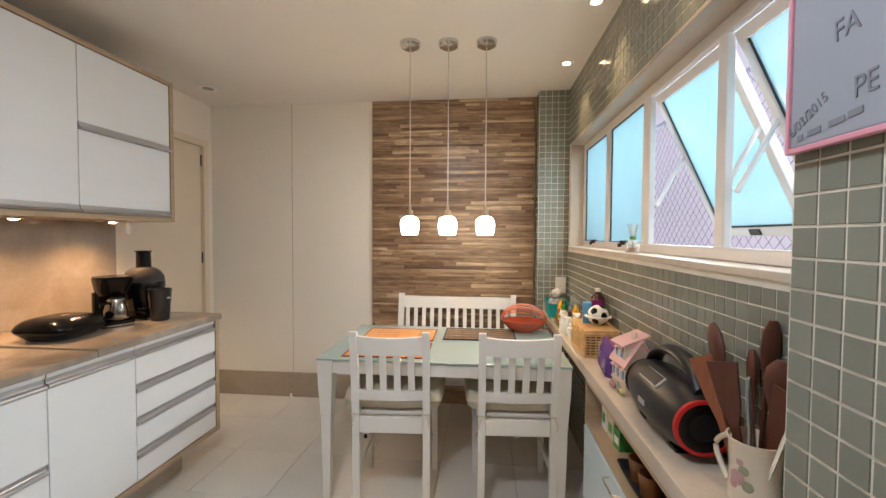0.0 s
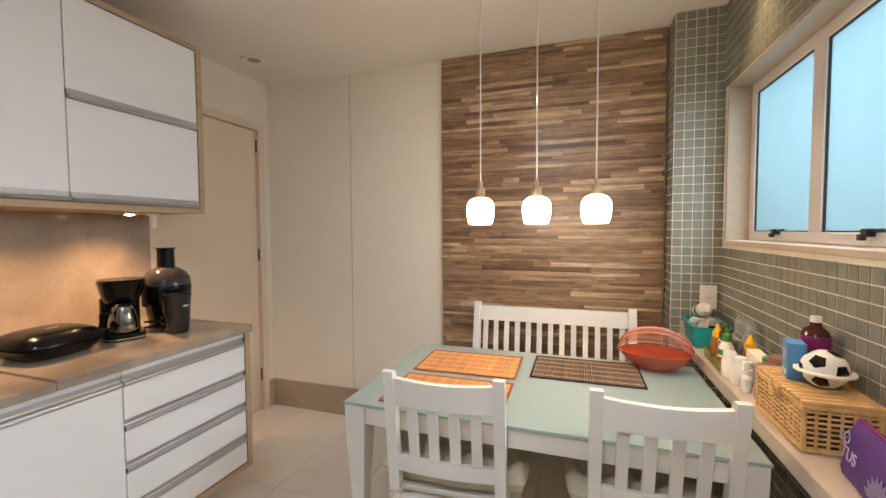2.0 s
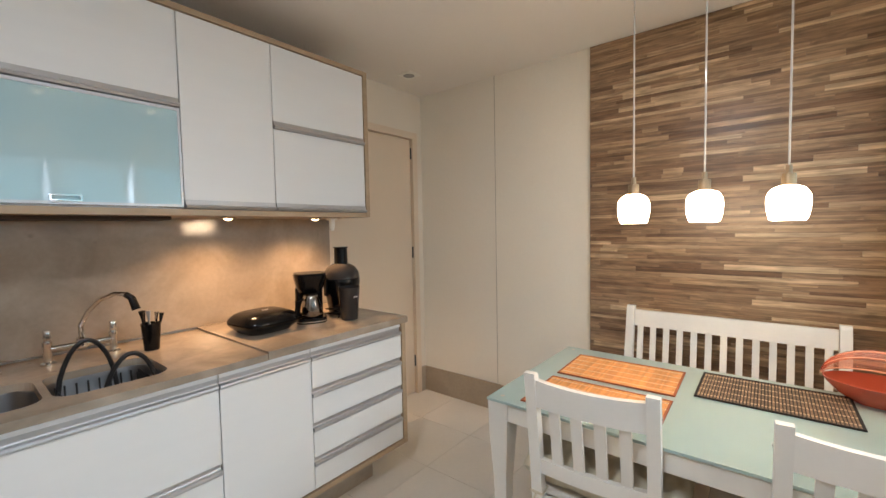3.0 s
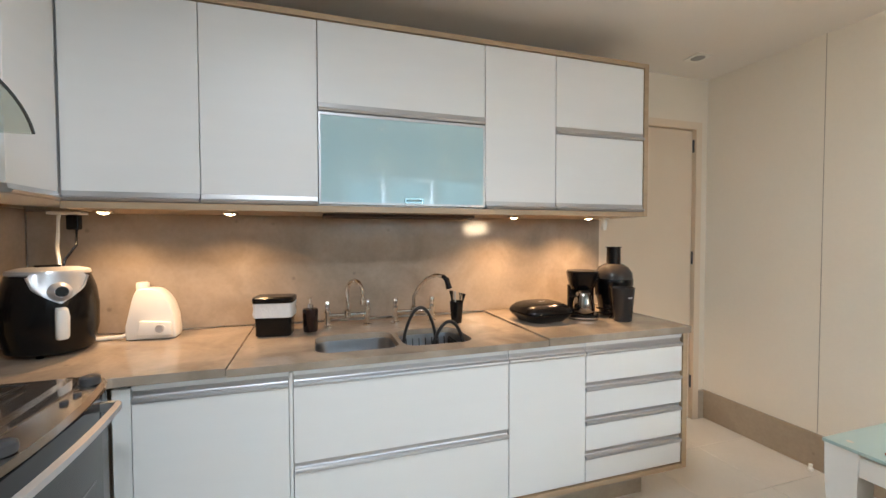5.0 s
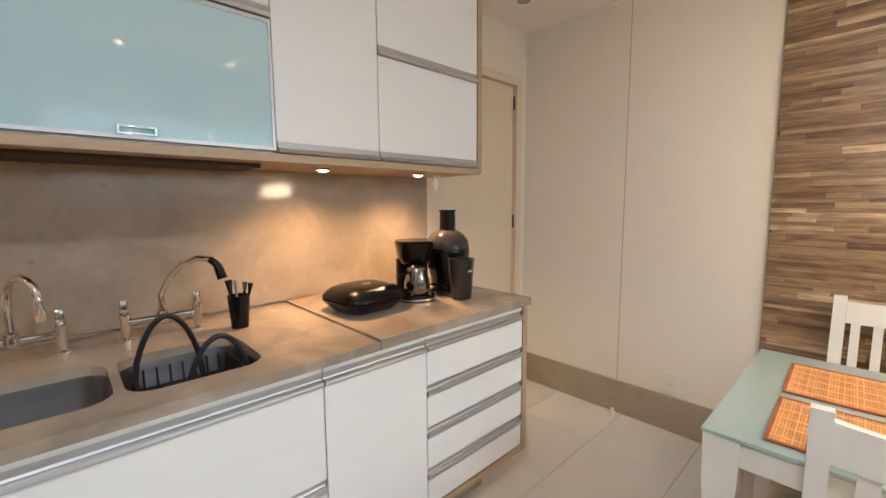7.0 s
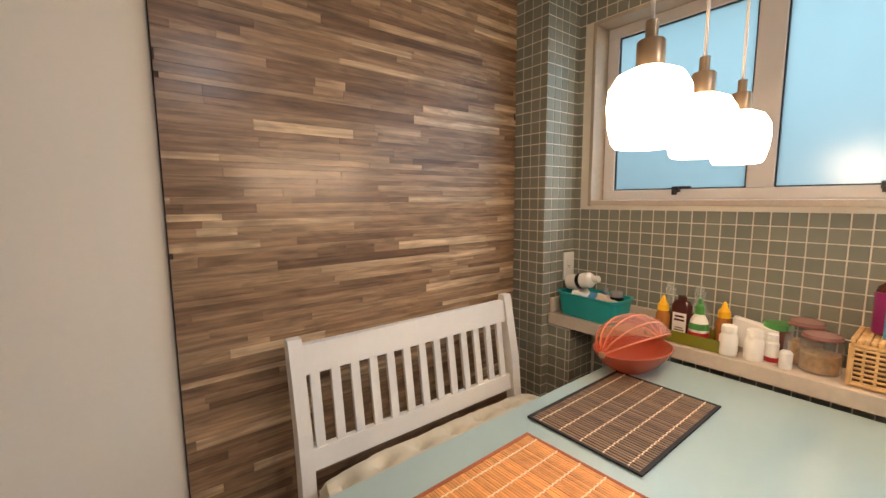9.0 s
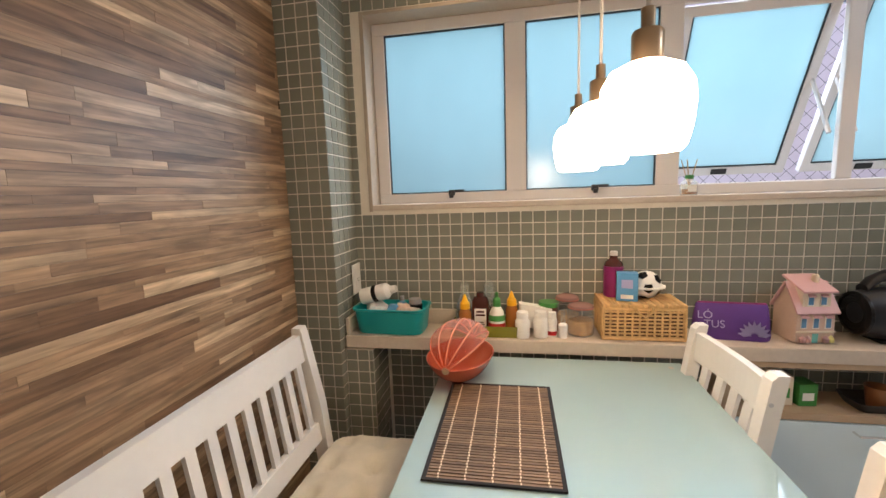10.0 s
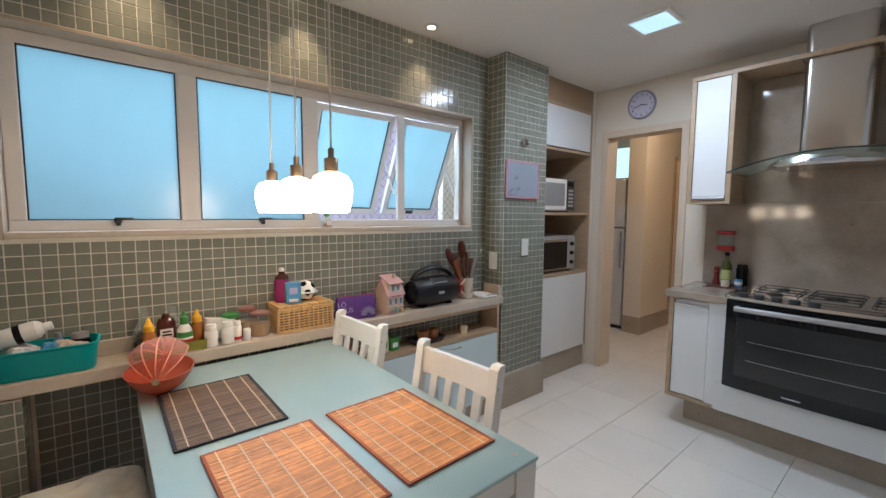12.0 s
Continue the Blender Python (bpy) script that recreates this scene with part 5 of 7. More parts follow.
part("diffuser", bx(-0.099, -0.099, -0.008, 0.099, 0.099, -0.001), M_PANEL, s, "glowing diffuser")

# ---- things on the west worktop ----
kb = thing("knife_block", "wooden knife block with dark handled knives on the worktop", "knife block", pose(-1.758, 1.348, CT + 0.001, 0, 0, -14) @ Matrix.Diagonal((1.12, 1.12, 1.15, 1)))
part("block", prism([(-0.04, 0), (0.04, 0), (0.045, 0.115), (-0.04, 0.165)], -0.034, 0.034, "x", 0.003), M_WOODBLOCK, kb)
for kx, ky, z0, h in ((-0.017, -0.012, 0.135, 0.125), (0.017, -0.014, 0.137, 0.125), (-0.017, 0.028, 0.11, 0.075), (0.017, 0.028, 0.11, 0.075)):
    part("knife_handle", loft([[(kx - a, ky - b + dz * 0.25, z0 + dz), (kx + a, ky - b + dz * 0.25, z0 + dz), (kx + a, ky + b + dz * 0.25, z0 + dz), (kx - a, ky + b + dz * 0.25, z0 + dz)] for a, b, dz in ((0.006, 0.009, 0.0), (0.0055, 0.008, 0.03), (0.007, 0.010, h * 0.8), (0.005, 0.006, h))]), M_UTENSIL, kb, "dark riveted handle")

af = thing("air_fryer", "black air fryer with a silver top, dial and pull-out handle", "air fryer", pose(-1.908, 1.518, CT + 0.001, 0, 0, 127) @ Matrix.Diagonal((0.95, 0.95, 0.95, 1)))
# faces -y in its own frame
part("body", lathe([(0, 0.006), (0.115, 0.006), (0.135, 0.02), (0.152, 0.10), (0.154, 0.19), (0.146, 0.26), (0.128, 0.315), (0.122, 0.322), (0, 0.322)], 40), M_BLACK, af, smooth=True)
part("top", lathe([(0.126, 0.317), (0.130, 0.322), (0.126, 0.334), (0.095, 0.343), (0.0, 0.345)], 40), M_SILVER, af, "silver plastic top", smooth=True)
face = []
for k in range(13):
    a = radians(-90 - 34 + 68 * k / 12)
    w = 1 - abs(k - 6) / 6
    low = 0.315 - 0.105 * (w ** 0.5)
    face.append([(0.1575 * math.cos(a) * f, 0.1575 * math.sin(a) * f, z) for f, z in ((0.86, 0.326), (0.955, 0.262 if low < 0.262 else low), (0.985, (low + 0.262) / 2 if low < 0.262 else low), (1.0, low))])
bm = bmesh.new()
vs = [[bm.verts.new(p) for p in row] for row in face]
for a, b in zip(vs, vs[1:]):
    for i in range(3):
        bm.faces.new((a[i], a[i + 1], b[i + 1], b[i]))
bmesh.ops.remove_doubles(bm, verts=bm.verts[:], dist=0.0004)
bmesh.ops.solidify(bm, geom=bm.faces[:], thickness=0.006)
part("face_plate", bm, M_SILVER, af, "silver curved face plate", smooth=True)
bm = lathe([(0, 0.03), (0.022, 0.03), (0.026, 0.02), (0.034, 0.012), (0.038, 0.0)], 28)
bmesh.ops.transform(bm, matrix=pose(0, -0.148, 0.255, 84, 0, 0), verts=bm.verts[:])
dial = part("dial", bm, M_SILVER, af, smooth=True)
bm = lathe([(0, 0.034), (0.019, 0.034), (0.021, 0.028)], 24)
bmesh.ops.transform(bm, matrix=pose(0, -0.148, 0.255, 84, 0, 0), verts=bm.verts[:])
part("dial_cap", bm, M_BLACK, dial, "black dial cap")
part("handle", loft([[(x, y, z) for x, y in rounded(-w, yy - 0.035, w, yy, 0.012, 3)] for w, yy, z in ((0.016, -0.145, 0.075), (0.02, -0.152, 0.085), (0.021, -0.158, 0.16), (0.018, -0.15, 0.19), (0.014, -0.14, 0.196))]), M_PLASTIC, af, "white pull-out handle", smooth=True)
part("vent", bx(-0.04, 0.02, 0.344, 0.04, 0.06, 0.352, 0.003), M_BLACK, af)
for k in range(3):
    a = 2 * math.pi * k / 3
    part("foot", lathe([(0, 0), (0.012, 0), (0.012, 0.007), (0, 0.007)], 10, (0.1 * math.cos(a), 0.1 * math.sin(a), -0.0005)), M_BLACK, af)

hm = thing("steam_cleaner", "white plastic jug-shaped steamer with a carry handle and a cord", "steamer", pose(-2.05, 1.812, CT + 0.001, 0, 0, 0) @ Matrix.Diagonal((1, 0.9, 1, 1)))
out = [(-0.105, 0.0), (0.105, 0.0), (0.108, 0.03), (0.10, 0.10), (0.085, 0.15), (0.06, 0.19), (0.03, 0.215), (-0.03, 0.222), (-0.06, 0.215), (-0.075, 0.18), (-0.09, 0.12), (-0.105, 0.06)]
part("body", prism(out, -0.055, 0.045, "x", 0.012), M_PLASTIC, hm, smooth=True)
part("cap", lathe([(0, 0.03), (0.024, 0.03), (0.027, 0.024), (0.027, 0), (0, 0)], 20, (-0.005, -0.045, 0.214)), M_PLASTIC, hm, smooth=True)
part("control_pod", prism([(-0.05, 0.02), (0.095, 0.015), (0.09, 0.075), (-0.04, 0.085)], 0.043, 0.062, "x", 0.006), M_PLASTIC, hm, smooth=True)
bm = lathe([(0, 0.012), (0.016, 0.012), (0.019, 0)], 20)
bmesh.ops.transform(bm, matrix=pose(0.062, 0.045, 0.05, 0, 90, 0), verts=bm.verts[:])
part("dial", bm, M_SILVER, hm)
part("cord", tube([(0.0, -0.09, 0.03), (0.01, -0.13, 0.012), (0.0, -0.19, 0.010), (0.02, -0.24, 0.012)], 0.009, 8), M_PLASTIC, hm, "white corrugated hose")

bn = thing("countertop_bin", "small black bin lined with a white plastic bag on the worktop", "bin", pose(-1.965, 2.315, CT - 0.005, 0, 0, -8) @ Matrix.Diagonal((1, 0.88, 1.06, 1)))
part("body", loft([[(x, y, z) for x, y in rounded(-0.05 - e, -0.085 - e, 0.05 + e, 0.085 + e, 0.014, 3)] for e, z in ((-0.006, 0), (0, 0.006), (0.004, 0.14))]), M_BLACK, bn, smooth=True)
part("bag", loft([[(x + 0.002 * math.sin(i * 2.3 + z * 90), y + 0.002 * math.cos(i * 3.1 + z * 70), z) for i, (x, y) in enumerate(rounded(-0.057 - e, -0.092 - e, 0.057 + e, 0.092 + e, 0.016, 5))] for e, z in ((0, 0.082), (0.003, 0.095), (0.001, 0.115), (0.003, 0.142))]), M_BAG, bn, "white bag folded over the rim", smooth=True)
part("lid", loft([[(x, y, z) for x, y in rounded(-0.06 - e, -0.096 - e, 0.06 + e, 0.096 + e, 0.016, 3)] for e, z in ((0, 0.143), (0.002, 0.15), (0.002, 0.163), (-0.004, 0.169))]), M_BLACK, bn, smooth=True)

sd = thing("soap_dispenser", "dark brown soap dispenser with a metal pump", "soap dispenser", pose(-1.985, 2.468, CT - 0.005))
part("bottle", lathe([(0, 0), (0.030, 0), (0.033, 0.004), (0.036, 0.10), (0.033, 0.108), (0.014, 0.112), (0, 0.112)], 24), mat("dark_brown_glass", (0.02, 0.01, 0.008), 0.1), sd, smooth=True)
bm = lathe([(0, 0.112), (0.014, 0.112), (0.014, 0.128), (0.005, 0.13), (0.005, 0.152), (0, 0.152)], 16)
bx(-0.008, -0.008, 0.152, 0.04, 0.008, 0.161, 0.003, bm=bm)
part("pump", bm, M_CHROME, sd, smooth=True)


def bridge_tap(label, y, spout):
    t_ = thing("bridge_tap", label, "tap", pose(-2.045, y, CT - 0.006), "pair of bridge taps behind the sinks")
    for s in (-1, 1):
        v = part("valve", lathe([(0, 0), (0.024, 0), (0.024, 0.006), (0.013, 0.012), (0.012, 0.068), (0.016, 0.074), (0.016, 0.086), (0.010, 0.09), (0, 0.09)], 18, (0, s * 0.098, 0)), M_CHROME, t_, smooth=True)
        part("lever", loft([[(x, yy + s * 0.098, z) for x, yy in rounded(-w, -0.011, w, 0.011, 0.006, 3)] for w, z in ((0.009, 0.09), (0.013, 0.10), (0.015, 0.122), (0.010, 0.13))]), M_CHROME, v, smooth=True)
    bm_ = tube([(0, -0.09, 0.058), (0, 0.09, 0.058)], 0.011, 12)
    lathe([(0, 0.042), (0.017, 0.042), (0.019, 0.058), (0.017, 0.08), (0.011, 0.085), (0, 0.085)], 16, bm=bm_)
    part("bridge", bm_, M_CHROME, t_, smooth=True)
    part("spout", tube(spout, 0.0095, 12), M_CHROME, t_, "curved gooseneck spout", smooth=True)
    return t_


goose = [(0, 0, 0.08), (0, 0, 0.17)] + [(0.85 * (0.06 - 0.06 * math.cos(radians(a))), 0.53 * (0.06 - 0.06 * math.cos(radians(a))), 0.17 + 0.065 * math.sin(radians(a))) for a in range(15, 181, 15)] + [(0.102, 0.064, 0.145)]
t1 = bridge_tap("chrome bridge tap with two valves and a gooseneck spout", 2.645, goose)
part("nozzle", lathe([(0, 0.0), (0.012, 0.0), (0.013, 0.02), (0.010, 0.03), (0, 0.03)], 14, (0.102, 0.064, 0.122)), M_CHROME, t1)
long_ = [(0, 0, 0.08), (0.0, 0.0, 0.13), (0.035, 0.02, 0.19), (0.08, 0.05, 0.235), (0.125, 0.085, 0.255), (0.155, 0.115, 0.25)]
t2 = bridge_tap("chrome bridge tap with a long bent spout and black nozzle", 2.985, long_)
part("nozzle", tube([(0.153, 0.112, 0.251), (0.168, 0.128, 0.235), (0.178, 0.138, 0.19)], [0.011, 0.013, 0.015], 12), M_BLACK, t2, "black rubber nozzle", smooth=True)

dr_ = thing("dish_rack", "black wire dish rack with two arched handles in the sink", "dish rack")
for i, (yy, hh) in enumerate(((2.90, 0.115), (3.06, 0.085))):
    pts = [((-1.80, -1.645)[i] + 0.02 * math.sin(math.pi * k / 16), (2.872, 2.965)[i] + (0.165, 0.155)[i] * k / 16, 0.80 + (0.205, 0.165)[i] * math.sin(math.pi * k / 16) ** 0.55) for k in range(17)]
    part("handle_arch", tube(pts, 0.0075, 8), M_BLACKM, dr_, smooth=True)
for k in range(16):
    x = -1.845 + 0.235 * k / 15
    part("wire", tube([(x, 2.875, 0.845), (x, 2.885, 0.79), (x, 3.105, 0.79), (x, 3.115, 0.845)], 0.0036, 5), M_BLACKM, dr_)
for k in range(7):
    y = 2.90 + 0.19 * k / 6
    part("cross_wire", tube([(-1.85, y, 0.845), (-1.843, y, 0.786), (-1.612, y, 0.786), (-1.605, y, 0.845)], 0.0032, 5), M_BLACKM, dr_)
part("drip_tray", bx(-1.84, 2.89, 0.765, -1.615, 3.10, 0.772, 0.002), M_BLACKM, dr_, "flat black drip tray")
for yy in (2.875, 3.115):
    part("rim_wire", tube([(-1.85, yy, 0.835), (-1.605, yy, 0.835)], 0.004, 6), M_BLACKM, dr_)
for p in ((-1.845, 2.88), (-1.61, 2.88), (-1.845, 3.11), (-1.61, 3.11)):
    part("leg", tube([(p[0], p[1], 0.703), (p[0], p[1], 0.835)], 0.004, 6), M_BLACKM, dr_)

cu = thing("utensil_cup", "black cup holding kitchen utensils behind the sink", "utensil holder", pose(-1.95, 3.19, CT - 0.005))
part("cup", lathe([(0, 0), (0.027, 0), (0.036, 0.112), (0.033, 0.112), (0.025, 0.01), (0, 0.01)], 24), M_BLACK, cu, smooth=True)
for k, (dx, dy, h, mt) in enumerate(((0.012, -0.02, 0.17, M_BLACK), (0.0, 0.012, 0.155, M_STEEL), (-0.012, 0.0, 0.16, M_GREY), (0.006, 0.02, 0.15, M_BLACK), (-0.006, -0.012, 0.165, M_BLACK))):
    part("utensil", tube([(dx * 0.5, dy * 0.5, 0.015), (dx * 1.6, dy * 1.6, h * 0.75), (dx * 1.9, dy * 1.9, h)], [0.003, 0.004, 0.009], 8), mt, cu)

gr = thing("contact_grill", "closed black contact grill on the worktop", "contact grill", pose(-1.835, 3.615, CT + 0.004, 0, 0, 4))


def grill_ring(w, d, c, z):
    return [(x, y, z) for x, y in rounded(-w, -d, w, d, c, 5)]


part("base", loft([grill_ring(*q) for q in ((0.082, 0.092, 0.05, 0.0), (0.092, 0.102, 0.05, 0.004), (0.118, 0.128, 0.06, 0.03), (0.126, 0.136, 0.062, 0.042), (0.126, 0.136, 0.062, 0.046))]), M_BLACK, gr, smooth=True)
part("lid", loft([grill_ring(*q) for q in ((0.124, 0.134, 0.06, 0.048), (0.127, 0.137, 0.062, 0.051), (0.126, 0.136, 0.062, 0.058), (0.117, 0.126, 0.06, 0.074), (0.103, 0.111, 0.056, 0.087), (0.08, 0.088, 0.05, 0.096), (0.05, 0.056, 0.035, 0.100))]), M_BLACK, gr, smooth=True)
part("badge", bx(0.012, -0.018, 0.1001, 0.02, 0.018, 0.1008), M_GREY, gr)
part("handle", bx(-0.04, 0.132, 0.045, 0.04, 0.16, 0.062, 0.006), M_BLACK, gr)

cm = thing("coffee_maker", "black drip coffee maker with a steel and glass jug", "coffee maker", pose(-1.82, 3.865, CT + 0.004, 0, 0, -25))
# front faces +x
part("base", loft([[(x, y, z) for x, y in rounded(-0.085, -0.075, 0.085, 0.075, 0.05, 5)] for z in (0.0, 0.028)]), M_BLACK, cm, smooth=True)
part("base_trim", loft([[(x, y, z) for x, y in rounded(-0.086, -0.076, 0.086, 0.076, 0.05, 5)] for z in (0.006, 0.012)]), M_STEEL, cm)
part("tower", loft([[(x, y, z) for x, y in rounded(-0.085, -0.07, -0.03, 0.07, 0.02, 4)] for z in (0.028, 0.17)]), M_BLACK, cm, smooth=True)
part("filter_head", loft([[(x, y, z) for x, y in rounded(-0.085, -w, -0.085 + 2 * w, w, w * 0.75, 6)] for w, z in ((0.058, 0.155), (0.068, 0.18), (0.082, 0.238), (0.083, 0.245))]), M_BLACK, cm, smooth=True)
part("lid", loft([[(x, y, z) for x, y in rounded(-0.083, -0.079, 0.076, 0.079, 0.06, 6)] for z in (0.246, 0.254)]), M_BLACK, cm, smooth=True)
jug = part("jug", lathe([(0, 0.03), (0.05, 0.03), (0.056, 0.04), (0.054, 0.08), (0.042, 0.13), (0.036, 0.142), (0, 0.142)], 28, (0.028, 0, 0)), M_JUG, cm, "steel coffee jug", smooth=True)
part("jug_lid", lathe([(0, 0.152), (0.03, 0.152), (0.038, 0.142)], 20, (0.028, 0, 0)), M_BLACK, jug)
part("jug_handle", tube([(0.055, -0.045, 0.125), (0.075, -0.08, 0.12), (0.075, -0.085, 0.06), (0.05, -0.055, 0.05)], 0.009, 8), M_BLACK, jug, smooth=True)

jc = thing("juicer", "black juice extractor with a tall feed tube and clear lid", "juicer", pose(-1.85, 4.09, CT + 0.004))
part("base", lathe([(0, 0), (0.065, 0), (0.075, 0.01), (0.085, 0.08), (0.10, 0.15), (0.10, 0.19), (0, 0.19)], 32), M_BLACK, jc, smooth=True)
part("band", lathe([(0.101, 0.165), (0.103, 0.168), (0.103, 0.20), (0.101, 0.203)], 32), M_BLACK, jc, "black clamp band", smooth=True)
part("lid", lathe([(0.102, 0.203), (0.098, 0.235), (0.078, 0.265), (0.045, 0.285), (0.04, 0.285)], 32), M_SMOKE, jc, "smoked clear lid", smooth=True)
part("filter", lathe([(0, 0.255), (0.04, 0.252), (0.08, 0.205), (0.085, 0.19)], 24), M_STEEL, jc, "steel filter under the lid")
part("feed_tube", lathe([(0.04, 0.25), (0.038, 0.28), (0.036, 0.37), (0.042, 0.374), (0.042, 0.379), (0, 0.379)], 24), M_BLACK, jc, smooth=True)
for s in (-1, 1):
    part("clamp", bx(-0.015, s * 0.100, 0.11, 0.015, s * 0.114, 0.215, 0.004), M_BLACK, jc)
part("spout", tube([(0.08, -0.02, 0.10), (0.12, -0.03, 0.095)], 0.012, 10), M_GREY, jc)
pj = thing("juice_jug", "smoked grey plastic jug standing by the juicer", "jug", pose(-1.685, 4.01, CT + 0.004))
part("wall", lathe([(0, 0.0), (0.042, 0.0), (0.045, 0.004), (0.058, 0.168), (0.060, 0.172), (0.056, 0.172), (0.043, 0.008), (0, 0.008)], 28), mat("smoked_grey_plastic", (0.032, 0.03, 0.03), 0.16), pj, smooth=True)
part("badge", bx(0.050, -0.012, 0.12, 0.0545, 0.012, 0.128), M_SILVER, pj)
part("cord_loop", tube([(-1.80 + 0.05 * math.cos(k * 0.7), 3.985 + 0.028 * math.sin(k * 0.7), CT + 0.008 + 0.0028 * k) for k in range(22)], 0.004, 6), M_BLACK)
cord = bpy.data.objects["cord_loop"]
cord.name = "power_cord"
tagged(cord, "coiled black power cord lying on the worktop", "power cord")

sk = thing("plug_socket", "white socket with plug hanging under the wall cabinet", "socket", pose(-1.985, 4.135, 1.44))
part("box", bx(-0.02, -0.025, -0.012, 0.02, 0.025, 0, 0.003), M_PLASTIC, sk)
part("plug", lathe([(0, -0.075), (0.012, -0.072), (0.017, -0.045), (0.017, -0.012), (0, -0.012)], 12), M_PLASTIC, sk)
sk = thing("plug_socket", "black plug with two cords hanging under the wall cabinet", "socket", pose(-2.08, 1.50, 1.44))
part("box", bx(-0.03, -0.06, -0.012, 0.03, 0.06, 0, 0.003), M_PLASTIC, sk)
part("plug", bx(-0.015, 0.0, -0.075, 0.02, 0.045, -0.012, 0.006), M_BLACK, sk)
part("cord", tube([(0, 0.03, -0.07), (0.02, 0.035, -0.14), (0.04, 0.005, -0.2), (0.06, 0.0, -0.26)], 0.005, 6), M_BLACK, sk)
part("cord", tube([(0, -0.03, -0.01), (0.0, -0.035, -0.09), (0.02, -0.03, -0.15), (0.05, -0.01, -0.2), (0.07, 0.0, -0.26)], 0.007, 6), M_PLASTIC, sk)

# ---- things by the cooker ----
ob_ = thing("oil_bottle", "green glass olive oil bottle with a pale label", "bottle", pose(-0.44, 1.42, CT + 0.010))
part("glass", lathe([(0, 0), (0.028, 0), (0.03, 0.006), (0.03, 0.13), (0.012, 0.18), (0.012, 0.205), (0, 0.205)], 22), mat("olive_glass", (0.06, 0.07, 0.01), 0.1), ob_, smooth=True)
part("cap", lathe([(0, 0.225), (0.013, 0.225), (0.014, 0.2055), (0, 0.2055)], 16), M_BLACK, ob_)
part("label", lathe([(0.0305, 0.04), (0.0308, 0.042), (0.0308, 0.105), (0.0305, 0.107)], 22), mat("pale_green_label", (0.42, 0.42, 0.16), 0.6), ob_)
pm = thing("pepper_mill", "small dark red wooden pepper mill", "pepper mill", pose(-0.375, 1.395, CT + 0.010))
part("body", lathe([(0, 0), (0.024, 0), (0.02, 0.03), (0.015, 0.06), (0.02, 0.085), (0.014, 0.095), (0.02, 0.115), (0, 0.13)], 18), mat("dark_red_wood", (0.16, 0.02, 0.015), 0.35), pm, smooth=True)
bt = thing("spice_tray", "small dark wooden tray under the oil and spices", "tray", pose(-0.45, 1.42, CT + 0.0005))
part("board", bx(-0.105, -0.10, 0, 0.105, 0.09, 0.008, 0.003), M_UTENSIL, bt)
ca = thing("food_can", "blue and white food can", "can", pose(-0.515, 1.43, CT + 0.010) @ Matrix.Diagonal((0.85, 0.85, 0.8, 1)))
part("band", lathe([(0.0272, 0.018), (0.0276, 0.02), (0.0276, 0.042), (0.0272, 0.044)], 20), M_PAPER, ca, "white paper band")
part("wall", lathe([(0, 0), (0.026, 0), (0.027, 0.002), (0.027, 0.058), (0.026, 0.06), (0, 0.06)], 20), M_BLUEPAINT, ca, smooth=True)
ca = thing("spice_jar", "black lidded spice jar behind the can", "jar", pose(-0.515, 1.36, CT + 0.010))
part("wall", lathe([(0, 0), (0.034, 0), (0.035, 0.12), (0.03, 0.125), (0.03, 0.145), (0, 0.145)], 20), M_BLACK, ca, smooth=True)
ca = thing("small_tub", "small cream tub with a lid", "tub", pose(-0.455, 1.485, CT + 0.010))
part("wall", lathe([(0, 0), (0.024, 0), (0.026, 0.036), (0.027, 0.04), (0, 0.042)], 20), M_CERAMIC, ca, smooth=True)
rk = thing("spice_rack", "red plastic spice rack fixed to the splashback", "spice rack", pose(-0.40, 1.301, 1.18))
part("tray", bx(-0.05, 0, -0.05, 0.05, 0.05, -0.015, 0.006), M_RED, rk)
part("lid", bx(-0.052, 0, 0.065, 0.052, 0.05, 0.09, 0.006), M_RED, rk)
part("holder", bx(-0.045, 0.002, -0.014, 0.045, 0.044, 0.064, 0.004), M_CLEAR, rk, "clear plastic body")

# ---- things on the stone shelf ----
Z = SH + 0.001
tbx = thing("storage_tray", "teal plastic tray filled with sundry bottles and packets", "storage tray", pose(0.613, 4.862, Z, 0, 0, -3))
lo = [[(x, y, z) for x, y in rounded(-0.062 - e, -0.125 - e, 0.062 + e, 0.125 + e, 0.035, 5)] for e, z in ((0, 0), (0.004, 0.008), (0.012, 0.088), (0.018, 0.093), (0.018, 0.098), (0.010, 0.098), (0.0, 0.012))]
part("wall", loft(lo), M_TEAL, tbx, smooth=True)


def small_bottle(name, label, category, m, prof, material, cap=None, capm=None, lab=None, labm=None, n=20):
    t_ = thing(name, label, category, m)
    part("bottle", lathe(prof, n), material, t_, smooth=True)
    if cap:
        part("cap", lathe(cap, n), capm, t_, smooth=True)
    if lab:
        part("label", lathe(lab, n), labm, t_)
    return t_


small_bottle("white_bottle", "white plastic bottle with a black band lying in the tray", "bottle", pose(0.615, 4.985, Z + 0.128, -76, 0, 180),
             [(0, 0), (0.03, 0), (0.032, 0.01), (0.032, 0.105), (0.02, 0.12), (0, 0.12)], M_PLASTIC, [(0, 0.145), (0.014, 0.145), (0.016, 0.122), (0, 0.122)], M_PLASTIC, [(0.0325, 0.05), (0.033, 0.052), (0.033, 0.066), (0.0325, 0.068)], M_BLACK)
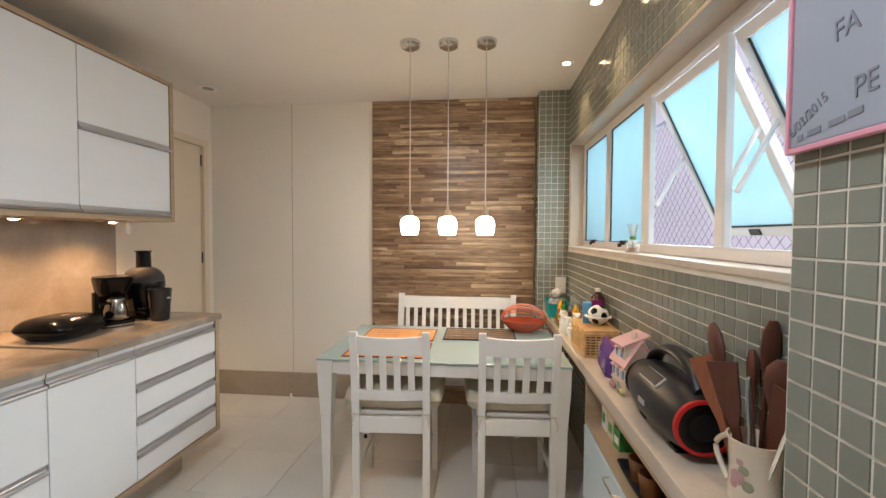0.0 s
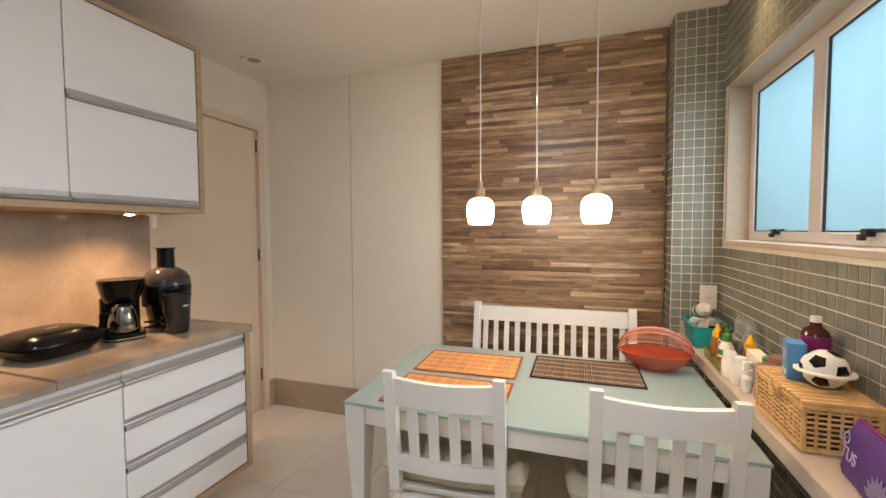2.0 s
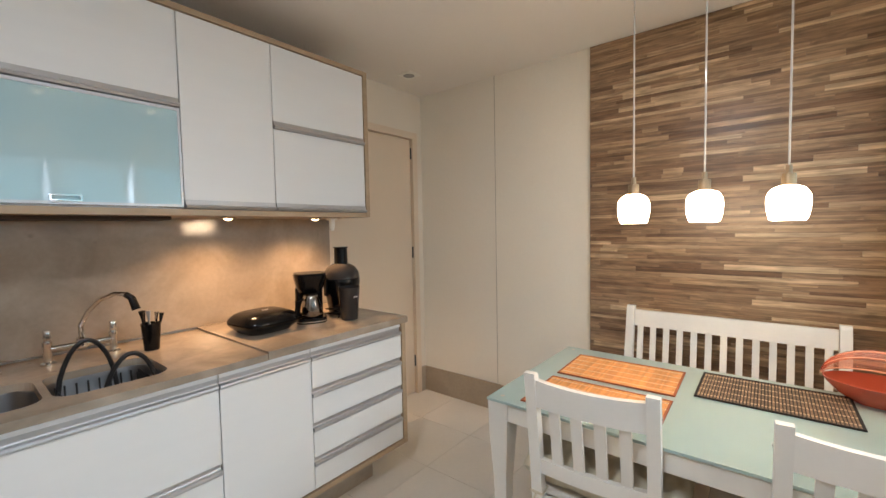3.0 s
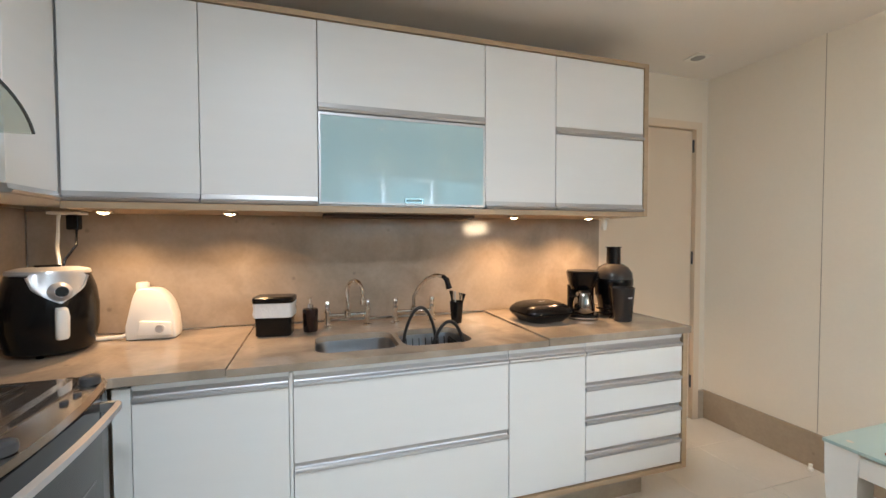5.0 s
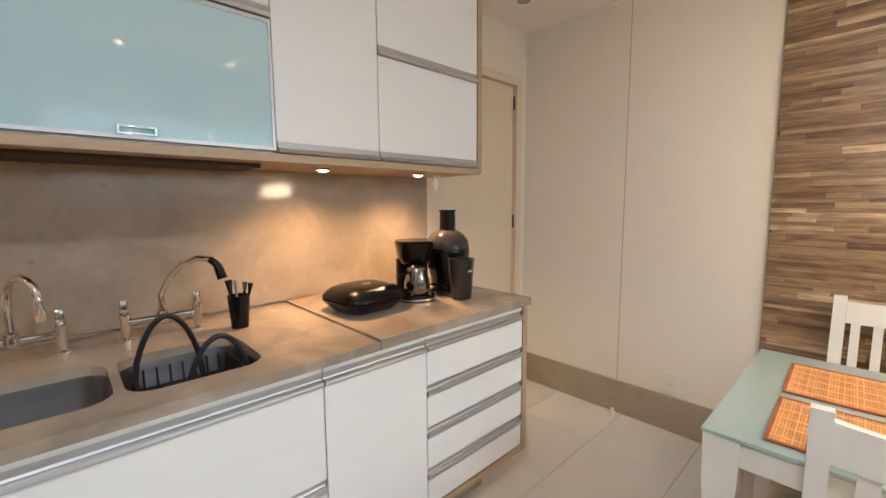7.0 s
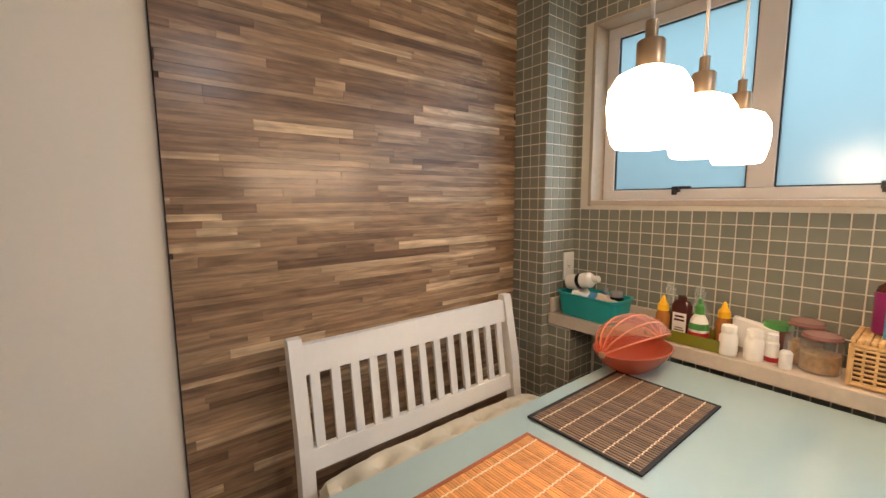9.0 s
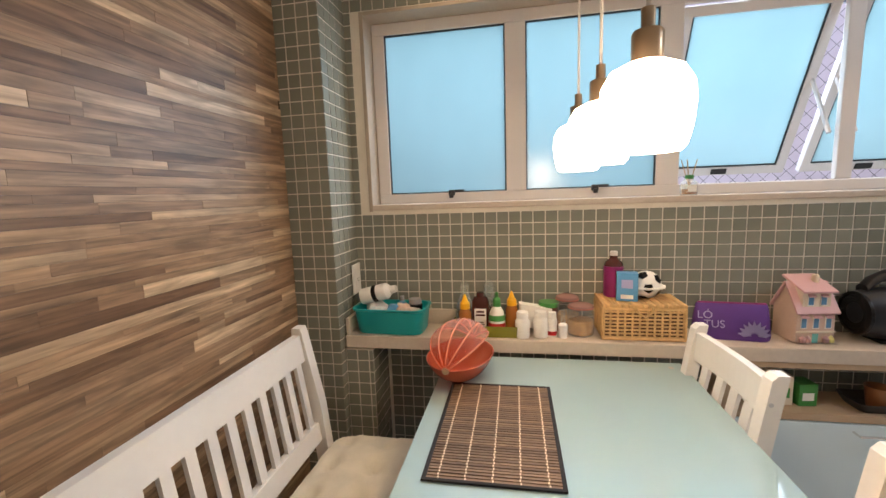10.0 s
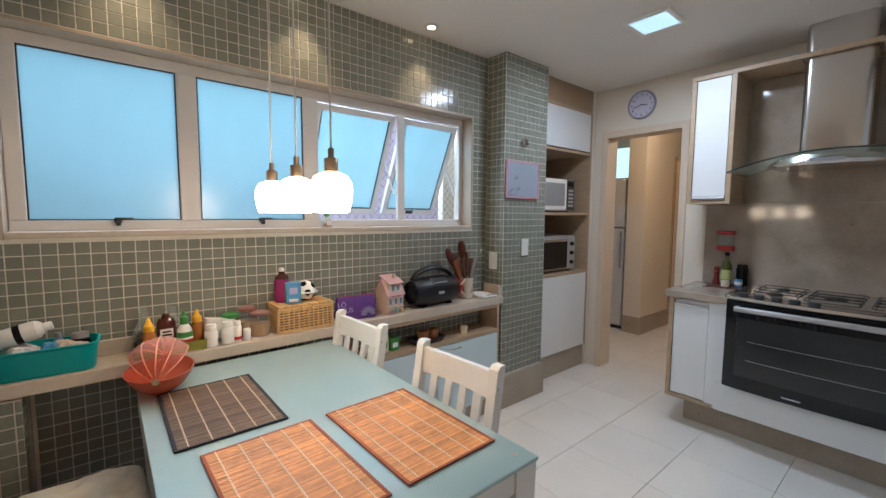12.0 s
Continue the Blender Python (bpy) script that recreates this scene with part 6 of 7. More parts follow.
small_bottle("dark_jar", "small dark jar with a black lid in the tray", "jar", pose(0.63, 4.775, Z + 0.045), [(0, 0), (0.027, 0), (0.028, 0.05), (0, 0.055)], M_BLACK, [(0, 0.075), (0.024, 0.075), (0.025, 0.056), (0, 0.056)], M_GREY)
small_bottle("dark_jar", "tiny dark bottle in the tray", "jar", pose(0.655, 4.835, Z + 0.045), [(0, 0), (0.016, 0), (0.016, 0.05), (0.008, 0.06), (0, 0.06)], M_BLUEPAINT, [(0, 0.078), (0.009, 0.078), (0.009, 0.061), (0, 0.061)], M_GREY)
for k, (dx, dy, dz, rz, mt, nm, lb) in enumerate(((0.607, 4.915, 0.074, 20, M_BAG, "plastic_packet", "crumpled white plastic packet in the tray"), (0.632, 4.93, 0.08, -30, M_BAG, "plastic_packet", "crumpled white plastic packet in the tray"),
                                               (0.612, 4.835, 0.074, 10, M_BLUEBOX, "small_packet", "small blue printed packet in the tray"), (0.602, 4.80, 0.078, -15, M_PEACH, "small_packet", "small peach coloured packet in the tray"))):
    t_ = thing(nm, lb, "packet", pose(dx, dy, Z + dz, 12, 8, rz))
    c_ = cushion(0.066, 0.085, 0.045, 1, 1, False)
    for v in c_.verts:
        v.co += Vector((noise.noise(v.co * 40 + Vector((k, 0, 0))), noise.noise(v.co * 40 + Vector((0, k, 5))), noise.noise(v.co * 35 + Vector((3, 0, k))))) * 0.006
    part("wrap", c_, mt, t_, smooth=True)

tr = thing("condiment_tray", "olive green translucent tray holding condiment bottles", "tray", pose(0.605, 4.50, Z))
lo = [[(x, y, z) for x, y in rounded(-0.055 - e, -0.125 - e, 0.055 + e, 0.125 + e, 0.012, 3)] for e, z in ((0, 0), (0.002, 0.04), (-0.002, 0.04), (-0.004, 0.005))]
part("wall", loft(lo), mat("olive_clear_plastic", (0.20, 0.19, 0.02), 0.12, vary=0.05), tr, smooth=True)


def squeeze(y, x, liquid, label):
    return small_bottle("squeeze_bottle", label, "bottle", pose(x, y, Z + 0.006), [(0, 0), (0.022, 0), (0.023, 0.075), (0.016, 0.09), (0, 0.09)], liquid,
                        [(0, 0.145), (0.004, 0.142), (0.012, 0.118), (0.018, 0.112), (0.019, 0.0905), (0, 0.0905)], M_YELLOW)


squeeze(4.575, 0.585, M_AMBER, "syrup bottle with a pointed yellow cap in the tray")
squeeze(4.405, 0.64, M_AMBER, "honey bottle with a pointed yellow cap in the tray")
bb = thing("sauce_bottle", "flat dark brown sauce bottle with a pale label", "bottle", pose(0.595, 4.518, Z + 0.006) @ Matrix.Diagonal((1.15, 1.2, 1.15, 1)))
part("bottle", loft([[(x, y, z) for x, y in rounded(-0.014 - e, -0.026 - e, 0.014 + e, 0.026 + e, 0.010, 3)] for e, z in ((-0.002, 0), (0, 0.004), (0, 0.10), (-0.006, 0.115))]), M_BROWN, bb, smooth=True)
blb = part("label", bx(-0.0155, -0.018, 0.02, -0.0142, 0.018, 0.08), M_PAPER, bb, "pale printed label")
for zz, ww in ((0.067, 0.012), (0.056, 0.014), (0.034, 0.010), (0.027, 0.013)):
    part("print", bx(-0.0161, -ww, zz, -0.0157, ww, zz + (0.006 if zz > 0.05 else 0.003)), M_BROWN, blb)
part("cap", lathe([(0, 0.13), (0.011, 0.13), (0.012, 0.1155), (0, 0.1155)], 14), M_BROWN, bb)
sbt = small_bottle("sweetener_bottle", "white sweetener bottle with a green cap and red label", "bottle", pose(0.582, 4.458, Z + 0.006) @ Matrix.Diagonal((1.15, 1.15, 1.15, 1)), [(0, 0), (0.026, 0), (0.027, 0.03), (0.022, 0.07), (0.012, 0.088), (0, 0.088)], M_PLASTIC,
                   [(0, 0.135), (0.005, 0.133), (0.006, 0.118), (0.012, 0.112), (0.013, 0.0885), (0, 0.0885)], M_GREEN, [(0.0273, 0.018), (0.0276, 0.02), (0.0272, 0.036), (0.0268, 0.038)], M_RED)
part("label_print", lathe([(0.0262, 0.045), (0.0262, 0.047), (0.0245, 0.062), (0.0243, 0.063)], 20), M_GREEN, sbt)
for x, y in ((0.665, 4.585), (0.665, 4.49)):
    gcr = small_bottle("glass_cruet", "clear glass cruet of dark vinegar with a glass stopper", "cruet", pose(x, y, Z + 0.006) @ Matrix.Diagonal((1.15, 1.15, 1.05, 1)), [(0, 0), (0.03, 0), (0.034, 0.03), (0.03, 0.08), (0.014, 0.12), (0.018, 0.15), (0.015, 0.148), (0.011, 0.12), (0.027, 0.08), (0.03, 0.03), (0.028, 0.005)], M_CLEAR,
                 [(0, 0.175), (0.012, 0.17), (0.012, 0.155), (0.008, 0.142), (0, 0.142)], M_CLEAR)
    part("contents", lathe([(0, 0.0045), (0.026, 0.006), (0.028, 0.03), (0.0265, 0.066), (0, 0.066)], 20), M_BROWN, gcr, "dark vinegar", smooth=True)
wb = small_bottle("vitamin_bottle", "white plastic vitamin bottle with a white screw cap", "bottle", pose(0.566, 4.367, Z) @ Matrix.Diagonal((1.12, 1.12, 1.1, 1)), [(0, 0), (0.021, 0), (0.0225, 0.003), (0.0225, 0.055), (0.016, 0.064), (0, 0.064)], M_PLASTIC, [(0, 0.085), (0.017, 0.085), (0.0185, 0.082), (0.0185, 0.065), (0, 0.065)], M_PLASTIC)
tagged(wb, group="white vitamin bottles")
copy_thing(wb, pose(0.575, 4.303, Z, 0, 0, 40))
small_bottle("medicine_bottle", "slim white bottle with a red base band", "bottle", pose(0.585, 4.262, Z), [(0, 0), (0.017, 0), (0.017, 0.062), (0.012, 0.068), (0, 0.068)], M_PLASTIC, [(0, 0.088), (0.014, 0.088), (0.015, 0.0685), (0, 0.0685)], M_PLASTIC, [(0.0172, 0.006), (0.0175, 0.007), (0.0175, 0.02), (0.0172, 0.021)], M_RED)
small_bottle("dropper_bottle", "small pale dropper bottle with a tall clear cap", "bottle", pose(0.572, 4.226, Z), [(0, 0), (0.015, 0), (0.016, 0.045), (0.01, 0.052), (0, 0.052)], M_BAG, [(0, 0.098), (0.006, 0.098), (0.009, 0.055), (0, 0.0525)], M_CLEAR)
pn = thing("paper_bag", "folded white paper bag behind the bottles", "paper bag", pose(0.645, 4.318, Z + 0.001, 0, 0, 8))
part("paper", loft([[(x, y, z + (0.02 if y > 0 else 0)) for x, y in rounded(-0.022, -0.06, 0.022, 0.06, 0.008, 2)] for z in (0.0, 0.06, 0.085)]), M_PAPER, pn)
gc = small_bottle("coffee_tin", "round dark tin with a green lid at the back", "tin", pose(0.668, 4.268, Z), [(0, 0), (0.036, 0), (0.036, 0.088), (0, 0.088)], mat("dark_red_tin", (0.12, 0.03, 0.02), 0.3), [(0, 0.105), (0.037, 0.105), (0.038, 0.0885), (0, 0.0885)], M_GREEN)
for x, y, r, h in ((0.618, 4.160, 0.047, 0.108), (0.662, 4.172, 0.044, 0.128)):
    if x > 0.65:
        y += 0.03
    j_ = thing("storage_jar", "clear glass storage jar of brown grains with a clip lid", "jar", pose(x, y, Z))
    part("glass", lathe([(0, 0), (r - 0.004, 0), (r, 0.006), (r, h * 0.78), (r * 0.9, h * 0.86), (r * 0.92, h * 0.9)], 28), M_CLEAR, j_, smooth=True)
    part("contents", lathe([(0, 0.004), (r - 0.006, 0.004), (r - 0.004, h * 0.5), (r * 0.5, h * 0.54), (0, h * 0.52)], 24), M_GRAIN, j_, "brown grains", smooth=True)
    part("seal", lathe([(r * 0.9, h * 0.9), (r * 0.97, h * 0.905), (r * 0.97, h * 0.94), (r * 0.9, h * 0.945)], 28), mat("red_rubber", (0.32, 0.10, 0.07), 0.6), j_, "reddish rubber seal")
    part("lid", lathe([(r * 0.95, h * 0.945), (r * 0.9, h * 1.0), (r * 0.5, h * 1.06), (0, h * 1.07)], 28), mat("rosy_jar_lid", (0.27, 0.15, 0.13), 0.18, vary=0.1), j_, "dull rose lid", smooth=True)

# wicker basket
wk = thing("wicker_basket", "pale wicker basket with an open weave and a lid", "basket", pose(0.632, 3.964, Z))
bw, bd, bh = 0.073, 0.130, 0.112
bm = bmesh.new()
for k in range(12):
    y = -bd + 2 * bd * k / 11
    for x in (-bw, bw):
        bx(x - 0.0022, y - 0.0028, 0.004, x + 0.0022, y + 0.0028, bh, bm=bm)
for k in range(7):
    x = -bw + 2 * bw * k / 6
    for y in (-bd, bd):
        bx(x - 0.0028, y - 0.0022, 0.004, x + 0.0028, y + 0.0022, bh, bm=bm)
for k in range(8):
    z = 0.012 + k * 0.0125
    tube([(-bw, -bd, z), (bw, -bd, z), (bw, bd, z), (-bw, bd, z)], 0.0034, 6, bm, closed=True)
part("weave", bm, M_WICKER, wk)
bm = bmesh.new()
for z in (0.006, 0.110):
    tube([(-bw, -bd, z), (bw, -bd, z), (bw, bd, z), (-bw, bd, z)], 0.006, 8, bm, closed=True)
for x in (-bw, bw):
    for y in (-bd, bd):
        tube([(x, y, 0.004), (x, y, bh)], 0.006, 8, bm)
part("rim", bm, M_WICKER, wk)
part("bottom", bx(-bw + 0.003, -bd + 0.003, 0.001, bw - 0.003, bd - 0.003, 0.006), M_WICKER, wk)
part("lining", bx(-bw + 0.006, -bd + 0.006, 0.0065, bw - 0.006, bd - 0.006, 0.10), mat("brown_lining", (0.16, 0.09, 0.045), 0.9, vary=0.4, scale=30), wk, "shaded brown contents behind the weave")
bm = bmesh.new()
for k in range(22):
    y = -bd - 0.004 + (2 * bd + 0.008) * (k + 0.5) / 22
    bx(-bw - 0.007, y - 0.0055, bh + 0.004, bw + 0.007, y + 0.0055, bh + 0.015 + 0.002 * (k % 2), 0.002, bm=bm, seg=1)
lid = part("lid", bm, M_WICKER, wk)
lid["kind"] = "stuff"
part("clasp", tube([(-bw - 0.008, -0.03, bh + 0.012), (-bw - 0.012, -0.022, bh - 0.01), (-bw - 0.013, 0.0, bh - 0.026), (-bw - 0.012, 0.022, bh - 0.01), (-bw - 0.008, 0.03, bh + 0.012)], 0.004, 6), M_WICKER, lid, "woven loop clasp")
ZB = Z + bh + 0.018
pb_ = small_bottle("juice_bottle", "magenta labelled bottle with dark neck and white cap", "bottle", pose(0.668, 4.040, ZB) @ Matrix.Diagonal((0.95, 0.95, 0.82, 1)), [(0, 0), (0.034, 0), (0.036, 0.004), (0.036, 0.135), (0, 0.135)], M_MAGENTA, [(0, 0.20), (0.013, 0.20), (0.014, 0.181), (0, 0.181)], M_PLASTIC)
part("neck", lathe([(0.035, 0.1355), (0.03, 0.152), (0.014, 0.168), (0.013, 0.18), (0, 0.18)], 20), M_BROWN, pb_, "dark bottle neck", smooth=True)
bxx = thing("small_carton", "small blue cardboard carton on the basket", "carton", pose(0.608, 4.008, ZB, 0, 0, -12))
part("box", bx(-0.02, -0.034, 0, 0.02, 0.034, 0.098, 0.001), M_BLUEBOX, bxx)
part("side_panel", bx(-0.018, 0.0342, 0.002, 0.018, 0.0348, 0.096), M_GREEN, bxx, "green side panel")
part("label", bx(-0.0206, -0.02, 0.008, -0.0202, 0.02, 0.022), M_PAPER, bxx)
part("print", bx(-0.0206, -0.018, 0.045, -0.0202, 0.018, 0.075), M_LILAC, bxx)
fb = thing("football_box", "black and white football-shaped plastic box on the basket", "toy box", pose(0.642, 3.936, ZB + 0.048) @ Matrix.Diagonal((1.1, 1.1, 1.1, 1)))
own = bmesh.new()
bmesh.ops.create_icosphere(own, subdivisions=4, radius=0.044)
part("ball", own, M_PLASTIC, fb, smooth=True)
ico = bmesh.new()
bmesh.ops.create_icosphere(ico, subdivisions=1, radius=1.0)
dirs = [v.co.normalized() for v in ico.verts]
ico.free()
for d in dirs:
    q = d.to_track_quat("Z", "Y").to_matrix().to_4x4()
    pb = bmesh.new()
    ctr = pb.verts.new((0, 0, 0.0468))
    ring = []
    for k in range(5):
        a = 2 * math.pi * k / 5
        p = Vector((0.0165 * math.cos(a), 0.0165 * math.sin(a), 0.042)).normalized() * 0.0457
        ring.append(pb.verts.new(p))
    for k in range(5):
        pb.faces.new((ctr, ring[k], ring[(k + 1) % 5]))
    bmesh.ops.transform(pb, matrix=pose(0, 0, 0, 14, 20, 0) @ q, verts=pb.verts[:])
    part("patch", pb, M_BLACK, fb)
part("flange", lathe([(0.0435, -0.008), (0.056, -0.007), (0.056, -0.003), (0.0435, -0.002)], 32), M_PLASTIC, fb, "white rim around the middle", smooth=True)

# purple pouch
pp = thing("pencil_pouch", "purple fabric pouch with pale lettering and a lotus flower", "pouch", pose(0.622, 3.672, Z, 0, 0, -7))
part("body", loft([[(x, y, z) for x, y in rounded(-w, -0.115 + s, w, 0.115 - s, w * 0.8, 3)] for w, s, z in ((0.034, 0.004, 0.0), (0.036, 0.0, 0.01), (0.026, 0.004, 0.07), (0.010, 0.01, 0.112), (0.006, 0.012, 0.118))]), M_PURPLE, pp, smooth=True)
part("zip", tube([(0, -0.10, 0.119), (0, 0.10, 0.119)], 0.004, 6), M_MAGENTA, pp)


def lettering(text, size, material, parent, m, name="lettering"):
    cu_ = bpy.data.curves.new("letters", "FONT")
    cu_.body, cu_.size, cu_.extrude = text, size, 0.0005
    tmp = new("letters", cu_)
    dg = bpy.context.evaluated_depsgraph_get()
    me = bpy.data.meshes.new_from_object(tmp.evaluated_get(dg))
    bpy.data.objects.remove(tmp)
    me.materials.clear()
    me.materials.append(material)
    o = new(name, me)
    o.parent = parent
    o.matrix_basis = m
    return o


face = Matrix(((0, 0, -1, 0), (-1, 0, 0, 0), (0, 1, 0, 0), (0, 0, 0, 1)))
tiltm = Matrix.Translation((-0.0335, 0.108, 0.072)) @ pose(0, 0, 0, 0, 9, 0) @ face
lettering("L\u00d3", 0.036, M_LILAC, pp, tiltm)
tiltm = Matrix.Translation((-0.0368, 0.088, 0.042)) @ pose(0, 0, 0, 0, 9, 0) @ face
lettering("TUS", 0.036, M_LILAC, pp, tiltm)
bm = bmesh.new()
for k in range(9):
    a = radians(10 + 20 * k)
    c = Vector((-0.0385, -0.06, 0.018))
    d = Vector((0, math.cos(a), math.sin(a)))
    s = Vector((0, -math.sin(a), math.cos(a)))
    L = 0.05
    pts = [c + d * 0.008, c + d * L * 0.6 + s * 0.008, c + d * L, c + d * L * 0.6 - s * 0.008]
    for p in pts:
        p.x += 0.0005 + max(0.0, (p.z - 0.012)) * 0.17
    bm.faces.new([bm.verts.new(p) for p in pts])
bmesh.ops.solidify(bm, geom=bm.faces[:], thickness=0.0006)
part("flower_print", bm, M_LILAC, pp, "pale lilac lotus flower")

# toy house ornament
hs = thing("house_ornament", "pink-roofed peach ceramic house with a dormer and blue windows", "ornament", pose(0.636, 3.448, Z, 0, 0, 6) @ Matrix.Diagonal((0.92, 0.88, 1.14, 1)))
bm = prism([(-0.058, 0), (0.058, 0), (0.058, 0.092), (0, 0.162), (-0.058, 0.092)], -0.066, 0.066, "y", 0.003)
part("body", bm, M_PEACH, hs)
for s in (-1, 1):
    for r in range(6):
        u0 = r / 6
        rm = bx(-0.0035, -0.074, 0, 0.0035, 0.074, 0.021, 0.0012)
        bmesh.ops.transform(rm, matrix=pose(s * (0.067 - 0.064 * u0), 0, 0.086 + 0.078 * u0, 0, -s * 36, 0), verts=rm.verts[:])
        part("shingle_course", rm, M_PINK, hs, "pink shingle course" if r == 0 else "")
dm = part("dormer", prism([(-0.056, 0.100), (0.02, 0.100), (0.02, 0.172), (-0.056, 0.148)], -0.048, 0.048, "y", 0.002), M_CERAMIC, hs, "ivory dormer")
part("dormer_roof", prism([(-0.072, 0.146), (-0.072, 0.152), (0.036, 0.186), (0.040, 0.180)], -0.058, 0.058, "y", 0.0015), M_PINK, dm, "pale pink dormer roof")
part("chimney", lathe([(0, 0.190), (0.009, 0.190), (0.012, 0.185), (0.011, 0.168), (0, 0.168)], 14, (-0.012, -0.024, 0)), M_CERAMIC, hs, "ivory chimney", smooth=True)
for y in (-0.022, 0.022):
    w_ = part("window", bx(-0.0578, y - 0.011, 0.108, -0.0563, y + 0.011, 0.138, 0.0005), M_PAPER, dm)
    part("pane", bx(-0.0588, y - 0.0085, 0.111, -0.0579, y + 0.0085, 0.134), M_BLUEPAINT, hs)
    part("awning", prism([(-0.0565, 0.142), (-0.066, 0.136), (-0.066, 0.134), (-0.0565, 0.139)], y - 0.012, y + 0.012, "y"), M_PINK, dm)
for y in (-0.042, 0.0, 0.042):
    w_ = part("window", bx(-0.0600, y - 0.011, 0.042, -0.0582, y + 0.011, 0.076, 0.0005), M_PAPER, hs)
    part("pane", bx(-0.0610, y - 0.0085, 0.045, -0.0601, y + 0.0085, 0.072), M_BLUEPAINT, w_)
    part("awning", prism([(-0.0585, 0.083), (-0.070, 0.076), (-0.070, 0.074), (-0.0585, 0.080)], y - 0.013, y + 0.013, "y"), M_PINK, hs)
part("ledge", bx(-0.063, -0.067, 0.030, -0.0582, 0.067, 0.036, 0.001), M_CERAMIC, hs)
part("door", bx(-0.0605, -0.010, 0.001, -0.0582, 0.010, 0.028, 0.0008), mat("teal_print", (0.14, 0.42, 0.40), 0.5), hs)
for y in (-0.05, -0.032, 0.03, 0.048):
    part("shrub", lathe([(0, 0), (0.009, 0.004), (0.010, 0.014), (0, 0.024)], 10, (-0.066, y, 0.001)), mat("pale_yellow_glaze", (0.66, 0.62, 0.22), 0.3) if y < -0.04 else M_ROSE, hs, smooth=True)

# loudspeaker
spk = thing("portable_speaker", "black portable loudspeaker with carry handle and red ring end", "loudspeaker", pose(0.630, 3.135, Z) @ Matrix.Diagonal((1.07, 1.1, 1.05, 1)))
n = 14
lo = []
for k in range(n + 1):
    u = 2 * k / n - 1
    s = 1 - 0.22 * abs(u) ** 2.6
    ring = []
    for j in range(28):
        a = 2 * math.pi * j / 28
        ring.append((0.078 * s * math.cos(a), u * 0.155, 0.086 + 0.085 * s * math.sin(a)))
    lo.append(ring)
part("body", loft(lo), M_NAVY, spk, smooth=True)
for s in (-1, 1):
    own = lathe([(0.060, 0.0), (0.067, 0.004), (0.066, 0.012), (0.058, 0.014), (0.055, 0.004)], 28)
    bmesh.ops.transform(own, matrix=pose(0, s * 0.1455, 0.086, -s * 90, 0, 0), verts=own.verts[:])
    part("ring", own, M_RED if s < 0 else M_BLACK, spk, "glossy red ring" if s < 0 else "glossy black ring", smooth=True)
    own = lathe([(0, 0.002), (0.03, 0.004), (0.05, 0.008), (0.056, 0.006), (0.056, 0)], 24)
    bmesh.ops.transform(own, matrix=pose(0, s * 0.1505, 0.086, -s * 90, 0, 0), verts=own.verts[:])
    part("cone", own, M_BLACK, spk, "black bass cone", smooth=True)
hp = [(0.01, -0.135 + 0.27 * k / 14, 0.150 + 0.060 * math.sin(math.pi * k / 14) ** 0.6) for k in range(15)]
part("handle", loft([[(x + 0.024 * math.cos(2 * math.pi * j / 12), y, z + 0.008 + 0.015 * math.sin(2 * math.pi * j / 12)) for j in range(12)] for x, y, z in hp]), M_NAVY, spk, smooth=True)
plate_m = pose(-0.051, 0, 0.150, 0, -40, 0)
cpl = part("control_plate", bx(-0.018, -0.052, -0.004, 0.018, 0.052, 0.0035, 0.003), M_SILVER, spk, "silver-edged control plate")
cpl.matrix_basis = plate_m
part("keypad", bx(-0.0155, -0.0495, 0.0036, 0.0155, 0.0495, 0.005, 0.001), M_BLACKM, cpl, "dark rubber keypad")
part("badge", bx(-0.0795, -0.02, 0.075, -0.0772, 0.02, 0.09, 0.001), M_SILVER, spk)
for s in (-1, 1):
    part("foot", bx(-0.04, s * 0.09 - 0.02, 0.0, 0.03, s * 0.09 + 0.02, 0.012, 0.003), M_BLACK, spk)

# utensil jug
uj = thing("utensil_jug", "ivory ceramic jug with a rose print full of wooden spoons", "utensil holder", pose(0.66, 2.828, Z))
part("jug", lathe([(0, 0), (0.042, 0), (0.047, 0.006), (0.044, 0.06), (0.047, 0.125), (0.052, 0.138), (0.048, 0.138), (0.041, 0.06), (0.04, 0.01), (0, 0.01)], 30), M_CERAMIC, uj, smooth=True)
hp = [(-0.030 - 0.0 * k, 0.036 + 0.05 * math.sin(math.pi * k / 10), 0.028 + 0.10 * k / 10) for k in range(11)]
part("handle", tube(hp, 0.006, 8), M_CERAMIC, uj, smooth=True)
for k, (a, z, r) in enumerate(((200, 0.062, 0.016), (215, 0.08, 0.010), (188, 0.045, 0.010), (225, 0.05, 0.011), (205, 0.095, 0.008))):
    own = lathe([(0, 0.0015), (r * 0.6, 0.0012), (r, 0)], 10)
    bmesh.ops.transform(own, matrix=Matrix.Translation((0.0452 * math.cos(radians(a)), 0.0452 * math.sin(radians(a)), z)) @ Vector((math.cos(radians(a)), math.sin(radians(a)), 0)).to_track_quat("Z", "Y").to_matrix().to_4x4(), verts=own.verts[:])
    part("rose_print", own, M_ROSE if k % 2 == 0 else M_LEAF, uj)
SP = [(0.0, 0.115, 0.33, "spoon"), (-0.03, 0.09, 0.26, "spatula"), (0.025, 0.01, 0.37, "spoon"), (0.02, -0.02, 0.30, "spoon"), (-0.025, 0.04, 0.27, "spatula"), (-0.03, -0.03, 0.27, "knife"), (0.03, 0.06, 0.29, "spoon"), (0.0, -0.09, 0.31, "ladle"), (0.01, -0.045, 0.25, "spatula")]
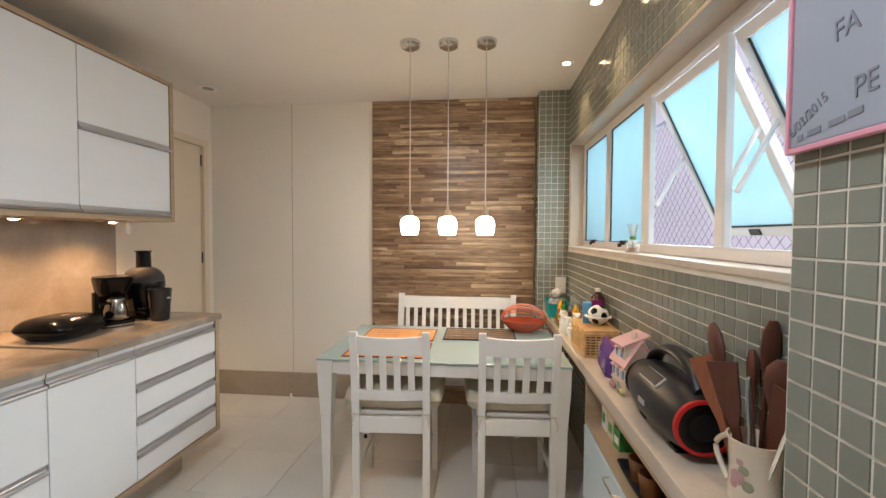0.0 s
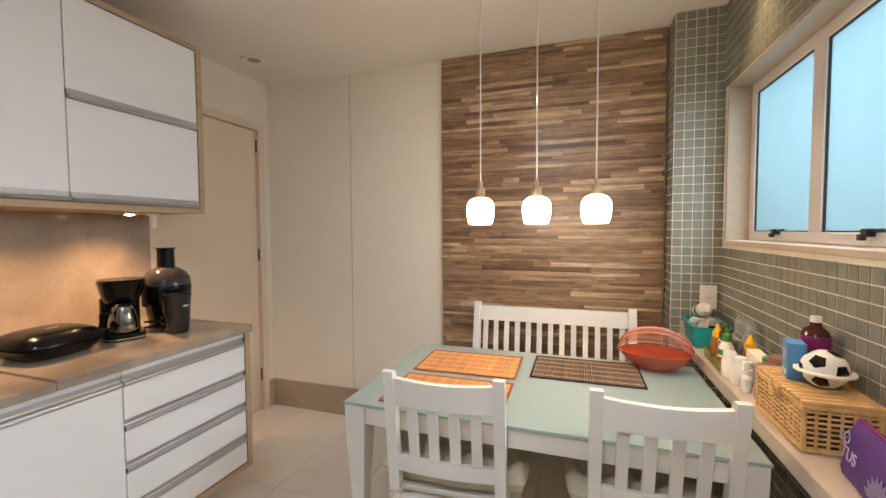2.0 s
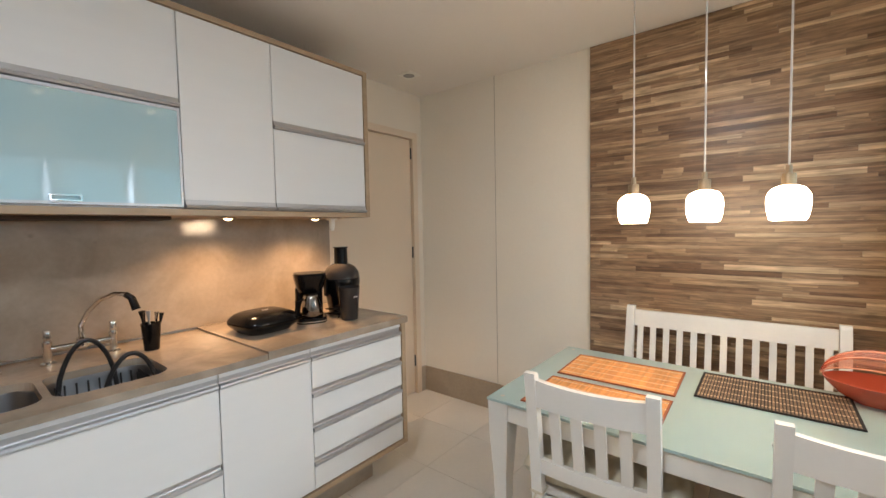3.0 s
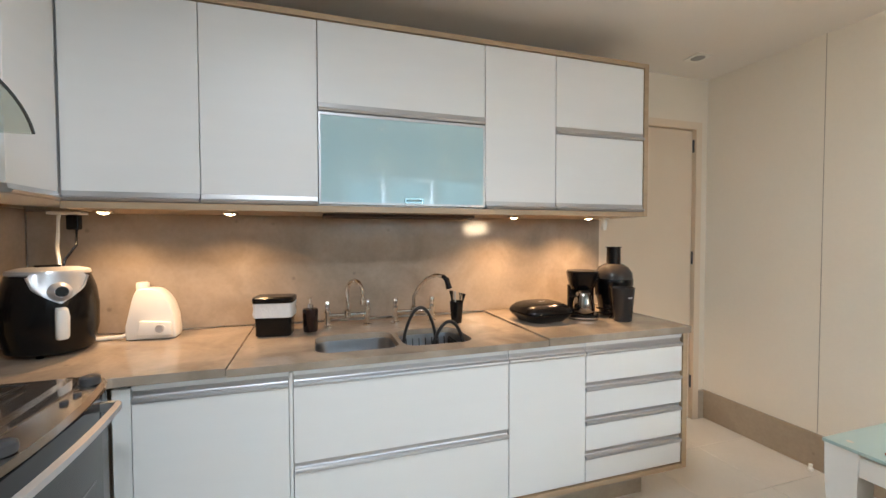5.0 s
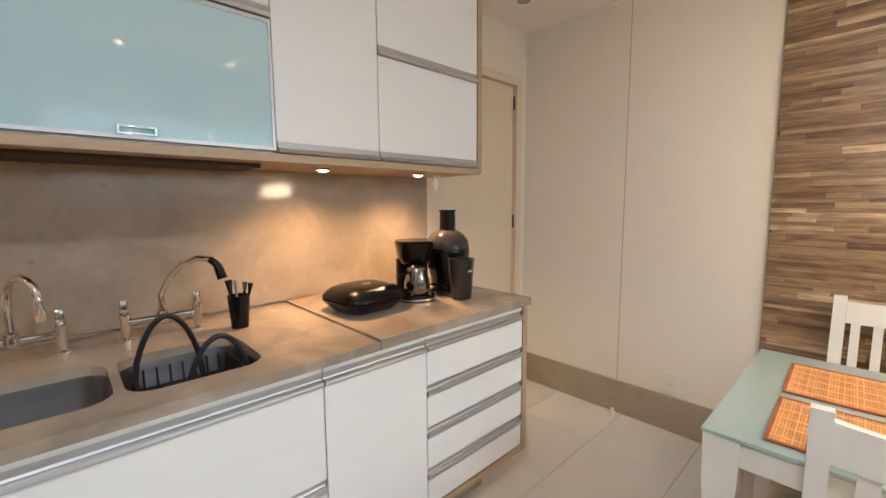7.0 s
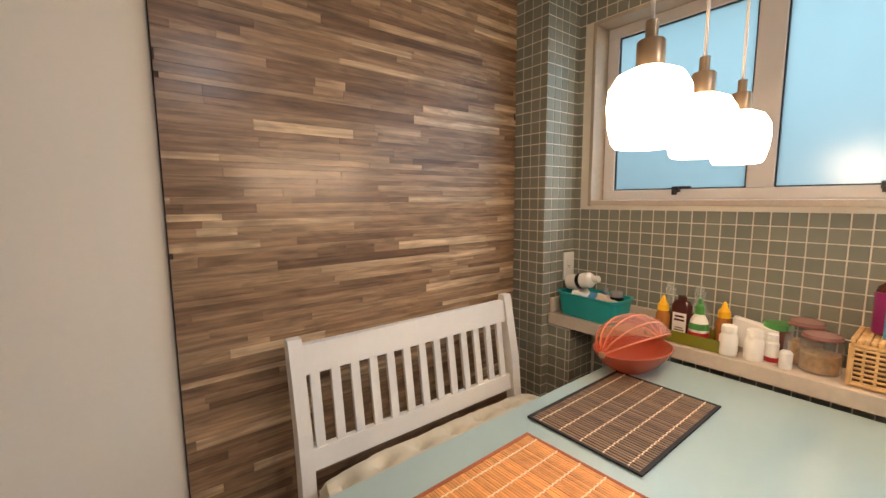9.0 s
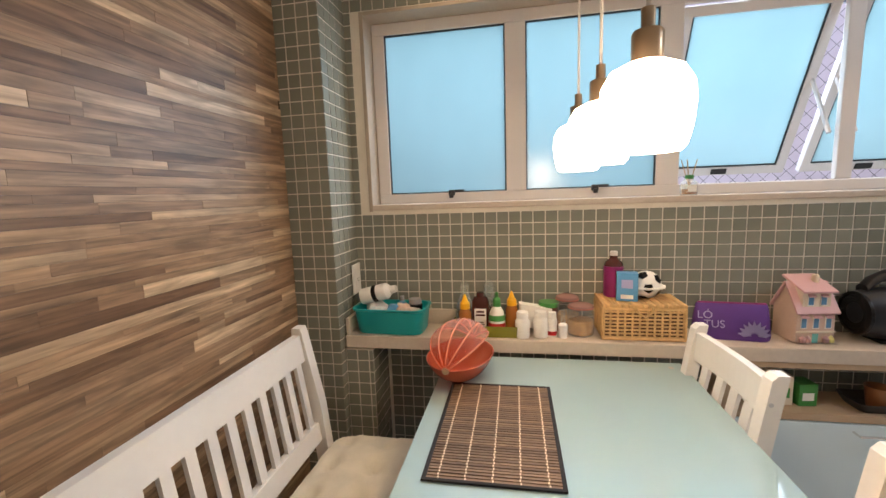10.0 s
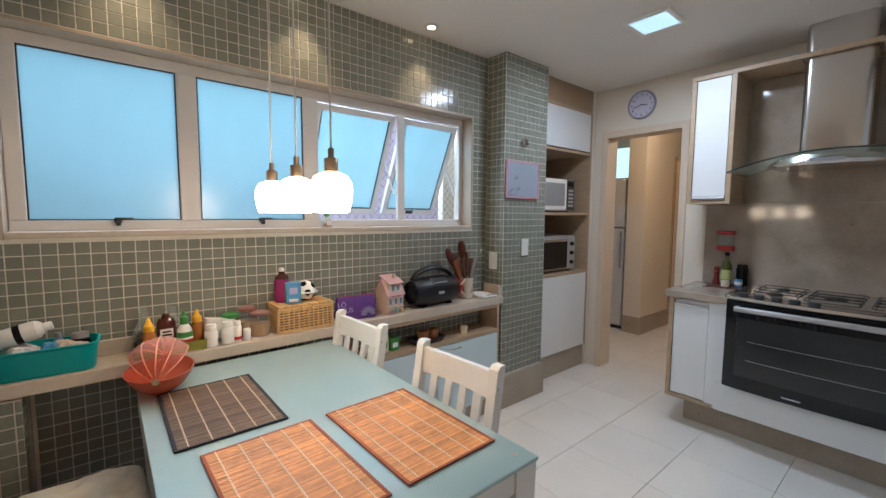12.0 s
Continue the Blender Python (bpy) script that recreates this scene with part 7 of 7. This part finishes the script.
for dx, dy, h, kind_ in SP:
    base = Vector((dx * 0.25, dy * 0.2, 0.015))
    d = Vector((dx * 1.5, dy * 1.5, h * 1.03)) - base
    m_ = Matrix.Translation(base) @ d.normalized().to_track_quat("Z", "X").to_matrix().to_4x4()
    L = d.length
    if kind_ == "spoon":
        own = loft([[(x * 1.0, y * 0.45, z) for x, y in [(w * math.cos(2 * math.pi * j / 10), w * math.sin(2 * math.pi * j / 10)) for j in range(10)]] for w, z in ((0.006, 0), (0.008, L * 0.62), (0.018, L * 0.72), (0.028, L * 0.83), (0.026, L * 0.93), (0.012, L))])
        mt = M_UTENSIL
    elif kind_ == "spatula":
        own = loft([[(-w, -0.003, z), (w, -0.003, z), (w, 0.003, z), (-w, 0.003, z)] for w, z in ((0.008, 0), (0.010, L * 0.5), (0.022, L * 0.66), (0.033, L))])
        mt = mat("red_wood_spatula", (0.24, 0.075, 0.03), 0.45, vary=0.2, scale=14, stretch=(6, 6, 1)) if dy > 0.05 else M_UTENSIL
    elif kind_ == "ladle":
        own = tube([(0, 0, 0), (0, 0, L * 0.9), (0, 0, L)], [0.004, 0.004, 0.012], 8)
        mt = M_CHROME
    else:
        own = loft([[(-w, -0.002, z), (w, -0.002, z), (w, 0.002, z), (-w, 0.002, z)] for w, z in ((0.008, 0), (0.011, L * 0.5), (0.012, L * 0.9), (0.006, L))])
        mt = M_GREY
    bmesh.ops.transform(own, matrix=m_, verts=own.verts[:])
    part("utensil", own, mt, uj, smooth=True)

sc_ = thing("kitchen_scale", "flat white digital kitchen scale lying on the shelf", "kitchen scale", pose(0.615, 2.715, Z))
part("body", bx(-0.075, -0.07, 0.003, 0.075, 0.07, 0.016, 0.005), M_PLASTIC, sc_)
part("platform", lathe([(0, 0.024), (0.055, 0.024), (0.06, 0.020), (0.058, 0.016), (0, 0.016)], 32, (0.012, 0.012, 0)), M_PLASTIC, sc_, smooth=True)
part("display", bx(-0.068, -0.055, 0.0161, -0.04, 0.02, 0.0175), M_GREY, sc_)
for fx, fy in ((-0.06, -0.055), (-0.06, 0.055), (0.06, -0.055), (0.06, 0.055)):
    part("foot", lathe([(0, 0), (0.008, 0), (0.008, 0.004), (0, 0.004)], 8, (fx, fy, 0)), M_BLACK, sc_)

# in the open niche of the low cabinet
ZN = 0.597
md = thing("muffin_mould", "dark baking mould with brown cups in the niche", "baking mould", pose(0.60, 3.21, ZN))
part("tray", loft([[(x, y, z) for x, y in rounded(-0.055 - e, -0.11 - e, 0.055 + e, 0.11 + e, 0.02, 4)] for e, z in ((-0.01, 0), (0.006, 0.03), (0.0, 0.03), (-0.014, 0.004))]), M_BLACKM, md, smooth=True)
for y in (-0.045, 0.035):
    part("cup", lathe([(0, 0.006), (0.027, 0.006), (0.036, 0.075), (0.033, 0.075), (0.025, 0.012), (0, 0.012)], 20, (-0.01, y, 0)), mat("brown_ceramic", (0.22, 0.085, 0.03), 0.35), md, smooth=True)
for k, (y, h, mt) in enumerate(((3.60, 0.11, M_PAPER), (3.52, 0.10, M_CERAMIC), (3.45, 0.075, M_GREEN))):
    t_ = thing("food_box", ("white and green printed food box", "cream printed food box", "small green printed food box")[k] + " in the niche", "food box", pose(0.61, y, ZN, 0, 0, 3 * k))
    part("box", bx(-0.03, -0.028, 0, 0.03, 0.028, h, 0.001), mt, t_)
    part("print", bx(-0.0306, -0.018, h * 0.25, -0.0302, 0.018, h * 0.6), M_GREEN if k < 2 else M_PAPER, t_)
small_bottle("small_cup", "small white ceramic cup in the niche", "cup", pose(0.60, 2.90, ZN), [(0, 0), (0.02, 0), (0.026, 0.045), (0.024, 0.045), (0.018, 0.005), (0, 0.005)], M_CERAMIC)

# fruit bowl with a folding cover
bo = thing("fruit_bowl", "coral plastic bowl with a half-open folding fan cover", "fruit bowl", pose(0.352, 4.562, TZ + 0.001, 0, 0, -10) @ Matrix.Diagonal((1.3, 0.95, 0.94, 1)))
R_ = 0.108
part("bowl", lathe([(0, 0.0), (0.045, 0.0), (0.05, 0.004), (0.082, 0.03), (0.101, 0.06), (R_, 0.078), (R_ - 0.004, 0.079), (0.096, 0.06), (0.076, 0.033), (0.04, 0.008), (0, 0.008)], 36), M_CORAL, bo, smooth=True)
segs = 8
bm = bmesh.new()
grid = []
for k in range(segs * 2 + 1):
    el = radians(35 + 110 * k / (segs * 2))
    row = []
    for j in range(17):
        az = math.pi * j / 16
        rr = R_ - 0.001 + (0.003 if k % 2 else 0)
        row.append(bm.verts.new((-rr * math.cos(az), rr * math.sin(az) * math.cos(el), 0.079 + rr * math.sin(az) * math.sin(el))))
    grid.append(row)
for a, b in zip(grid, grid[1:]):
    for j in range(16):
        bm.faces.new((a[j], a[j + 1], b[j + 1], b[j]))
bmesh.ops.remove_doubles(bm, verts=bm.verts[:], dist=0.0005)
bmesh.ops.solidify(bm, geom=bm.faces[:], thickness=0.0015)
cov = part("cover", bm, M_CORALC, bo, "pleated clear coral cover", smooth=True)
for k in range(0, segs + 1, 2):
    el = radians(35 + 110 * k / segs)
    part("rib", tube([(-R_ * math.cos(math.pi * j / 16), R_ * math.sin(math.pi * j / 16) * math.cos(el), 0.079 + R_ * math.sin(math.pi * j / 16) * math.sin(el)) for j in range(17)], 0.0026, 6), M_CORALR, cov)
for s in (-1, 1):
    own = lathe([(0, 0.006), (0.010, 0.005), (0.012, 0)], 14)
    bmesh.ops.transform(own, matrix=pose(s * R_, 0, 0.079, 0, 90 * s, 0), verts=own.verts[:])
    part("pivot", own, M_BRASS, bo)

# reed diffuser on the sill
df = thing("reed_diffuser", "small clear reed diffuser bottle with wooden sticks on the sill", "diffuser", pose(0.738, 3.775, 1.297))
part("bottle", lathe([(0, 0), (0.026, 0), (0.028, 0.004), (0.028, 0.045), (0.012, 0.058), (0.012, 0.07), (0.010, 0.07), (0.010, 0.056), (0.024, 0.044), (0.024, 0.005)], 20), M_CLEAR, df, smooth=True)
part("liquid", lathe([(0, 0.004), (0.023, 0.004), (0.023, 0.022), (0, 0.022)], 16), M_AMBER, df)
part("collar", lathe([(0.0125, 0.058), (0.014, 0.06), (0.014, 0.07), (0.0125, 0.072)], 16), M_GREEN, df)
part("label", bx(-0.0295, -0.014, 0.012, -0.0285, 0.014, 0.036), M_PAPER, df)
for k in range(5):
    a = 2 * math.pi * k / 5
    part("stick", tube([(-0.006 * math.cos(a), -0.006 * math.sin(a), 0.01), (0.022 * math.cos(a), 0.028 * math.sin(a), 0.125)], 0.0015, 5), M_WOODBLOCK, df)

# ---- wall things ----


def plate_thing(name, label, m, double=False):
    """A cover plate in the xz plane, facing -y."""
    t_ = thing(name, label, "socket" if "socket" in name else "switch", m)
    part("plate", bx(-0.038, -0.007, -0.06, 0.038, 0, 0.06, 0.003), M_PLASTIC, t_)
    part("insert", bx(-0.018, -0.010, -0.03, 0.018, -0.0071, 0.03, 0.002), M_PLASTIC, t_)
    if "socket" in name:
        for dx, dz in ((-0.008, 0), (0.008, 0), (0, -0.008)):
            part("pin_hole", bx(dx - 0.002, -0.0104, dz - 0.002, dx + 0.002, -0.0101, dz + 0.002), M_BLACK, t_)
    return t_


plate_thing("wall_socket", "white wall socket plate low on the cream wall", pose(-1.197, 5.2095, 0.28))
plate_thing("wall_socket", "white wall socket plate on the tiled corner pier", pose(0.665, 5.029, 1.005))
plate_thing("light_switch", "white switch plate on the tiled pillar", pose(0.63, 2.5975, 1.05, 0, 0, 180))
plate_thing("light_switch", "white switch plate beside the whiteboard pillar edge", pose(0.5435, 2.37, 1.14, 0, 0, -90))
cl = thing("wall_clock", "round white wall clock with a dark rim and black pointers", "clock", pose(0.252, YB + 0.0005, 2.268))


def front(own, m=Matrix()):
    bmesh.ops.transform(own, matrix=m @ pose(0, 0, 0, -90, 0, 0), verts=own.verts[:])
    return own


part("rim", front(lathe([(0.100, 0.0), (0.112, 0.0), (0.114, 0.012), (0.108, 0.022), (0.100, 0.02)], 40)), mat("lilac_grey_rim", (0.30, 0.29, 0.36), 0.3), cl, smooth=True)
part("face", front(lathe([(0, 0.010), (0.101, 0.010), (0.101, 0.001), (0, 0.001)], 40)), mat("clock_face", (0.62, 0.60, 0.70), 0.5, vary=0.02), cl)
for k in range(12):
    a = radians(30 * k)
    lettering(str(12 if k == 0 else k), 0.026, M_INK, cl, Matrix.Translation((-0.080 * math.sin(a), 0.0108, 0.080 * math.cos(a))) @ pose(0, 0, 0, 90, 0, 180) @ Matrix.Translation((-0.008 if 0 < k < 10 else -0.014, -0.009, 0)), "numeral")
for a, L, w in ((100, 0.045, 0.004), (255, 0.07, 0.003)):
    own = bx(-w, 0.011, -0.012, w, 0.0125 + w * 0.2, L)
    bmesh.ops.transform(own, matrix=pose(0, 0, 0, 0, -a, 0), verts=own.verts[:])
    part("hand_long" if L > 0.05 else "hand_short", own, M_INK, cl)
wbd = thing("whiteboard", "small whiteboard with pink edge and scribbled marker writing", "whiteboard", pose(0.5435, 2.409, 1.613))
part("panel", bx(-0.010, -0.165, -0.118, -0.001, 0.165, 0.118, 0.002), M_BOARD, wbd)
bm = bx(-0.013, -0.172, -0.126, -0.001, -0.1655, 0.126, 0.001)
bx(-0.013, 0.1655, -0.126, -0.001, 0.172, 0.126, 0.001, bm=bm)
bx(-0.013, -0.1655, -0.126, -0.001, 0.1655, -0.1185, 0.001, bm=bm)
bx(-0.013, -0.1655, 0.1185, -0.001, 0.1655, 0.126, 0.001, bm=bm)
part("edge", bm, M_PINKFR, wbd, "pink plastic edge")
face_w = Matrix(((0, 0, -1, -0.0108), (-1, 0, 0, 0), (0, 1, 0, 0), (0, 0, 0, 1)))
M_FADED = mat("faded_marker_ink", (0.19, 0.20, 0.24), 0.6)
for text, u, v, size, turn, ink in (("FA", -0.094, 0.0, 0.038, 6, M_FADED), ("PE", -0.064, -0.079, 0.038, 4, M_FADED), ("6/03/2015", -0.162, -0.104, 0.021, 31, M_FADED)):
    lettering(text, size, ink, wbd, face_w @ pose(u, v, 0, 0, 0, turn) @ Matrix.Diagonal((0.86, 1, 1, 1)), "lettering")
for u, v, w in ((-0.150, -0.111, 0.010), (-0.132, -0.108, 0.022), (-0.098, -0.104, 0.024), (-0.070, -0.100, 0.020)):
    own = bx(0, 0, 0, w, 0.008, 0.0006)
    bmesh.ops.transform(own, matrix=face_w @ pose(u, v, 0, 0, 0, 5), verts=own.verts[:])
    part("scribble", own, M_FADED, wbd)
hk = thing("wall_hook", "round chrome hook fixed to the tiled pillar", "hook", pose(0.5435, 2.40, 1.876))
own = lathe([(0, 0.02), (0.02, 0.02), (0.03, 0.012), (0.032, 0.0), (0, 0)], 24)
bmesh.ops.transform(own, matrix=pose(0, 0, 0, 0, -90, 0), verts=own.verts[:])
part("rosette", own, M_CHROME, hk, smooth=True)
part("hook", tube([(-0.018, 0, 0), (-0.04, 0, -0.004), (-0.045, 0, -0.03), (-0.03, 0, -0.04)], 0.005, 8), M_CHROME, hk, smooth=True)
ds = thing("door_stop", "small white door stop on the floor by the skirting", "door stop", pose(-1.50, 5.16, 0.001))
part("body", lathe([(0, 0), (0.014, 0), (0.014, 0.012), (0.009, 0.018), (0.010, 0.035), (0, 0.036)], 16), M_PLASTIC, ds, smooth=True)

# fridge in the service area
fr = thing("fridge", "tall silver fridge-freezer in the service area", "fridge", pose(1.0, -0.70, 0))
part("body", bx(0, 0, 0.03, 0.62, 0.62, 1.82, 0.008), M_FRIDGE, fr)
part("fridge_door", bx(0.002, 0.622, 0.06, 0.618, 0.68, 1.22, 0.01), M_FRIDGE, fr)
part("freezer_door", bx(0.002, 0.622, 1.235, 0.618, 0.68, 1.815, 0.01), M_FRIDGE, fr)
part("handle", bx(0.02, 0.681, 0.75, 0.04, 0.71, 1.19, 0.006), M_GREY, fr)
for fx in (0.05, 0.57):
    part("foot", lathe([(0, 0), (0.02, 0), (0.02, 0.031), (0, 0.031)], 10, (fx, 0.05, 0)), M_BLACK, fr)
    part("foot", lathe([(0, 0), (0.02, 0), (0.02, 0.031), (0, 0.031)], 10, (fx, 0.57, 0)), M_BLACK, fr)
w2 = thing("window_2", "small frosted service window glowing with daylight", "window", kind="structure")
part("pane", bx(1.0, -0.895, 1.78, 1.8, -0.885, 2.3), mat("daylit_frosted_pane", (0.5, 0.7, 0.75), 0.3, emit=(0.55, 0.85, 0.9), strength=1.3), w2)
bm = bx(0.975, -0.898, 1.75, 1.0, -0.87, 2.33)
bx(1.8, -0.898, 1.75, 1.825, -0.87, 2.33, bm=bm)
bx(1.0, -0.898, 1.755, 1.8, -0.87, 1.78, bm=bm)
bx(1.0, -0.898, 2.3, 1.8, -0.87, 2.325, bm=bm)
part("window_frame", bm, M_FRAME, w2)

# ---- pieces: mosaic tiles, wood strips, floor tiles ----
PITCH, TS, Z0 = 0.0456, 0.0418, -0.0188


def tile_mesh(name, material):
    h, i = TS / 2, 0.0008
    v = [(-h, -h, 0), (h, -h, 0), (h, h, 0), (-h, h, 0), (-h + i, -h + i, 0.0016), (h - i, -h + i, 0.0016), (h - i, h - i, 0.0016), (-h + i, h - i, 0.0016)]
    f = [(4, 5, 6, 7), (0, 1, 5, 4), (1, 2, 6, 5), (2, 3, 7, 6), (3, 0, 4, 7)]
    me = bpy.data.meshes.new(name)
    me.from_pydata(v, [], f)
    me.materials.append(material)
    return me


def tile_field(owner, origin, u, v, nu, nv, skip=lambda a, b: False, near=lambda a, b: False, cut_u=None, cut_v=None):
    """Lays tiles on a plane: origin is its corner, u and v its directions; the near ones are pieces of their own."""
    origin, u, v = Vector(origin), Vector(u), Vector(v)
    w = u.cross(v)
    me1 = tile_mesh("tile", M_TILE_P)
    verts, faces = [], []
    basis = Matrix((u, v, w)).transposed().to_4x4()
    rnd_ = random.Random(3)
    for a in range(nu):
        for b in range(nv):
            ca, cb = (a + 0.5) * PITCH, (b + 0.5) * PITCH
            if skip(ca, cb):
                continue
            if near(ca, cb):
                o = new("tile", me1)
                o.parent = owner
                o.matrix_basis = Matrix.Translation(origin + u * ca + v * cb + w * rnd_.uniform(0, 0.0006)) @ basis @ pose(0, 0, 0, rnd_.uniform(-0.5, 0.5), rnd_.uniform(-0.5, 0.5), 0)
                continue
            h0a = h1a = h0b = h1b = TS / 2
            if cut_u:
                h1a = min(TS / 2, cut_u - ca)
            if cut_v:
                h1b = min(TS / 2, cut_v - cb)
            if h1a < 0.004 - TS / 2 or h1b < 0.004 - TS / 2:
                continue
            i, n0 = 0.0008, len(verts)
            lift = rnd_.uniform(0, 0.0006)
            t1, t2 = rnd_.uniform(-0.0002, 0.0002), rnd_.uniform(-0.0002, 0.0002)
            for (p, q, r) in ((-h0a, -h0b, 0), (h1a, -h0b, 0), (h1a, h1b, 0), (-h0a, h1b, 0), (-h0a + i, -h0b + i, 0.0016 + lift - t1 - t2), (h1a - i, -h0b + i, 0.0016 + lift + t1 - t2), (h1a - i, h1b - i, 0.0016 + lift + t1 + t2), (-h0a + i, h1b - i, 0.0016 + lift - t1 + t2)):
                verts.append(origin + u * (ca + p) + v * (cb + q) + w * r)
            for f in ((4, 5, 6, 7), (0, 1, 5, 4), (1, 2, 6, 5), (2, 3, 7, 6), (3, 0, 4, 7)):
                faces.append(tuple(n0 + k for k in f))
    if verts:
        me = bpy.data.meshes.new("tile_rest")
        me.from_pydata([tuple(p) for p in verts], [], faces)
        me.materials.append(M_TILE)
        o = new("tile_rest", me)
        o.parent = owner
        o["kind"] = "stuff"


def in_window(a, b):
    y, z = 5.0518 - a, b + Z0
    return (2.728 - 0.02 < y < 4.972 + 0.02 and 1.270 - 0.012 < z < 2.032 + 0.02) or (y < 2.605) or (0.762 < z < 0.815) or (z < 0.76 and y > 4.93)


def near_shelf(a, b):
    y, z = 5.0518 - a, b + Z0
    return 3.53 < y < 4.99 and 0.82 < z < 1.24


# window wall (facing -x): u runs along -y
tile_field(wall_east, (XR, 5.0518, Z0), (0, -1, 0), (0, 0, 1), 54, 55, in_window, near_shelf, cut_v=2.446 - Z0)
# corner pier: side facing -x, front facing -y, low block
tile_field(pier_corner, (0.497, 5.206, Z0), (0, -1, 0), (0, 0, 1), 4, 55, near=lambda a, b: a < 0.13 and 0.8 < b < 2.3, cut_u=0.172, cut_v=2.446 - Z0)
tile_field(pier_corner, (0.499, 5.036, Z0), (1, 0, 0), (0, 0, 1), 5, 55, lambda a, b: b < 0.834 and a > 0.043, lambda a, b: a < 0.18 and 0.85 < b < 2.3, cut_u=0.215, cut_v=2.446 - Z0)
tile_field(pier_corner, (0.54, 5.034, Z0), (0, -1, 0), (0, 0, 1), 3, 17, cut_u=0.108, cut_v=0.752 - Z0)
tile_field(pier_corner, (0.542, 4.926, Z0), (1, 0, 0), (0, 0, 1), 4, 17, cut_u=0.17, cut_v=0.752 - Z0)
# pillar: face to -x and face to +y
tile_field(pillar, (0.551, 2.588, 0.0155), (0, -1, 0), (0, 0, 1), 11, 54, lambda a, b: b < 0.225, lambda a, b: 0.8 < b < 2.1 and a < 0.43, cut_u=0.456, cut_v=2.430)
tile_field(pillar, (0.714, 2.590, 0.0155), (-1, 0, 0), (0, 0, 1), 4, 54, lambda a, b: b < 0.235 or 0.745 < b < 0.878, cut_u=0.161, cut_v=2.430)

# wood strip cladding on the end wall
cladding = thing("wood_cladding", "wall panel of glued acacia strips in mixed brown tones", "wall cladding")
WX0, WX1 = -0.812, 0.488
part("backing", bx(WX0, 5.196, 0.003, WX1, 5.224, CEIL - 0.002), M_DARKGAP, cladding)
rnd = random.Random(11)
strips = []
z, row = 0.004, 0
while z < CEIL - 0.006:
    h = rnd.choice((0.0155, 0.019, 0.023, 0.026, 0.029))
    h = min(h, CEIL - 0.004 - z)
    x = WX0 - rnd.uniform(0, 0.25)
    while x < WX1:
        L = rnd.choice((0.10, 0.2, 0.3, 0.4, 0.52, 0.7)) * rnd.uniform(0.8, 1.15)
        a, b = max(x, WX0), min(x + L, WX1)
        if b - a > 0.012:
            strips.append((a, b, z, z + h, rnd.uniform(0.0, 0.0005)))
        x += L
    z += h
strips.sort(key=lambda s: abs((s[2] + s[3]) / 2 - 1.28))
me_cache = {}
rest_v, rest_f = [], []
for k, (a, b, z0, z1, dep) in enumerate(strips):
    g = 0.0001
    yf = 5.194 - dep
    x0, x1, y0, y1, c0, c1 = a + g, b - g, 5.196, yf, z0 + g, z1 - g
    i = 0.0002
    v = [(x0, y0, c0), (x1, y0, c0), (x1, y0, c1), (x0, y0, c1), (x0 + i, y1, c0 + i), (x1 - i, y1, c0 + i), (x1 - i, y1, c1 - i), (x0 + i, y1, c1 - i)]
    f = [(4, 5, 6, 7), (0, 1, 5, 4), (1, 2, 6, 5), (2, 3, 7, 6), (3, 0, 4, 7)]
    if k < 300:
        me = bpy.data.meshes.new("wood_strip")
        me.from_pydata(v, [], f)
        me.materials.append(M_STRIP_P)
        o = new("wood_strip", me)
        o.parent = cladding
    else:
        n0 = len(rest_v)
        rest_v += v
        rest_f += [tuple(n0 + j for j in q) for q in f]
me = bpy.data.meshes.new("wood_strip_rest")
me.from_pydata(rest_v, [], rest_f)
me.materials.append(M_STRIP)
o = new("wood_strip_rest", me)
o.parent = cladding
o["kind"] = "stuff"

# floor tiles
FT = 0.435
me = bx(-FT / 2 + 0.0012, -FT / 2 + 0.0012, -0.006, FT / 2 - 0.0012, FT / 2 - 0.0012, 0.0, 0.0008, seg=1)
fm = bpy.data.meshes.new("floor_tile")
me.to_mesh(fm)
me.free()
fm.materials.append(M_FLOOR)
for j in range(-16, 3):
    yc = 4.785 + FT * (j + 0.5)
    if yc - FT / 2 < -2.2 or yc > 5.4:
        continue
    for i in range(-3, 8):
        xc = -1.46 + FT * (i + 0.5) + (0.11 if yc < 3.9 else 0.0)
        if xc < -2.5 or xc > 2.1:
            continue
        o = new("floor_tile", fm)
        o.parent = floor
        o.matrix_basis = pose(xc, yc, 0, 0, 0, 90 * ((i * 7 + j * 3) % 4))
